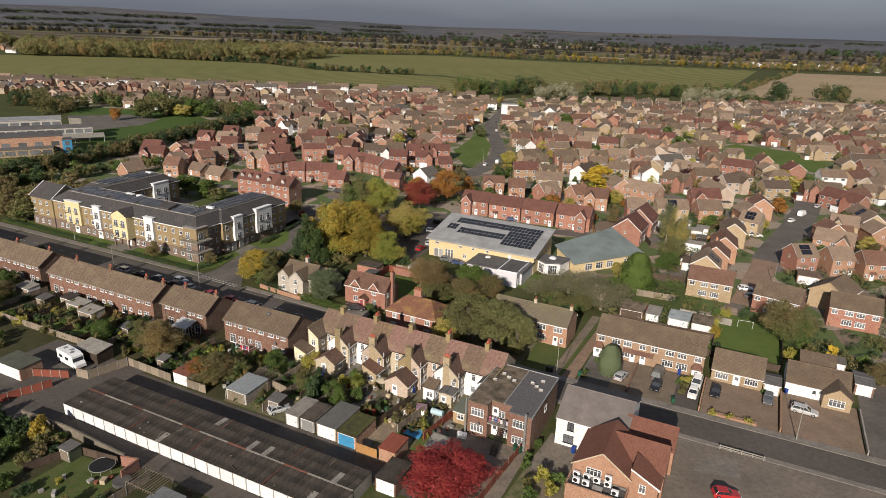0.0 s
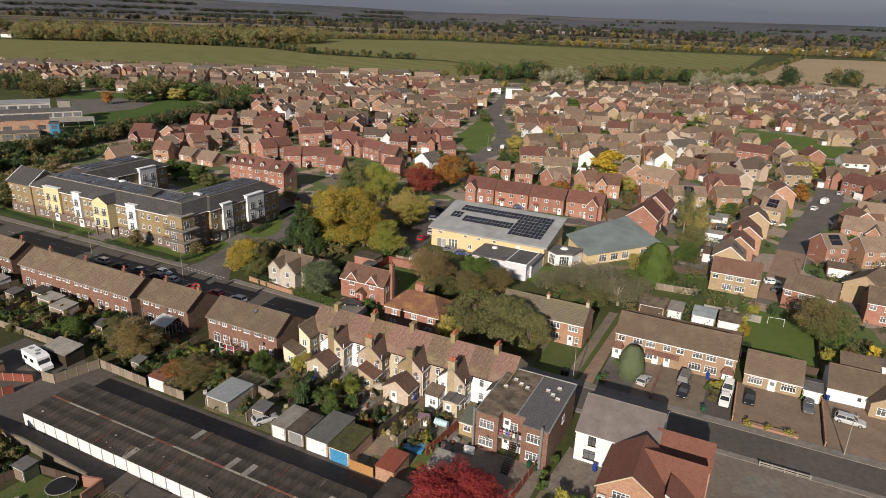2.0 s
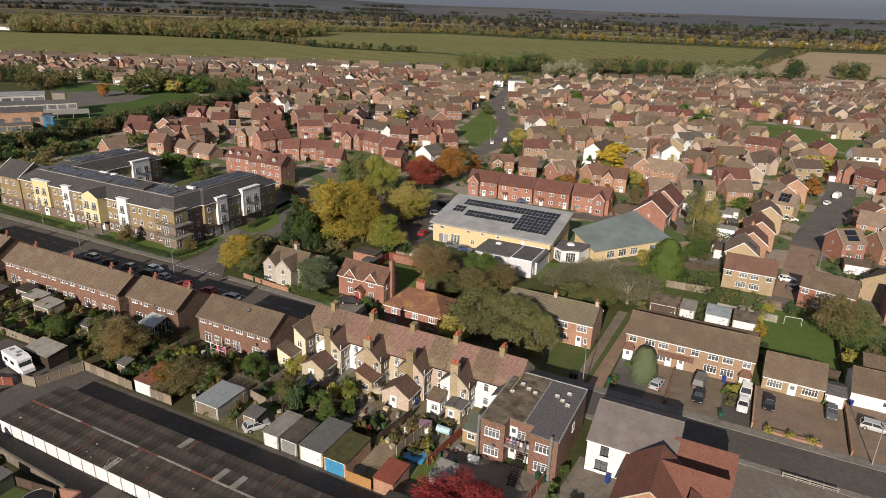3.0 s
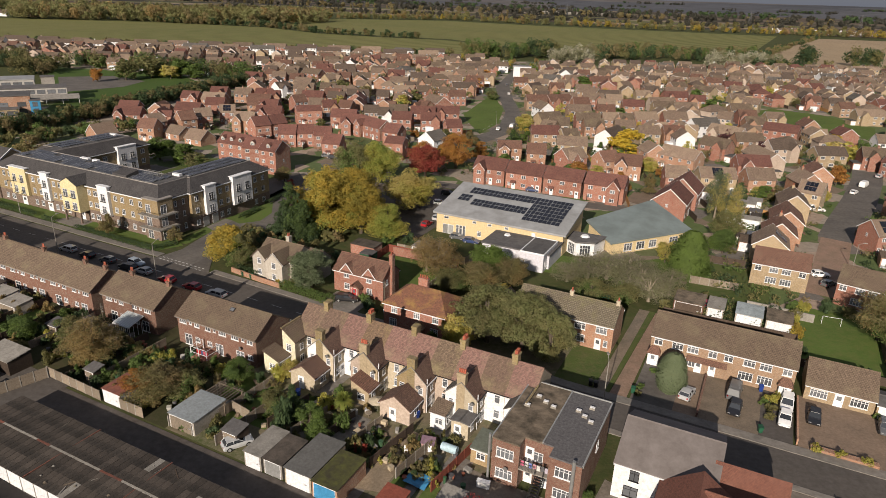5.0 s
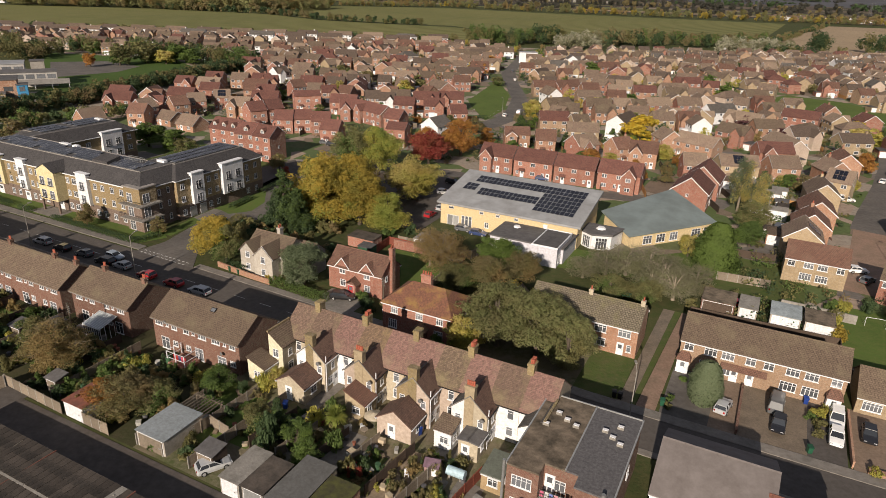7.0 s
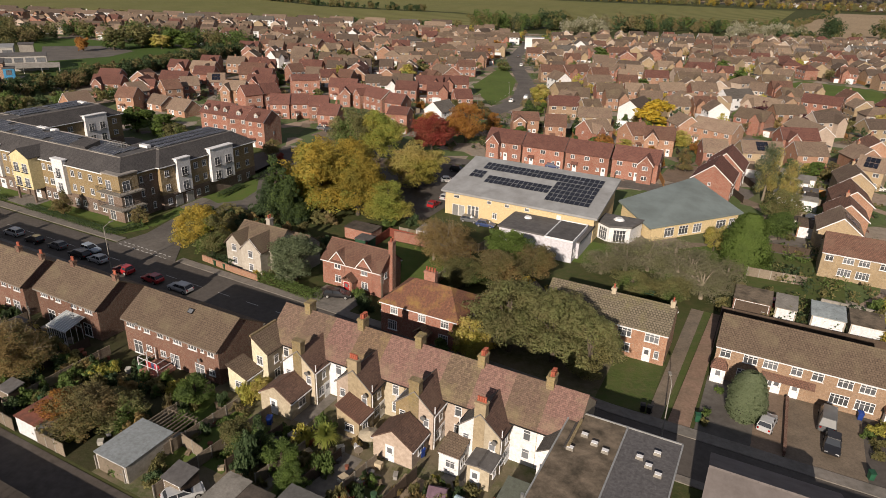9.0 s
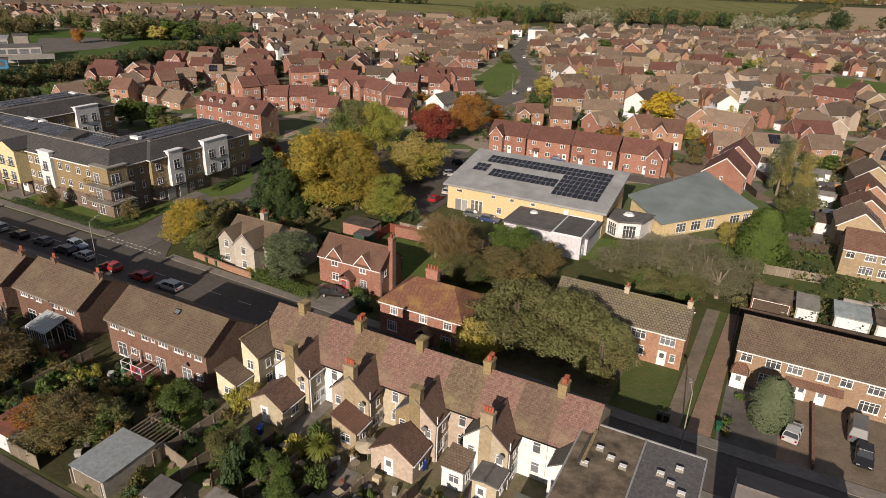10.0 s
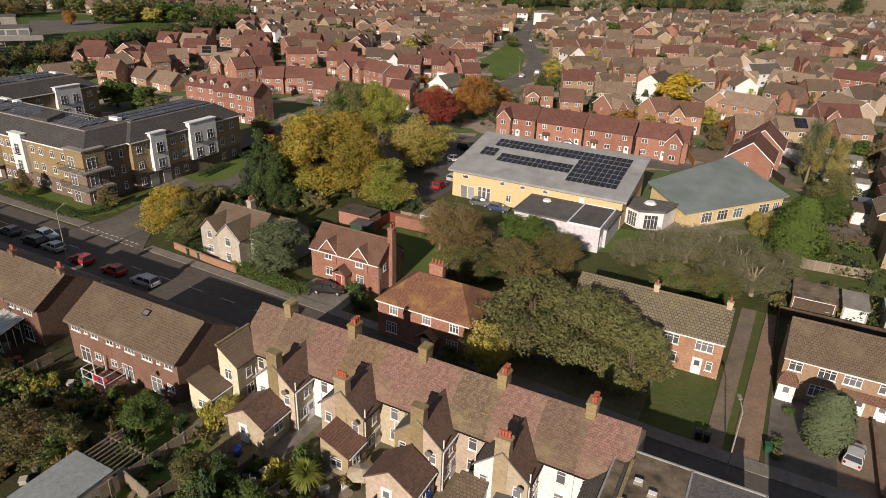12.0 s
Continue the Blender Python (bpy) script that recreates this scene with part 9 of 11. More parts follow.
fence([(-76, 141), (-59, 141.5), (-58, 147)], 1.8, WOOD, "weathered fence behind cottages", CONCRETE)
wall_run([(-99.5, 112.6), (-90.8, 111.6), (-85.6, 111.3)], 1.0, 0.22, ORANGE_BRICK, "low orange brick wall beside the footway")
wall_run([(-94.5, 48.6), (-84.0, 49.2), (-69.5, 48.6)], 1.5, 0.22, OLD_WALL, "weathered rendered wall along garage lane")
wall_run([(-69.4, 47.9), (-66.6, 48.7), (-66.4, 45.5)], 1.7, 0.22, RED_BRICK, "red brick garden wall with coping")
wall_run([(7.0, 107.6), (7.0, 119.6)], 0.9, 0.2, ORANGE_BRICK, "low brick wall between drives")
wall_run([(20.3, 107.2), (20.3, 121.5)], 0.9, 0.2, ORANGE_BRICK, "low brick wall between drives")
wall_run([(33.3, 107.2), (33.3, 121.5)], 0.8, 0.2, CONCRETE, "low wall beside lane")
wall_run([(8.6, 107.6), (16.6, 107.5)], 0.5, 0.7, ORANGE_BRICK, "raised brick planter beside the footway")
wall_run([(-6.0, 107.6), (-6.0, 119.5)], 0.6, 0.25, BROWN_BRICK, "low brick wall between front yards")
wall_run([(-2.0, 150.4), (9.8, 150.0)], 1.6, 0.2, CONCRETE, "pale rendered garden wall")
wall_run([(-75.5, 138.4), (-64.5, 139.0)], 1.9, 0.25, RED_BRICK, "red brick yard wall")
for u in (9.4, 12.2, 15.2):
    bush(u, 107.5, 1.25, 0.85, "lime")
hedge([(-85.4, 111.6), (-79.0, 111.1), (-73.2, 110.4), (-73.4, 112.0)], 1.3, 1.6, "green", label="clipped green hedge beside the footway")
hedge([(-98.6, 113.6), (-92.4, 113.0)], 1.2, 1.4, "dark")
hedge([(-163, 113.4), (-158, 113.0)], 1.0, 1.0, "dark")
hedge([(-150.0, 112.9), (-122.8, 112.4), (-121.6, 118.0)], 1.1, 1.0, "dark", label="low dark hedge before the apartments")
hedge([(-208, 114.8), (-166, 113.6)], 1.1, 1.0, "dark", label="low dark hedge before the apartments")
hedge([(-121.8, 139), (-123.2, 147.5)], 1.4, 1.0, "dark")
hedge([(-124.4, 152), (-126.6, 163)], 1.4, 1.0, "dark")
hedge([(-110, 119), (-113.5, 134)], 2.4, 1.8, "olive", label="straggly hedge beside the side road")


# ---- sheds and single garages ----
def lockup(u, v, w, d, z, wall, roof, door_mat, label, tag, slope=0.15):
    g = thing("garage", label, "garage", grid(u + w / 2, v + d / 2))
    s = Shell()
    s.box(-w / 2, w / 2, -d / 2, d / 2, -0.1, z)
    part("wall", s, wall, g)
    s = Shell()
    n = max(3, int(w / 0.5))
    for i in range(n):
        xa, xb = -w / 2 - 0.1 + (w + 0.2) * i / n, -w / 2 - 0.1 + (w + 0.2) * (i + 1) / n
        za, zb = (0.0, 0.05) if i % 2 else (0.05, 0.0)
        ring = [(xa, -d / 2 - 0.15, z + 0.06 + za), (xb, -d / 2 - 0.15, z + 0.06 + zb), (xb, d / 2 + 0.1, z + 0.06 + zb + slope), (xa, d / 2 + 0.1, z + 0.06 + za + slope)]
        s.face(ring)
        s.face([(x, y, zz - 0.07) for x, y, zz in ring][:2] + ring[1::-1])
    s.slab([(-w / 2 - 0.1, -d / 2 - 0.14, z + 0.05), (w / 2 + 0.1, -d / 2 - 0.14, z + 0.05), (w / 2 + 0.1, d / 2 + 0.1, z + 0.05 + slope), (-w / 2 - 0.1, d / 2 + 0.1, z + 0.05 + slope)], 0.05)
    part("roof", s, roof, g)
    if door_mat is not None:
        door(g, 0, -d / 2, 0.0, 0, door_mat, w - 0.6, z - 0.2, tag, False, "garage_door")
    return g


lockup(-69.2, 69.5, 4.6, 5.8, 2.2, GREY_WALL, surface("pale_blue_grey_sheet", (0.25, 0.28, 0.30), (0.2, 0.225, 0.235)), WOOD, "pale concrete garage with light sheet roof", "wood1")
lockup(-55.0, 68.5, 2.7, 5.4, 2.2, CONCRETE, SHEET_PALE, WHITE_DOOR, "concrete garage with pale sheet roof, white door", "g1")
lockup(-52.0, 68.6, 2.9, 5.0, 2.2, CONCRETE, SHEET, STEEL, "concrete garage with dark roof and grey door", "g2")
lockup(-48.5, 68.4, 3.9, 7.0, 2.4, CREAM_WALL, surface("grey_felt", (0.17, 0.17, 0.165), (0.14, 0.14, 0.135)), WHITE_DOOR, "wide garage with grey felt roof, white door", "g3")
lockup(-44.3, 68.2, 3.6, 6.0, 2.3, ORANGE_BRICK, surface("mossy_felt", (0.10, 0.105, 0.03), (0.055, 0.05, 0.03), coarse=0.8), BLUE, "brick garage with mossy roof and blue door", "g4")
lockup(-36.2, 67.9, 2.9, 4.2, 2.2, ORANGE_BRICK, RED_WOOD, None, "small shed with red-brown roof", "s5")
lockup(-32.9, 61.6, 3.4, 5.0, 2.3, BROWN_BRICK, SHEET, WHITE_DOOR, "brown brick garage with white door", "g6")
lockup(-81.8, 69.0, 3.6, 4.8, 2.2, WHITE_WALL, RUST, WHITE_DOOR, "white shed with rusty red roof", "s7")
lockup(-105.8, 66.4, 6.4, 3.6, 2.3, DARK_WOOD, SHEET_PALE, None, "long shed with grey corrugated roof", "s8", 0.5)
lockup(-113.2, 55.6, 7.2, 4.2, 2.4, ORANGE_BRICK, surface("green_felt", (0.13, 0.14, 0.11)), WHITE_DOOR, "brick outbuilding with greenish roof, white door", "s9")
lockup(-79.0, 44.6, 2.4, 2.0, 2.0, surface("sage_paint", (0.13, 0.16, 0.10)), FELT, WOOD, "small sage green garden shed", "s10")
for u, v, w, d, wl, rf in ((-127.4, 79.6, 4.8, 3.0, WHITE_WALL, SHEET_PALE), (-121.6, 78.2, 4.6, 3.4, GREY_WALL, SHEET_PALE), (-131.6, 81.0, 3.4, 2.6, WHITE_WALL, SHEET), (-106.8, 77.2, 2.8, 2.2, DARK_WOOD, FELT), (-102.6, 80.0, 2.6, 2.2, DARK_WOOD, FELT),
                           (-99.8, 79.0, 3.0, 2.2, DARK_WOOD, SHEET), (-88.8, 71.2, 2.2, 1.8, DARK_WOOD, FELT), (-60.6, 70.4, 2.6, 2.2, DARK_WOOD, FELT), (-136.0, 78.0, 3.2, 2.4, DARK_WOOD, FELT), (-147, 80, 5, 3, WHITE_WALL, SHEET_PALE), (-156, 79, 4, 3, GREY_WALL, SHEET)):
    lockup(u, v, w, d, 2.0, wl, rf, WOOD, "small garden shed with weathered sheet roof", "shedwood", 0.35)
for u, w, wl, rf in ((-14.6, 5.4, BROWN_BRICK, GRAVEL), (-8.6, 3.0, GREY_WALL, SHEET_PALE), (-3.6, 4.6, GREY_WALL, surface("pale_blue_sheet", (0.33, 0.38, 0.40))), (1.6, 4.4, GREY_WALL, GRAVEL)):
    lockup(u, 141.6, w, 5.2, 2.4, wl, rf, WHITE_DOOR if wl is GREY_WALL else DARK_WOOD, "flat-roofed garage behind the brick row", "rowg" + ("w" if wl is GREY_WALL else "b"))
lockup(28.5, 136.5, 3.4, 3.2, 2.2, GREY_WALL, TILE_GREY, WHITE, "small pale garden shed with door", "sh")
lockup(23.5, 133.5, 6.4, 3.6, 2.4, BROWN_BRICK, TILE_BROWN, None, "low outbuilding with brown tiled roof", "sh2", 0.9)
lockup(-72.0, 140.6, 4.6, 3.4, 2.2, WHITE_WALL, SHEET_PALE, WOOD, "pale garden shed behind cottages", "sh3")
lockup(-84.6, 134.6, 6.2, 3.6, 2.2, RED_BRICK, SHEET, None, "brick outbuilding with sheet roof", "sh4")
lockup(-79.8, 131.2, 3.0, 2.4, 2.0, surface("dark_green_paint", (0.03, 0.09, 0.05)), FELT, None, "dark green painted wooden garden shed", "sh5")
lockup(-30.3, 72.2, 2.8, 3.2, 2.0, GREY_WALL, SHEET_PALE, None, "low shed with pale corrugated roof", "sh6", 0.25)
# pale sheds and lean-tos in the gardens east of the fan-shaped hall
PALE_BLUE = surface("pale_blue_render", (0.42, 0.5, 0.52), (0.36, 0.42, 0.44), vary=0.05)
for u, v, w, d, z, wl, rf, words in ((-10.6, 203.4, 8.5, 3.0, 2.5, PALE_BLUE, SHEET_PALE, "pale blue rendered garden building with flat roof"), (-10.0, 208.5, 3.6, 3.2, 2.3, GREY_WALL, SHEET_PALE, "white garden shed with pale sheet roof"),
                                     (-4.6, 208.8, 2.6, 2.4, 2.2, GREY_WALL, SHEET, "small white garden shed with dark roof"), (-11.6, 212.5, 4.4, 2.8, 2.3, GREY_WALL, SHEET_PALE, "grey rendered garden shed with pale roof"),
                                     (-5.2, 213.0, 3.2, 2.6, 2.2, DARK_WOOD, FELT, "dark timber garden shed with felt roof"), (-9.5, 219.5, 5.6, 3.0, 2.4, GREY_WALL, SHEET_PALE, "white flat-roofed garden building"),
                                     (-6.4, 224.0, 4.0, 3.2, 2.3, GREY_WALL, SHEET_PALE, "pale garden shed with sheet roof"), (-13.0, 228.0, 4.4, 3.2, 2.3, GREY_WALL, SHEET_PALE, "grey garden shed with pale roof"),
                                     (-4.6, 192.0, 2.6, 2.2, 2.1, GREY_WALL, GLASS, "small white framed greenhouse in garden"), (-6.8, 188.6, 2.8, 2.2, 2.1, GREY_WALL, SHEET, "small white garden shed beside house")):
    lockup(u, v, w, d, z, wl, rf, WHITE, words, "eastshed%d" % int(w * 10), 0.25)
fence([(-10.5, 196.5), (2.0, 196.8)], 1.7, WOOD, "weathered fence between estate gardens", CONCRETE)
fence([(-10.8, 208.4), (0.0, 209.2)], 1.7, WOOD, "weathered fence between estate gardens", CONCRETE)
fence([(-11.0, 217.4), (0.0, 218.0)], 1.7, NEW_WOOD, "orange timber fence between estate gardens")
# mid estate garages
for u, v in ((-6, 184), (-20, 226), (-30, 222), (24, 190), (44, 180), (-70, 262), (-58, 256), (8, 262)):
    lockup(u, v, 5.6, 5.2, 2.4, ORANGE_BRICK, SHEET_PALE if int(u) % 2 else TILE_BROWN, WHITE_DOOR, "estate garage with white door", "eg")


# ---- conservatory, pergolas, deck ----
c = thing("conservatory", "white framed glass conservatory against brick house", "conservatory", grid(-95.4, 84.4))
s = Shell()
for i in range(9):
    x = -2.0 + 0.5 * i
    s.box(x - 0.03, x + 0.03, -1.6, -1.54, 0, 2.1)
    s.tube((x, -1.62, 2.24), (x, 1.6, 3.06), 0.035, 0.035, 4)
for y in (-1.6, -0.8, 0, 0.8):
    for x in (-2.0, 2.0):
        s.box(x - 0.03, x + 0.03, y - 0.03, y + 0.03, 0, 2.3)
s.box(-2.05, 2.05, -1.63, -1.52, 2.05, 2.2)
s.box(-2.05, 2.05, -1.63, -1.52, 0, 0.5)
part("frame", s, WHITE, c)
s = Shell()
s.slab([(-2, -1.6, 2.2), (2, -1.6, 2.2), (2, 1.6, 3.02), (-2, 1.6, 3.02)], 0.03)
part("glass_roof", s, glass_mat("conservatory_glass", (0.16, 0.18, 0.19), 0.15), c)
s = Shell()
s.box(-1.95, 1.95, -1.53, -1.5, 0.5, 2.05)
part("glass_front", s, GLASS, c)


def pergola(u, v, w, d, z, n, mat, label, turn=0):
    p = thing("pergola", label, "pergola", grid(u, v, 0, turn))
    for x in (-w / 2, w / 2):
        for y in (-d / 2, d / 2):
            s = Shell()
            s.box(x - 0.06, x + 0.06, y - 0.06, y + 0.06, -0.1, z)
            part("post", s, mat, p)
    for y in (-d / 2, d / 2):
        s = Shell()
        s.box(-w / 2 - 0.3, w / 2 + 0.3, y - 0.04, y + 0.04, z, z + 0.14)
        part("beam", s, mat, p)
    for i in range(n):
        x = -w / 2 + w * i / (n - 1)
        s = Shell()
        s.box(x - 0.035, x + 0.035, -d / 2 - 0.4, d / 2 + 0.4, z + 0.14, z + 0.26)
        part("rafter", s, mat, p)
    return p


pergola(-66.4, 76.4, 4.2, 3.4, 2.1, 9, WOOD, "weathered wooden garden pergola")
pergola(-60.6, 45.6, 5.4, 3.4, 2.2, 12, WOOD, "pale wooden pergola beside shed roof")
lockup(-58.0, 42.4, 4.6, 3.2, 2.1, DARK_WOOD, surface("grey_shed_roof", (0.15, 0.16, 0.17)), None, "wooden garden shed with grey sheet roof", "s11")
d = thing("raised_deck", "raised deck with white rails and red laundry", "deck", grid(-78.4, 84.8))
s = Shell()
s.box(-1.8, 1.8, -1.4, 1.4, 0, 0.55)
part("platform", s, RED_BRICK, d)
for x, y in ((-1.7, -1.3), (0, -1.3), (1.7, -1.3), (1.7, 1.3), (-1.7, 1.3), (-1.7, 0)):
    s = Shell()
    s.box(x - 0.05, x + 0.05, y - 0.05, y + 0.05, 0.55, 2.3)
    part("post", s, WHITE, d)
for a in ((-1.75, 1.75, -1.33, -1.27), (-1.75, -1.69, -1.3, 1.3), (1.69, 1.75, -1.3, 1.3)):
    for z in (1.3, 2.25):
        s = Shell()
        s.box(*a, z, z + 0.06, bottom=True)
        part("rail", s, WHITE, d)
for i in range(5):
    s = Shell()
    s.box(-0.22, 0.22, -0.02, 0.02, 0.7, 1.5)
    part("laundry", s, surface("laundry_%d" % i, ((0.5, 0.03, 0.04), (0.55, 0.05, 0.05), (0.12, 0.14, 0.3), (0.6, 0.1, 0.15), (0.4, 0.03, 0.05))[i]), d, pose(-1.0 + 0.5 * i, -0.6, 0))
t = thing("trampoline", "round black trampoline on garden lawn", "trampoline", grid(-71.2, 46.0))
s = Shell()
s.tube((0, 0, 0.75), (0, 0, 0.8), 1.75, 1.75, 28)
part("mat", s, BLACK, t)
s = Shell()
for i in range(28):
    a, b = i * math.tau / 28, (i + 1) * math.tau / 28
    s.tube((1.85 * math.cos(a), 1.85 * math.sin(a), 0.8), (1.85 * math.cos(b), 1.85 * math.sin(b), 0.8), 0.06, 0.06, 5, cap=False)
part("rim", s, STEEL, t)
for i in range(8):
    a = i * math.tau / 8
    s = Shell()
    s.tube((1.85 * math.cos(a), 1.85 * math.sin(a), 0), (1.85 * math.cos(a), 1.85 * math.sin(a), 0.8), 0.03, 0.03, 5)
    part("leg", s, STEEL, t)
t = thing("paddling_pool", "small dark round garden pool", "pool", grid(-66.0, 45.2))
s = Shell()
s.tube((0, 0, 0), (0, 0, 0.6), 1.3, 1.3, 20)
part("tank", s, FELT, t)


def goal(u, v, w, h, turn):
    g = thing("football_goal", "white football goal on garden lawn", "goal", grid(u, v, 0, turn))
    for x in (-w / 2, w / 2):
        s = Shell()
        s.tube((x, 0, 0), (x, 0, h), 0.035, 0.035, 8)
        part("post", s, WHITE, g)
        s = Shell()
        s.tube((x, 0, h), (x, 1.2, 0), 0.03, 0.03, 6)
        part("stay", s, WHITE, g)
    s = Shell()
    s.tube((-w / 2, 0, h), (w / 2, 0, h), 0.035, 0.035, 8)
    part("crossbar", s, WHITE, g)


goal(12.7, 150.6, 3.2, 1.7, 6)


# ---- street lamps, poles, bins ----
def street_lamp(u, v, h, arm, turn, label="grey steel street lamp with short arm"):
    l = thing("street_lamp", label, "street lamp", grid(u, v, 0, turn))
    s = Shell()
    s.tube((0, 0, -0.2), (0, 0, 1.3), 0.11, 0.1, 10)
    s.tube((0, 0, 1.3), (0, 0, h - 0.5), 0.075, 0.055, 10)
    s.tube((0, 0, h - 0.5), (0, -arm, h), 0.05, 0.045, 8)
    part("column", s, SHEET_PALE, l)
    s = Shell()
    s.box(-0.16, 0.16, -arm - 0.6, -arm + 0.1, h - 0.07, h + 0.08, bottom=True)
    part("lantern", s, SHEET_PALE, l)
    return l


street_lamp(-18.6, 103.6, 8.0, 1.2, 200)
street_lamp(-107.8, 102.0 - 1.3, 9.0, 1.2, 180)
street_lamp(-138.2, 100.5, 9.0, 1.2, 180)
street_lamp(-172, 113.2, 9.0, 1.2, 0)
street_lamp(22.8, 106.4, 8.0, 1.3, 0)
street_lamp(-116, 296, 7, 1.0, 0)
street_lamp(18.2, 184, 7.0, 1.0, 90)
street_lamp(-115, 262, 7.0, 1.0, 60)


def pole(u, v, h):
    l = thing("telegraph_pole", "brown wooden telegraph pole beside the footway", "telegraph pole", grid(u, v))
    s = Shell()
    s.tube((0, 0, -0.2), (0, 0, h), 0.14, 0.1, 10)
    part("pole", s, BARK, l)
    s = Shell()
    s.box(-0.12, 0.12, -0.2, -0.1, 2.2, 2.8)
    part("notice", s, WHITE, l)
    for i in range(4):
        s = Shell()
        s.box(-0.3, 0.3, -0.03, 0.03, h - 0.6 - 0.3 * i, h - 0.55 - 0.3 * i)
        part("step", s, STEEL, l)


pole(-59.9, 109.4, 8.5)
pole(-95.4, 84.0 - 4, 7.5)


def bin_at(u, v, turn, mat, words):
    def build():
        s = Shell()
        a, b = 0.24, 0.3
        q0 = [(-a, -a, 0.05), (a, -a, 0.05), (a, a, 0.05), (-a, a, 0.05)]
        q1 = [(-b, -b, 0.95), (b, -b, 0.95), (b, b, 0.95), (-b, b, 0.95)]
        for i in range(4):
            s.face([q0[i], q0[(i + 1) % 4], q1[(i + 1) % 4], q1[i]])
        return s.mesh("bin_body", mat)

    def lid():
        s = Shell()
        s.slab([(-0.33, -0.36, 1.0), (0.33, -0.36, 1.0), (0.33, 0.36, 1.1), (-0.33, 0.36, 1.1)], 0.06)
        return s.mesh("lid", mat)

    def wheel():
        s = Shell()
        s.tube((-0.03, 0, 0), (0.03, 0, 0), 0.1, 0.1, 10)
        return s.mesh("wheel", BLACK)
    o = thing("wheelie_bin", words, "bin", grid(u, v, 0, turn))
    put("bin_body", cached(("binb", mat.name), build), o)
    put("lid", cached(("binl", mat.name), lid), o)
    for x in (-0.28, 0.28):
        put("wheel", cached("binw", wheel), o, pose(x, 0.28, 0.1))


BIN_BLUE = surface("blue_plastic", (0.02, 0.06, 0.30), rough=0.45, bump=0)
BIN_GREEN = surface("green_plastic", (0.02, 0.09, 0.05), rough=0.45, bump=0)
for u, v, q in ((-63.2, 87.4, 0), (-58.8, 83.7, 0), (-41.0, 87.6, 0), (-9.7, 84.4, 0), (2.0, 119.6, 0), (-18.2, 80.4, 1), (-17.4, 80.2, 1), (-15.4, 109.2, 1), (-21.6, 107.9, 2), (-20.8, 107.9, 2), (31.6, 122.0, 0), (21.2, 122.6, 0), (2.4, 108.2, 1), (-96, 112.2, 1), (-93.6, 112.0, 1)):
    bin_at(u, v, (u * 40) % 50 - 25, (BIN_BLUE, BIN_GREEN, BLACK)[q], ("blue", "green", "black")[q] + " plastic wheelie bin")


# ---- vehicles ----
TYRE = surface("tyre_rubber", (0.02, 0.02, 0.02), bump=0)
LAMP_WHITE = surface("headlight_lens", (0.6, 0.62, 0.65), rough=0.15, bump=0)
LAMP_RED = surface("tail_light_lens", (0.35, 0.01, 0.01), rough=0.2, bump=0)
CARS = {}


def paint(name, col):
    m, nt, b = nodes_of("car_paint_" + name)
    co = nt.nodes.new("ShaderNodeTexCoord").outputs["Object"]
    c = mixcol(nt, ramp(nt, noise_of(nt, co, 1.5, 3), 0.4, 0.7), col, shade(col, 0.86))
    nt.links.new(c, b.inputs["Base Color"])
    b.inputs["Roughness"].default_value = 0.3
    b.inputs["Coat Weight"].default_value = 0.6
    return m


def loft(rings, mi=0):
    s = Shell()
    for r0, r1 in zip(rings, rings[1:]):
        n = len(r0)
        for i in range(n):
            s.face([r0[i], r0[(i + 1) % n], r1[(i + 1) % n], r1[i]], mi)
    s.face(rings[0][::-1], mi)
    s.face(rings[-1], mi)
    return s


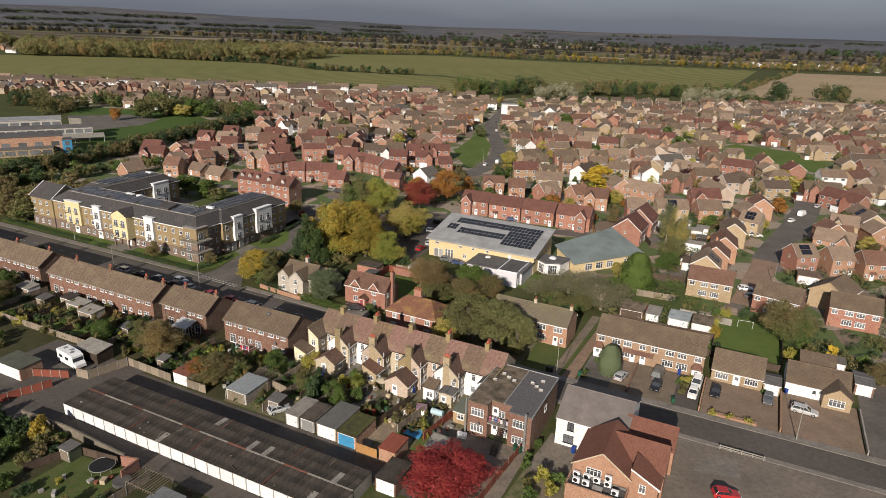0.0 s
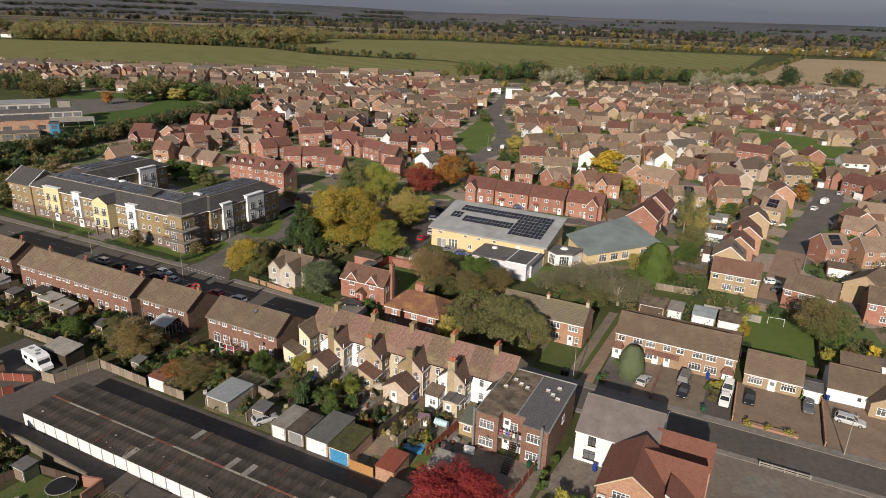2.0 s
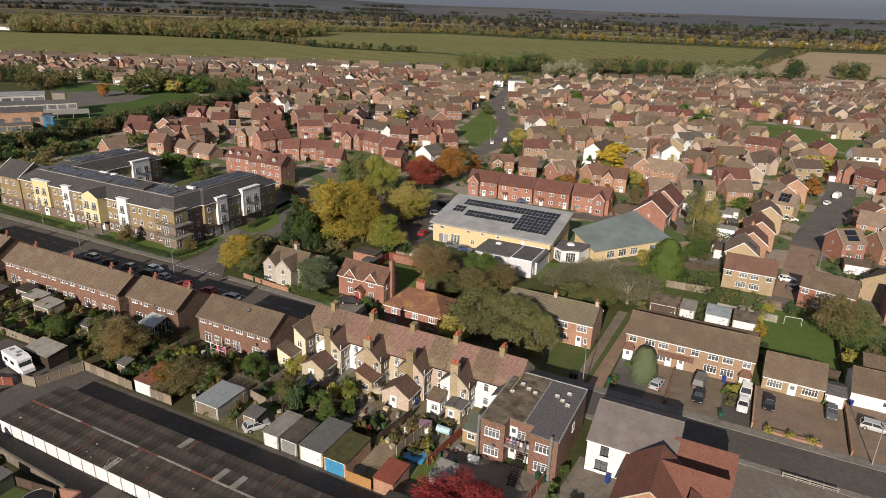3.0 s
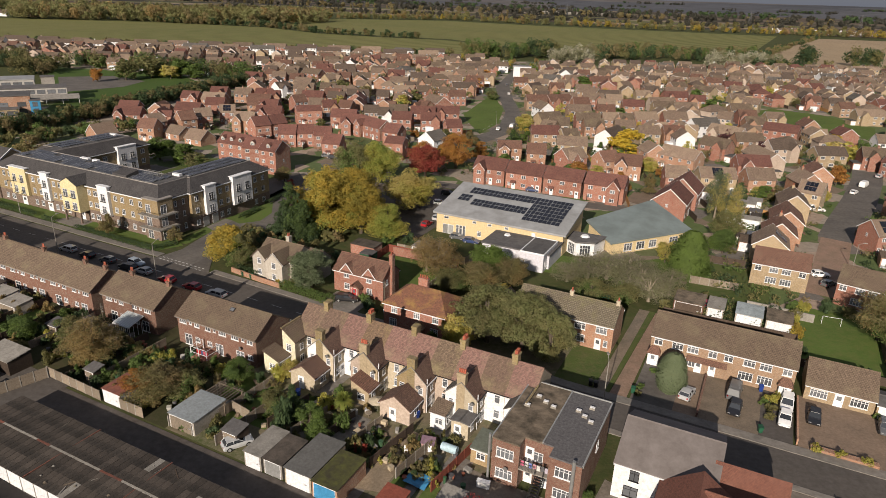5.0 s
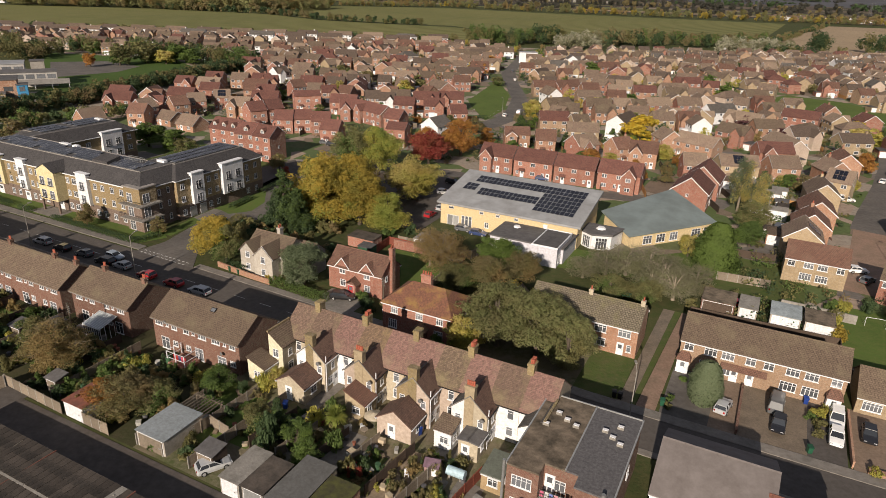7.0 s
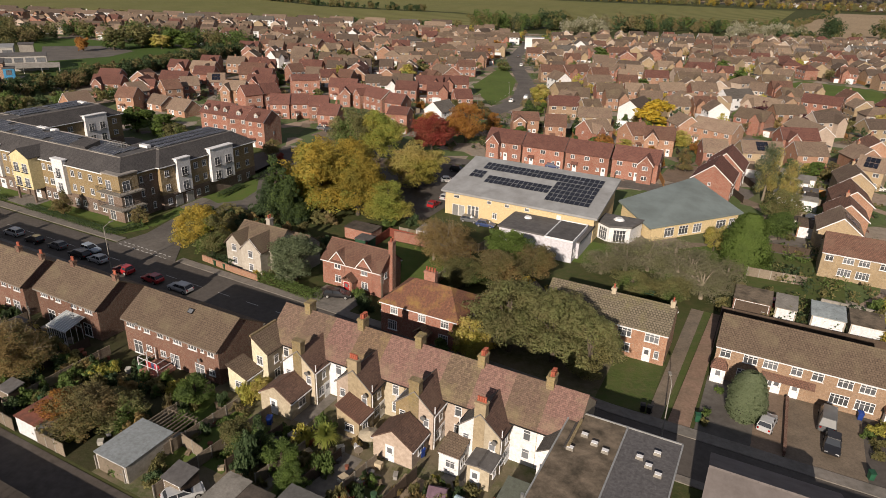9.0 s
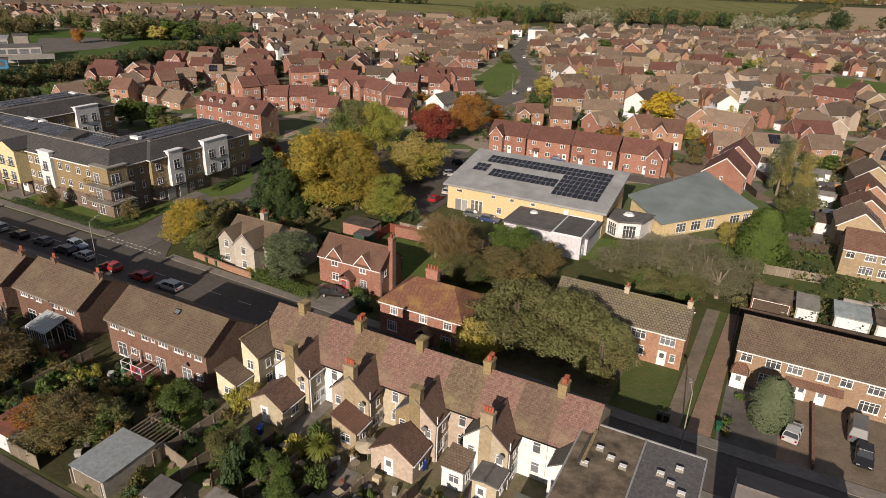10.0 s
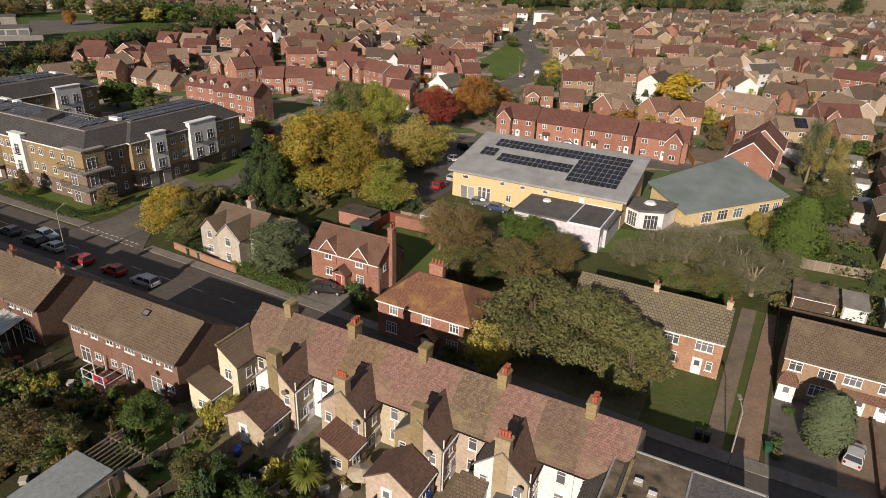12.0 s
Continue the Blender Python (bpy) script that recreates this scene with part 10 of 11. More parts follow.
def car(colour, col, u, v, turn, kind="hatch"):
    words = {"hatch": "parked %s hatchback car", "estate": "parked %s estate car", "suv": "parked %s sport utility car", "van": "parked %s panel van"}[kind] % colour
    m = grid(u, v, 0.06, turn)
    key = (colour, kind)
    if key in CARS:
        return copy_thing(CARS[key], m)
    L, W, H = {"hatch": (4.0, 1.75, 1.45), "estate": (4.5, 1.8, 1.48), "suv": (4.5, 1.86, 1.68), "van": (5.2, 1.95, 2.1)}[kind]
    mat = paint(colour + kind, col)
    o = thing("car" if kind != "van" else "van", words, "car" if kind != "van" else "van", m)
    a, w = L / 2, W / 2
    zb = 0.92 if kind != "van" else 1.1

    def ring(x, hw, z0, z1):
        return [(x, -hw * 0.92, z0), (x, hw * 0.92, z0), (x, hw, (z0 + z1) / 2), (x, hw * 0.93, z1), (x, -hw * 0.93, z1), (x, -hw, (z0 + z1) / 2)]
    part("body", loft([ring(-a, w * 0.86, 0.38, zb - 0.12), ring(-a + 0.18, w * 0.97, 0.24, zb), ring(0, w, 0.22, zb + 0.02), ring(a - 0.9, w, 0.24, zb - 0.06), ring(a - 0.25, w * 0.95, 0.26, zb - 0.2), ring(a, w * 0.8, 0.38, zb - 0.32)]), mat, o)
    x0 = -a + (0.12 if kind in ("estate", "suv", "van") else 0.25)
    x1 = a - (1.25 if kind != "van" else 0.95)
    top = H - 0.1

    def glass(x, hw, z):
        return [(x, -hw, z), (x, hw, z)]
    s = Shell()
    b0, b1, t0, t1 = x0, x1, x0 + 0.35, x1 - 0.75
    wb, wt = w * 0.92, w * 0.74
    A = [(b0, -wb, zb - 0.02), (b1, -wb, zb - 0.04), (b1, wb, zb - 0.04), (b0, wb, zb - 0.02)]
    B = [(t0, -wt, top), (t1, -wt, top), (t1, wt, top), (t0, wt, top)]
    for i in range(4):
        s.face([A[i], A[(i + 1) % 4], B[(i + 1) % 4], B[i]])
    part("cabin_glass", s, DARK_GLASS if kind != "van" else mat, o)
    s = Shell()
    s.slab([(t0 - 0.06, -wt - 0.02, top + 0.07), (t1 + 0.08, -wt - 0.02, top + 0.04), (t1 + 0.08, wt + 0.02, top + 0.04), (t0 - 0.06, wt + 0.02, top + 0.07)], 0.09)
    part("roof", s, mat, o)
    mx = (b0 + b1) / 2 - 0.1
    for sd in (-1, 1):
        s = Shell()
        for p, q in ((A[0 if sd < 0 else 3], B[0 if sd < 0 else 3]), ((mx, sd * (wb + 0.005), zb), (mx, sd * (wt + 0.01), top)), (A[1 if sd < 0 else 2], B[1 if sd < 0 else 2])):
            s.tube(p, q, 0.05, 0.05, 4, cap=False)
        part("window_pillars", s, mat, o)
    if kind == "van":
        s = Shell()
        s.face([(b1 + 0.01, -wb * 0.92, zb), (b1 + 0.01, wb * 0.92, zb), (t1 + 0.06, wt * 0.95, top - 0.1), (t1 + 0.06, -wt * 0.95, top - 0.1)])
        part("windscreen", s, DARK_GLASS, o)

    def wheel():
        s = Shell()
        s.tube((0, -0.1, 0), (0, 0.1, 0), 0.32, 0.32, 16)
        s.face([(0.32 * math.cos(i * math.tau / 16), -0.1, 0.32 * math.sin(i * math.tau / 16)) for i in range(16)])
        return s.mesh("tyre", TYRE)

    def rim():
        s = Shell()
        s.tube((0, -0.12, 0), (0, 0.12, 0), 0.2, 0.2, 12)
        s.face([(0.2 * math.cos(i * math.tau / 12), -0.12, 0.2 * math.sin(i * math.tau / 12)) for i in range(12)])
        return s.mesh("rim", STEEL)
    for x in (-a + 0.75, a - 0.8):
        for sd in (-1, 1):
            wl = put("wheel", cached("tyre", wheel), o, pose(x, sd * (w - 0.08), 0.32))
            put("rim", cached("rim", rim), wl)
    for sd in (-1, 1):
        s = Shell()
        s.box(a - 0.22, a - 0.03, sd * w * 0.62 - 0.17, sd * w * 0.62 + 0.17, zb - 0.42, zb - 0.26, bottom=True)
        part("headlight", s, LAMP_WHITE, o)
        s = Shell()
        s.box(-a - 0.01, -a + 0.12, sd * w * 0.7 - 0.1, sd * w * 0.7 + 0.1, zb - 0.3, zb - 0.08, bottom=True)
        part("tail_light", s, LAMP_RED, o)
    CARS[key] = o
    return o


SILVER, CWHITE, CBLACK, CBLUE, CRED, CGREY = (0.42, 0.43, 0.44), (0.75, 0.75, 0.74), (0.012, 0.012, 0.014), (0.03, 0.05, 0.13), (0.35, 0.02, 0.025), (0.10, 0.105, 0.11)
for n, c, u, v, t, k in (("dark grey", CGREY, -125.4, 103.0, 180, "hatch"), ("black", CBLACK, -118.8, 102.6, 180, "estate"), ("silver", SILVER, -114.2, 102.8, 180, "hatch"), ("pale blue", (0.25, 0.3, 0.36), -119.0, 105.0, 0, "hatch"),
                         ("red", CRED, -106.8, 102.2, 180, "hatch"), ("red", CRED, -100.0, 102.3, 180, "hatch"), ("silver", SILVER, -93.6, 102.3, 180, "estate"), ("black", CBLACK, -131.5, 102.6, 180, "hatch"), ("silver", SILVER, -138.0, 102.8, 180, "estate"),
                         ("black", CBLACK, -70.8, 113.4, 20, "estate"), ("black", CBLACK, -83.0, 138.0, 10, "suv"), ("silver", SILVER, -8.0, 112.4, 80, "hatch"), ("grey", CGREY, -1.6, 116.6, 86, "van"), ("black", CBLACK, -1.2, 111.8, -94, "hatch"),
                         ("white", CWHITE, 5.4, 112.6, -92, "hatch"), ("white", CWHITE, 5.6, 117.0, -92, "suv"), ("black", CBLACK, 9.2, 115.2, -92, "hatch"), ("dark grey", CGREY, 18.2, 117.4, -92, "hatch"), ("silver", SILVER, 24.2, 116.4, -4, "estate"),
                         ("silver", SILVER, -58.4, 70.8, 60, "hatch"), ("red", CRED, 13.2, 85.0, 20, "hatch"), ("black", CBLACK, -43.6, 117.4, 10, "suv"), ("blue", CBLUE, -63.4, 154.6, 5, "hatch"), ("grey", CGREY, -67.4, 155.4, 5, "hatch"),
                         ("black", CBLACK, -86.0, 187.5, 5, "suv"), ("white", CWHITE, -84.0, 178.0, 30, "hatch"), ("red", CRED, -78.5, 160.0, 90, "hatch"), ("silver", SILVER, -78.5, 166.0, 90, "hatch"), ("blue", CBLUE, -96, 187, 5, "hatch"),
                         ("red", CRED, -8.0, 146.8, 10, "hatch"), ("white", CWHITE, 11.6, 176.4, 20, "hatch"), ("grey", CGREY, 13.0, 171.6, 60, "hatch"), ("dark grey", CGREY, 16.2, 169.0, 80, "hatch"), ("white", CWHITE, 27.0, 272.0, 70, "van"),
                         ("white", CWHITE, 23.4, 260.0, 70, "hatch"), ("white", CWHITE, 12.2, 232.0, 10, "suv"), ("black", CBLACK, 6.0, 206.0, 40, "hatch"), ("white", CWHITE, -62.0, 270.0, 5, "van"), ("silver", SILVER, -109.0, 298.0, 100, "van"),
                         ("white", CWHITE, -112.4, 290.0, 100, "hatch"), ("black", CBLACK, -97.0, 292.0, 20, "suv"), ("white", CWHITE, -150.2, 398.0, 110, "hatch"), ("dark grey", CGREY, -167.0, 436.0, 110, "hatch"), ("black", CBLACK, -140.0, 205.0, 15, "suv"),
                         ("grey", CGREY, -144.0, 206.0, 15, "hatch"), ("white", CWHITE, -36.0, 300.0, 30, "van"), ("silver", SILVER, -30.0, 296.0, 30, "hatch"), ("blue", CBLUE, -66.0, 205.0, 10, "hatch"), ("silver", SILVER, 33.0, 290.0, 70, "hatch")):
    car(n, c, u, v, t, k)


def motorhome(u, v, turn):
    o = thing("motorhome", "large white motorhome parked in a yard", "motorhome", grid(u, v, 0.05, turn))
    s = loft([[(x, -w, z0), (x, w, z0), (x, w, z1), (x, -w, z1)] for x, w, z0, z1 in ((-3.4, 1.05, 0.5, 2.75), (-3.2, 1.12, 0.45, 2.9), (1.4, 1.12, 0.45, 2.95), (2.4, 1.1, 0.45, 2.6), (2.5, 1.05, 0.45, 1.5), (3.4, 0.95, 0.5, 1.15))])
    part("body", s, WHITE, o)
    for x0, x1, z0, z1 in ((-2.4, -1.2, 1.5, 2.1), (-0.2, 1.0, 1.5, 2.1)):
        for sd in (-1, 1):
            s = Shell()
            s.box(x0, x1, sd * 1.12 - 0.015, sd * 1.12 + 0.015, z0, z1, bottom=True)
            part("window", s, DARK_GLASS, o)
    s = Shell()
    s.face([(2.52, -0.95, 1.5), (2.52, 0.95, 1.5), (2.42, 0.95, 2.35), (2.42, -0.95, 2.35)])
    part("windscreen", s, DARK_GLASS, o)
    for x, y in ((-2.0, 0), (-0.2, 0.3), (0.9, -0.2)):
        s = Shell()
        s.box(x - 0.35, x + 0.35, y - 0.3, y + 0.3, 2.9, 3.05)
        part("roof_vent", s, STEEL, o)
    for x in (-1.9, 2.5):
        for sd in (-1, 1):
            wl = put("wheel", CACHE["tyre"], o, pose(x, sd * 1.0, 0.34))
            put("rim", CACHE["rim"], wl)


motorhome(-103.8, 64.2, -8)

# ---- garden shrubs near the houses ----
rnd = random.Random(77)
spots = []
for i in range(260):
    u = rnd.uniform(-136, -30)
    v = rnd.uniform(70, 84)
    if -70 < u < -33 and v < 76.5 or abs(u + 97) < 4 and v > 78 or abs(u + 47.5) < 2:
        continue
    spots.append((u, v))
for u, v in spots:
    k = 1.0 if u < -66 else 0.55
    bush(round(u, 1), round(v, 1), k * rnd.uniform(0.9, 2.6), k * rnd.uniform(0.7, 1.7), rnd.choice(("green", "dark", "dark", "olive", "olive", "brown", "lime", "green", "tan")))
for u, v, h, r, l in ((-12.0, 75.6, 2.2, 1.6, "lime"), (-9.4, 75.8, 2.0, 1.5, "green"), (-10.5, 73.6, 1.8, 1.5, "lime"), (-13.6, 73.0, 1.6, 1.3, "olive"), (-12.4, 70.4, 1.8, 1.6, "green"), (-15.6, 79.5, 1.2, 0.9, "green"), (-15.4, 83.5, 1.3, 0.8, "green"),
                      (-15.0, 77.0, 1.4, 1.0, "green"), (-87.2, 46.8, 3.2, 2.3, "gold"), (-90.8, 45.6, 2.6, 2.2, "dark"), (-93.5, 44, 2.8, 2.6, "dark"), (-84.5, 45.5, 1.8, 1.4, "olive"), (-88, 42.5, 2.2, 2.0, "green"), (17.5, 120.4, 1.1, 0.9, "green"),
                      (3.6, 114.6, 1.1, 1.3, "olive"), (3.4, 117.2, 1.3, 1.1, "lime"), (-13.8, 116.8, 0.9, 0.7, "green"), (-67.8, 114.9, 1.8, 1.3, "green"), (-65.6, 113.4, 1.9, 1.4, "dark"), (-64.2, 111.6, 1.7, 1.3, "dark"), (-62, 113.5, 2.0, 1.3, "olive"),
                      (-49.2, 107.2, 2.2, 1.5, "green"), (-47.0, 109.0, 2.6, 1.8, "lime"), (-86.6, 112.6, 1.5, 1.1, "gold"), (-83.8, 113.2, 1.8, 1.5, "olive"), (-94.5, 114.5, 1.8, 1.4, "dark"), (-75.4, 117.6, 1.6, 1.2, "rust"), (-57.2, 134.6, 2.2, 1.8, "brown"),
                      (-68.5, 127, 1.6, 1.3, "dark"), (-74, 128.6, 2.0, 1.5, "olive"), (-80.6, 126.5, 2.2, 1.6, "orange"), (-84, 128, 2.6, 1.8, "dark"), (-87.5, 126.5, 2.8, 1.9, "green"), (-48, 124, 2.4, 1.9, "yellow"), (-45.6, 131, 2.6, 2.0, "gold"),
                      (-40.5, 130.5, 2.6, 2.0, "gold"), (-37.0, 132.5, 2.2, 1.8, "olive"), (-33, 131.8, 2.0, 1.6, "green"), (-28, 131.5, 2.2, 1.7, "green"), (-24, 130.6, 1.8, 1.4, "olive"), (-16.2, 141.6, 2.0, 1.6, "olive"), (-14.4, 148.6, 2.2, 1.7, "brown"),
                      (-9.5, 149.4, 2.0, 1.7, "olive"), (6.2, 146, 2.6, 1.5, "lime"), (6.6, 142, 2.8, 1.6, "gold"), (6.4, 150, 2.4, 1.6, "olive"), (17, 131.8, 2.0, 1.5, "dark"), (22, 139, 2.6, 1.8, "lime"), (26, 143, 2.4, 1.8, "olive"), (30, 143.5, 2.8, 1.6, "yellow"),
                      (36, 144, 2.0, 1.6, "green"), (-52, 155, 2.0, 1.6, "dark"), (-58.5, 148, 2.6, 2.0, "green"), (-63, 144.5, 2.2, 1.8, "olive"), (-70, 146, 2.4, 2.0, "olive"), (-76, 147, 2.6, 2.0, "dark"), (-81, 144, 2.8, 2.2, "green"),
                      (-112, 126, 2.0, 1.8, "brown"), (-108, 129, 2.4, 2.0, "olive"), (-104, 126, 2.2, 1.9, "dark"), (-100, 130, 2.4, 2.0, "olive"), (-96, 128, 2.4, 1.9, "dark"), (-92, 131, 2.6, 2.1, "olive"), (-131, 170, 2, 1.8, "rust")):
    bush(u, v, h, r, l)
for u, v, h, r, l in ((-92, 40, 3.4, 2.6, "dark"), (-96.5, 42, 3.0, 2.6, "olive"), (-97.5, 46, 2.6, 2.0, "dark"), (-86.0, 39.5, 2.4, 2.0, "dark"), (-82.6, 41.5, 1.8, 1.5, "olive"), (-83, 47.0, 1.4, 1.2, "brown"), (-80.2, 36.5, 2.2, 1.8, "green"), (-76.0, 37.0, 1.6, 1.4, "dark"),
                      (-68.0, 38.0, 2.0, 1.5, "olive"), (-64.5, 40.5, 1.7, 1.3, "dark"), (-57.0, 37.0, 2.2, 1.6, "olive"), (-53.0, 41.5, 2.4, 1.8, "dark"), (-50.0, 44.8, 2.0, 1.5, "brown"), (-46.0, 43.0, 2.6, 1.8, "olive"), (-101.0, 45.0, 2.6, 2.2, "dark"), (-105.0, 47.5, 2.2, 1.8, "olive"),
                      (-100.0, 38.0, 3.6, 3.0, "dark"), (-106, 41, 3.4, 2.8, "green"), (-43, 45.8, 1.6, 1.3, "green"), (-110, 50.5, 1.6, 1.3, "dark"), (-74.0, 41.0, 0.9, 0.8, "lime")):
    bush(u, v, h, r, l)
rnd = random.Random(314)
for i in range(110):
    u, v = rnd.uniform(-67, -32), rnd.uniform(75.5, 86)
    if any(abs(u - q) < 1.3 for q in (-65.6, -62.3, -46.6, -39.4)) or any(a < u < b and v > c for a, b, c in ((-67.8, -64, 85.6), (-62, -57, 84.8), (-52, -47.6, 85.6), (-46, -40, 84.6), (-39, -32, 85.6))):
        continue
    bush(round(u, 1), round(v, 1), rnd.uniform(0.6, 2.0), rnd.uniform(0.4, 1.1), rnd.choice(("green", "dark", "olive", "olive", "brown", "lime", "dark", "tan", "rust")))
for u, v, h, r, l in ((-52.0, 84.6, 3.4, 1.6, "green"), (-53.4, 83.0, 2.6, 1.3, "lime"), (-48.6, 80.2, 3.0, 1.3, "green"), (-55.0, 76.6, 4.6, 1.7, "dark"), (-57.0, 78.0, 3.6, 1.5, "dark"), (-44.8, 77.4, 2.6, 1.2, "olive"), (-63.8, 85.4, 3.0, 1.3, "lime"),
                      (-66.8, 70.6, 1.6, 1.5, "green"), (-63.6, 72.4, 1.8, 1.4, "olive"), (-62.4, 70.8, 1.5, 1.2, "dark"), (2.6, 116.0, 1.0, 1.0, "green"), (3.4, 112.6, 0.9, 0.9, "olive"), (4.4, 118.6, 1.2, 1.0, "lime"), (6.0, 153.5, 2.2, 1.5, "green"), (8.0, 155.4, 2.0, 1.6, "lime"),
                      (12.0, 156.6, 2.2, 1.6, "dark"), (16.0, 157.0, 2.0, 1.6, "olive"), (6.2, 133.4, 1.8, 1.2, "green"), (7.6, 136.0, 1.6, 1.1, "dark"), (-14.6, 111.0, 0.9, 0.8, "green"), (-14.9, 109.0, 0.9, 0.8, "olive")):
    bush(u, v, h, r, l)
cypress(-10.6, 113.2, 6.2, 2.2, "sage", "egg-shaped grey-green conifer in front yard", 20000, 0.12)
rnd = random.Random(99)
for i in range(60):
    u, v = rnd.uniform(-200, -112), rnd.uniform(50, 86)
    if u > -126 and v > 66 or (u > -114 and v < 62):
        continue
    low_shrub(round(u, 1), round(v, 1), rnd.uniform(1.0, 2.8), rnd.uniform(0.9, 2.0), rnd.choice(("green", "dark", "olive", "olive", "brown", "dark")))
for i in range(46):
    u, v = rnd.uniform(-114, -84), rnd.uniform(121, 141)
    if u < -108 and v > 134 or u > -90 and 130 < v < 140:
        continue
    low_shrub(round(u, 1), round(v, 1), rnd.uniform(1.2, 3.2), rnd.uniform(1.2, 2.4), rnd.choice(("olive", "dark", "brown", "green", "olive", "tan")))
for i in range(36):
    u, v = rnd.uniform(-104, -70), rnd.uniform(74, 84.5)
    low_shrub(round(u, 1), round(v, 1), rnd.uniform(0.8, 2.0), rnd.uniform(0.8, 1.7), rnd.choice(("olive", "dark", "green", "dark", "lime")))
hedge([(-126.6, 139), (-127.4, 150)], 1.2, 1.2, "green", 70, 0.16, "low green hedge beside the apartments")
for u, v, h, r, k in ((-85.5, 46.9, 1.8, 1.6, "olive"), (-80.9, 45.2, 1.2, 1.1, "dark"), (-83.2, 47.6, 1.4, 1.2, "green"), (-82.4, 43.6, 1.6, 1.5, "brown"), (-120.3, 70.4, 2.2, 1.8, "olive"), (-114.2, 71.0, 1.8, 1.5, "dark"),
                      (-112.4, 74.0, 2.0, 1.7, "green"), (-119, 74.6, 2.4, 2.0, "brown"), (-108.6, 75.2, 1.6, 1.4, "olive"), (-62.4, 71.2, 1.3, 1.5, "olive"), (-65.6, 70.4, 1.1, 1.2, "green")):
    low_shrub(u, v, h, r, k)
undergrowth()
b = thing("cabbage_palm", "spiky green cabbage palm in back garden", "palm", grid(-50.2, 83.0))
s = Shell()
s.tube((0, 0, 0), (0.05, 0, 2.4), 0.15, 0.12, 8)
part("trunk", s, BARK, b)
nr = np.random.RandomState(5)
s = Shell()
for i in range(340):
    a, e = nr.uniform(0, math.tau), nr.uniform(-0.7, 1.4)
    d = Vector((math.cos(a) * math.cos(e), math.sin(a) * math.cos(e), math.sin(e)))
    side = d.cross(Vector((0, 0, 1))).normalized() * 0.05
    p0, L = Vector((0.05, 0, 2.5)), nr.uniform(1.3, 1.9)
    mid = p0 + d * L * 0.6
    tip = p0 + d * L + Vector((0, 0, -0.3))
    s.face([p0 - side * 0.5, p0 + side * 0.5, mid + side, mid - side])
    s.face([mid - side, mid + side, tip])
part("fronds", s, LEAF["lush"], b)

# parasol, tarpaulin, garden furniture
p = thing("parasol", "faded cream garden parasol", "parasol", grid(-46.6, 86.0))
s = Shell()
s.tube((0, 0, 0), (0, 0, 2.2), 0.025, 0.025, 6)
part("pole", s, STEEL, p)
s = Shell()
for i in range(8):
    a, c = i * math.tau / 8, (i + 1) * math.tau / 8
    s.face([(1.3 * math.cos(a), 1.3 * math.sin(a), 1.85), (1.3 * math.cos(c), 1.3 * math.sin(c), 1.85), (0, 0, 2.3)])
part("canopy", s, CREAM_WALL, p)
s = Shell()
nr = np.random.RandomState(8)
g = [[(x * 0.6, y * 0.6, 0.35 + 0.25 * nr.uniform()) for x in range(6)] for y in range(5)]
for j in range(4):
    for i in range(5):
        s.face([g[j][i], g[j][i + 1], g[j + 1][i + 1], g[j + 1][i]])
tagged(part("tarpaulin", s, BLUE, None, grid(-36.0, 75.0)), "crumpled blue tarpaulin on garden clutter", "tarpaulin")


def plastic_chair(u, v, turn):
    o = thing("garden_chair", "white plastic garden chair", "chair", grid(u, v, 0.05, turn))
    s = Shell()
    s.box(-0.25, 0.25, -0.25, 0.25, 0.42, 0.46, bottom=True)
    part("seat", s, WHITE, o)
    s = Shell()
    s.box(-0.25, 0.25, 0.22, 0.27, 0.46, 0.9)
    part("backrest", s, WHITE, o)
    for x in (-0.22, 0.22):
        for y in (-0.22, 0.22):
            s = Shell()
            s.box(x - 0.025, x + 0.025, y - 0.025, y + 0.025, 0, 0.42)
            part("leg", s, WHITE, o)


for u, v, t in ((-60.2, 85.6, 20), (-59.6, 82.6, 200), (-47.6, 85.0, 90), (-55.2, 81.8, 130), (-38.6, 80.4, 30)):
    plastic_chair(u, v, t)
o = thing("garden_table", "small weathered garden table", "table", grid(-47.0, 84.4))
s = Shell()
s.tube((0, 0, 0.7), (0, 0, 0.74), 0.5, 0.5, 16)
part("tabletop", s, WOOD, o)
s = Shell()
s.tube((0, 0, 0), (0, 0, 0.7), 0.05, 0.05, 8)
part("leg", s, WOOD, o)
o = thing("gas_tank", "pale blue and white oil tank beside terrace", "tank", grid(-33.6, 83.0, 0.2))
s = Shell()
s.tube((-1.1, 0, 0.6), (1.1, 0, 0.6), 0.55, 0.55, 16)
part("tank", s, surface("pale_blue_paint", (0.4, 0.55, 0.62), rough=0.5), o)
for x in (-0.7, 0.7):
    s = Shell()
    s.box(x - 0.1, x + 0.1, -0.4, 0.4, -0.2, 0.25)
    part("support", s, CONCRETE, o)


def bench(u, v, turn):
    o = thing("picnic_bench", "green picnic bench on hall lawn", "bench", grid(u, v, 0.05, turn))
    for x0, x1, y0, y1, z, n in ((-0.8, 0.8, -0.35, 0.35, 0.72, "tabletop"), (-0.8, 0.8, -0.75, -0.5, 0.42, "seat"), (-0.8, 0.8, 0.5, 0.75, 0.42, "seat")):
        s = Shell()
        s.box(x0, x1, y0, y1, z, z + 0.05, bottom=True)
        part(n, s, BIN_GREEN, o)
    for x in (-0.6, 0.6):
        for sd in (-1, 1):
            s = Shell()
            s.tube((x, sd * 0.65, 0), (x, sd * 0.2, 0.72), 0.04, 0.04, 5)
            part("leg", s, BIN_GREEN, o)


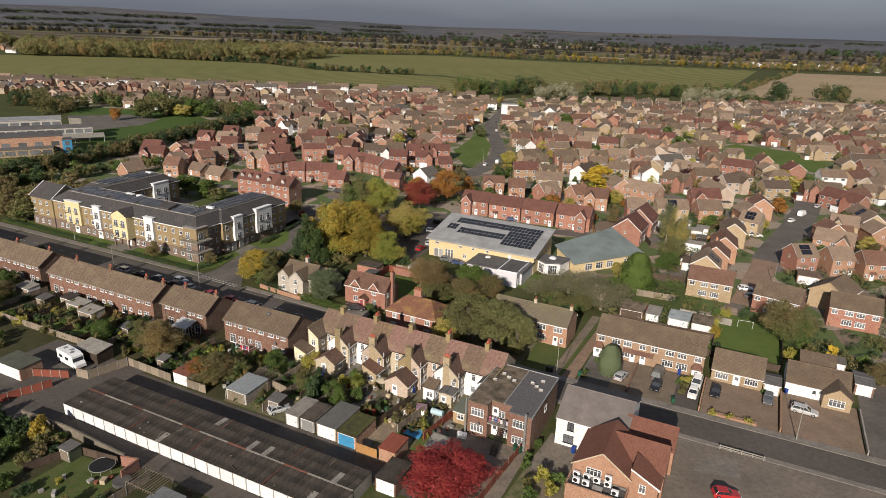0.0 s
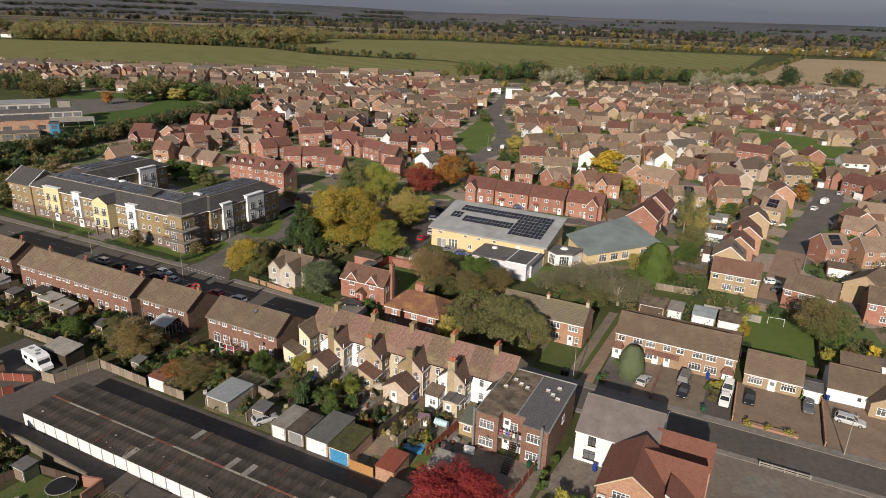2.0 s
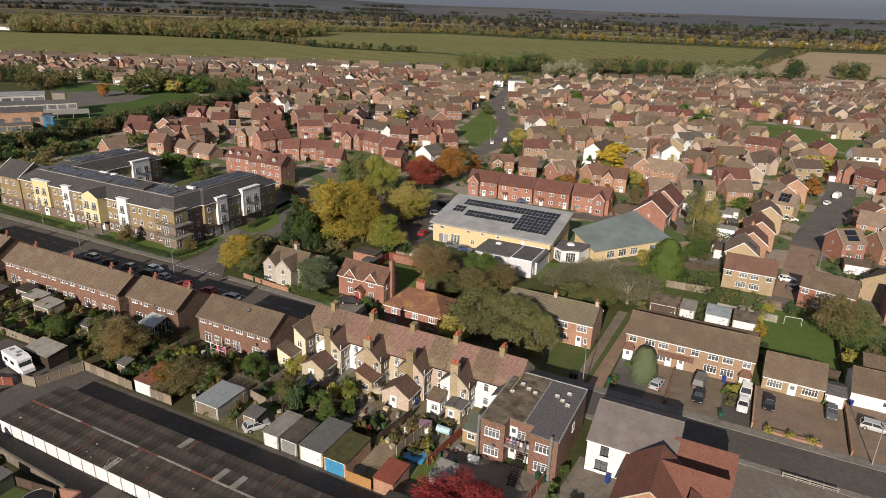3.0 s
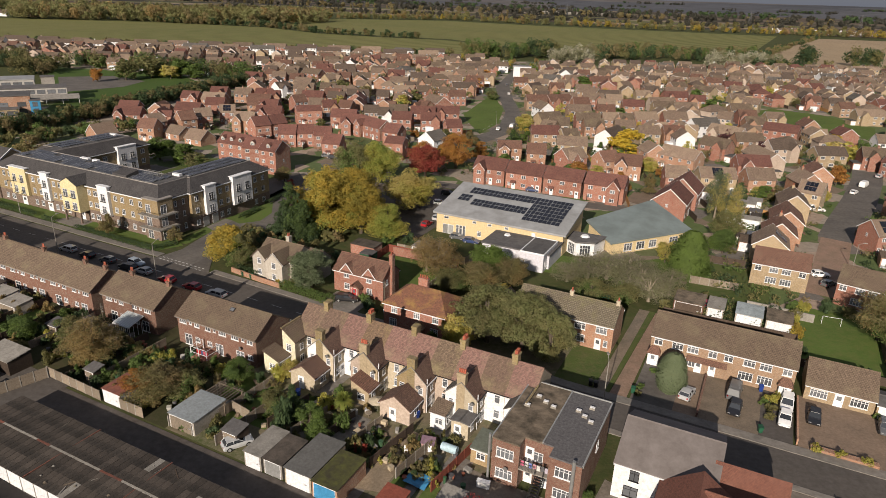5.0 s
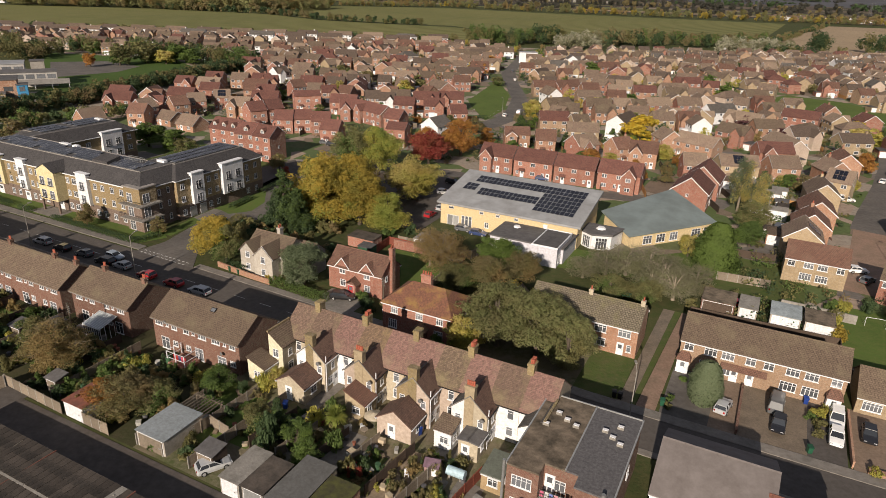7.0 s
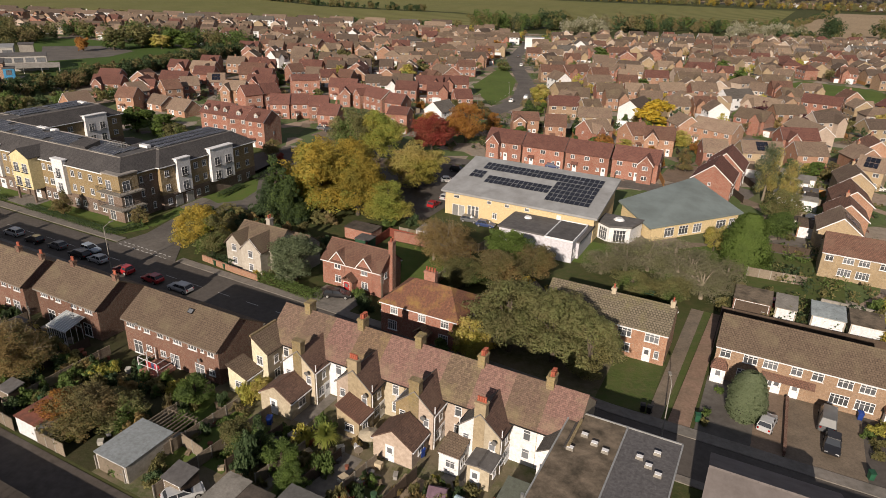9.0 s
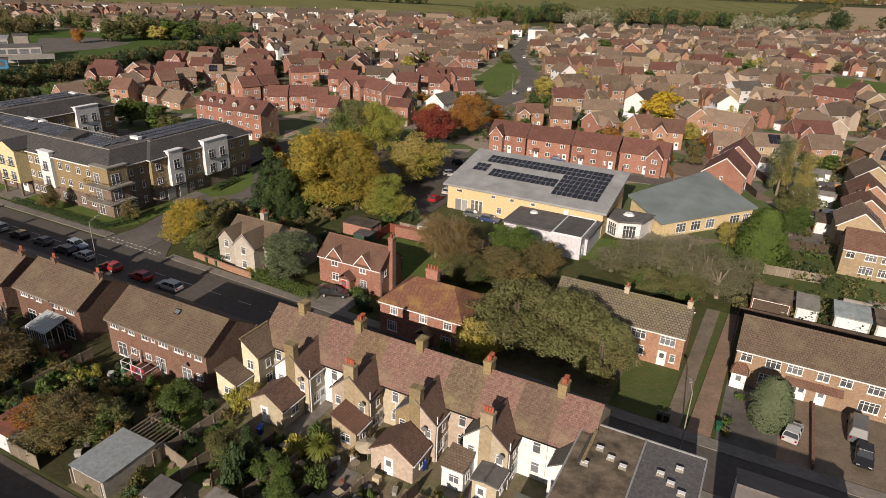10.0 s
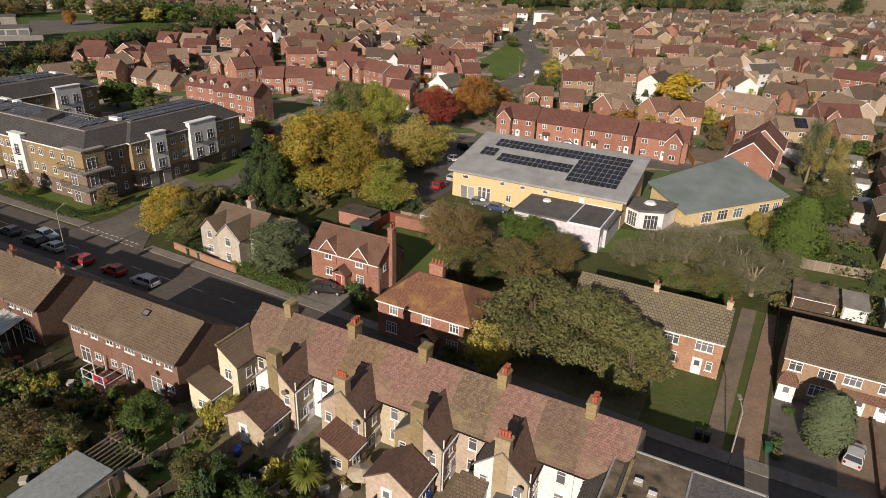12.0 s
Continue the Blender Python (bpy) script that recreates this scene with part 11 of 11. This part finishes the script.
o = thing("playhouse", "small pink and grey wooden playhouse in garden", "playhouse", grid(-36.4, 82.6, 0.05, 12))
part("wall", gable_walls(1.7, 1.5, 1.2, 1.75), surface("faded_pink_paint", (0.42, 0.27, 0.26)), o)
part("roof", gable_roof(1.7, 1.5, 1.2, 1.75, 0.15, 0.1, 0.06), surface("plum_paint", (0.14, 0.09, 0.12)), o)
door(o, 0.3, -0.75, 0, 0, WHITE, 0.5, 1.0, "play", False)
o = thing("chest_freezer", "white chest freezer standing in the yard", "freezer", grid(-27.2, 79.4, 0.05, 8))
s = Shell()
s.box(-0.8, 0.8, -0.35, 0.35, 0, 0.8)
part("body", s, WHITE, o)
s = Shell()
s.box(-0.82, 0.82, -0.37, 0.37, 0.8, 0.88)
part("lid", s, WHITE, o)
bench(-30.0, 140.2, 0)
bench(-27.2, 140.4, 0)


# ---- satellite dishes on the rear walls ----
def dish(u, v, z, turn):
    o = thing("satellite_dish", "small grey satellite dish on a house wall", "satellite dish", grid(u, v, z, turn))
    s = Shell()
    for k in range(3):
        r0, r1 = 0.3 * k / 3, 0.3 * (k + 1) / 3
        for i in range(12):
            a, b = i * math.tau / 12, (i + 1) * math.tau / 12
            s.face([(r0 * math.cos(a), -0.3 + r0 * r0 * -0.9, r0 * math.sin(a)), (r1 * math.cos(a), -0.3 + r1 * r1 * -0.9, r1 * math.sin(a)), (r1 * math.cos(b), -0.3 + r1 * r1 * -0.9, r1 * math.sin(b)), (r0 * math.cos(b), -0.3 + r0 * r0 * -0.9, r0 * math.sin(b))])
    part("reflector", s, surface("dish_grey", (0.2, 0.2, 0.2), vary=0) if "dish_grey" not in bpy.data.materials else bpy.data.materials["dish_grey"], o)
    s = Shell()
    s.tube((0, 0.02, -0.1), (0, -0.3, 0), 0.03, 0.03, 6)
    s.tube((0, -0.3, -0.25), (0, -0.7, -0.05), 0.015, 0.015, 5)
    part("arm", s, STEEL, o)


for u, v, z, t in ((-57.2, 88.95, 4.6, 10), (-48.9, 88.95, 4.4, -8), (-41.6, 88.95, 4.2, 12), (-33.2, 88.95, 4.3, 5), (-83.0, 86.4, 4.9, 10), (-72.0, 86.4, 2.9, -10), (-28.6, 91.9, 4.0, 8), (-33.8, 88.95, 2.6, 5), (-25.0, 81.0, 2.7, 0), (-120.0, 85.1, 4.8, 5)):
    dish(u, v, z, t)


# ---- back garden clutter ----
def clutter():
    """Pots, boxes, planks, tubs and toys lying in the back gardens, each a small thing."""
    rnd = random.Random(61)
    tones = ((0.55, 0.54, 0.5), (0.30, 0.11, 0.07), (0.12, 0.12, 0.13), (0.22, 0.17, 0.12), (0.35, 0.34, 0.32), (0.05, 0.12, 0.06), (0.5, 0.42, 0.3))
    words = ("pale plastic crate", "terracotta plant pot", "dark plastic tub", "stack of old planks", "grey concrete block", "green water butt", "cream storage box")
    mats = [surface("clutter_%d" % i, t, vary=0.2) for i, t in enumerate(tones)]
    n = 0
    while n < 120:
        u, v = rnd.uniform(-67, -29), rnd.uniform(75.5, 84) if rnd.random() < 0.8 else rnd.uniform(86, 91)
        if rnd.random() < 0.25:
            u, v = rnd.uniform(-104, -68), rnd.uniform(70, 84)
        elif v > 85:
            u, v = rnd.uniform(-82, -58), rnd.uniform(38, 46)
        k = rnd.randrange(7)
        s = Shell()
        if k in (1, 2, 5):
            r, z = rnd.uniform(0.2, 0.4), (0.4, 0.5, 0.95)[(1, 2, 5).index(k)]
            s.tube((0, 0, 0), (0, 0, z), r * 0.8, r, 10)
            s.tube((0, 0, z), (0, 0, z + 0.04), r * 1.08, r * 1.08, 10)
        elif k == 3:
            for q in range(4):
                s.box(-0.9 + 0.1 * q, 0.9 - 0.05 * q, -0.3 + 0.02 * q, 0.3, 0.07 * q, 0.07 * q + 0.06, bottom=True)
        else:
            a, b, z = rnd.uniform(0.25, 0.55), rnd.uniform(0.2, 0.4), rnd.uniform(0.3, 0.7)
            s.box(-a, a, -b, b, 0, z)
            s.box(-a - 0.03, a + 0.03, -b - 0.03, b + 0.03, z, z + 0.06, bottom=True)
        ob = part(words[k].split()[-1] if k not in (1, 3, 5) else ("plant_pot", "plank_stack", "water_butt")[(1, 3, 5).index(k)], s, mats[k], None, grid(u, v, 0.06, rnd.uniform(0, 180)))
        tagged(ob, words[k] + " in a cluttered back garden", words[k].split()[-1])
        n += 1


clutter()


# ---- estate fences and small far things ----
def estate_fences():
    """Uncounted garden fences between the estate houses."""
    rnd = random.Random(12)
    s = Shell()
    for u, v, L in PLACED:
        for k in range(2):
            du, dv = rnd.uniform(5.0, 7.5), rnd.uniform(-2, 2)
            t = radians(22 + rnd.uniform(-6, 6) + (90 if k else 0))
            ln = rnd.uniform(6, 11)
            c = Vector((u + (du if k else 0), v + (0 if k else 9.0) + dv))
            if any(near_line(c, l, 7) for l in LANES) or any(inside(c, g) for g in GREENS) or c.y < 205:
                continue
            d = Vector((math.cos(t), math.sin(t))) * ln / 2
            if any((c.x - p) ** 2 + (c.y - q) ** 2 < 16 for p, q, _ in PLACED):
                continue
            a, b = xy(*(c - d)), xy(*(c + d))
            n = Vector((-(b[1] - a[1]), b[0] - a[0])).normalized() * 0.05
            s.slab([(a[0] - n.x, a[1] - n.y, 1.7), (b[0] - n.x, b[1] - n.y, 1.7), (b[0] + n.x, b[1] + n.y, 1.7), (a[0] + n.x, a[1] + n.y, 1.7)], 1.7, rnd.choice((0, 0, 1, 2)))
    ob = part("estate_fences", s, (WOOD, DARK_WOOD, NEW_WOOD))
    tagged(ob, "wooden garden fences between estate houses", "fences", "", "stuff")


estate_fences()
b = thing("white_end_house", "white walled house end beside the estate road", "house", grid(-176, 489, 0, 22))
s = Shell()
s.box(-6.5, 6.5, -0.5, 6, 0, 7.6)
part("wall", s, WHITE_WALL, b)
s = Shell()
s.box(-6.8, 6.8, -0.7, 6.2, 7.6, 7.9)
part("roof", s, GREY_METAL, b)
for x in (-860, -700):
    b = thing("glasshouse", "long pale distant glasshouses", "glasshouse", grid(x, 2560, 0, 24), "", "")
    s = Shell()
    for i in range(5):
        s.slab([(-80, i * 14 - 7, 3), (80, i * 14 - 7, 3), (80, i * 14, 7), (-80, i * 14, 7)], 0.4)
        s.slab([(80, i * 14 + 7, 3), (-80, i * 14 + 7, 3), (-80, i * 14, 7), (80, i * 14, 7)], 0.4)
    part("roof", s, SHEET_PALE, b)
    s = Shell()
    s.box(-80, 80, -7, 63, 0, 3)
    part("wall", s, SHEET_PALE, b)
s = Shell()
rnd = random.Random(40)
for i in range(140):
    u, v = (rnd.uniform(-1700, -1120), rnd.uniform(690, 1150)) if i < 100 else (rnd.uniform(-60, 330), rnd.uniform(1650, 1850))
    L, W, h = rnd.uniform(8, 18), 8, rnd.uniform(5, 6)
    x, y = xy(u, v)
    m = pose(x, y, 0, 0, 0, rnd.uniform(0, 180))
    for q, mi in ((gable_walls(L, W, h, h + 3), 0 if rnd.random() < 0.5 else 1), (gable_roof(L, W, h, h + 3), 2)):
        n = len(s.v)
        s.v += [tuple(m @ Vector(p)) for p in q.v]
        s.f += [tuple(j + n for j in f) for f in q.f]
        s.uv += q.uv
        s.mi += [mi] * len(q.f)
tagged(part("village_houses_far", s, (WHITE_WALL, ORANGE_BRICK, TILE_BROWN)), "distant village houses beyond the fields", "houses", "", "stuff")


PYLON_GREY = surface("dull_grey_steel", (0.16, 0.165, 0.18), rough=0.7, bump=0)


def pylon(u, v, h=38):
    o = thing("pylon", "distant grey lattice electricity pylon", "pylon", grid(u, v))
    s = Shell()
    for sx in (-1, 1):
        for sy in (-1, 1):
            s.tube((sx * 4, sy * 4, 0), (sx * 0.8, sy * 0.8, h), 0.22, 0.16, 4)
    for k in range(6):
        z = h * k / 6
        w = 4 - 3.2 * k / 6
        w2 = 4 - 3.2 * (k + 1) / 6
        for sy in (-1, 1):
            s.tube((-w, sy * w, z), (w2, sy * w2, h * (k + 1) / 6), 0.12, 0.12, 4)
            s.tube((w, sy * w, z), (-w2, sy * w2, h * (k + 1) / 6), 0.12, 0.12, 4)
    part("lattice", s, PYLON_GREY, o)
    for z, w in ((h * 0.68, 9), (h * 0.82, 11), (h * 0.95, 8)):
        s = Shell()
        s.tube((-w, 0, z), (w, 0, z), 0.18, 0.18, 4)
        part("cross_arm", s, PYLON_GREY, o)


for u, v in ((-2300, 1900), (-1500, 1950), (-650, 2150), (-120, 2250), (160, 2200), (600, 2350)):
    pylon(u, v)
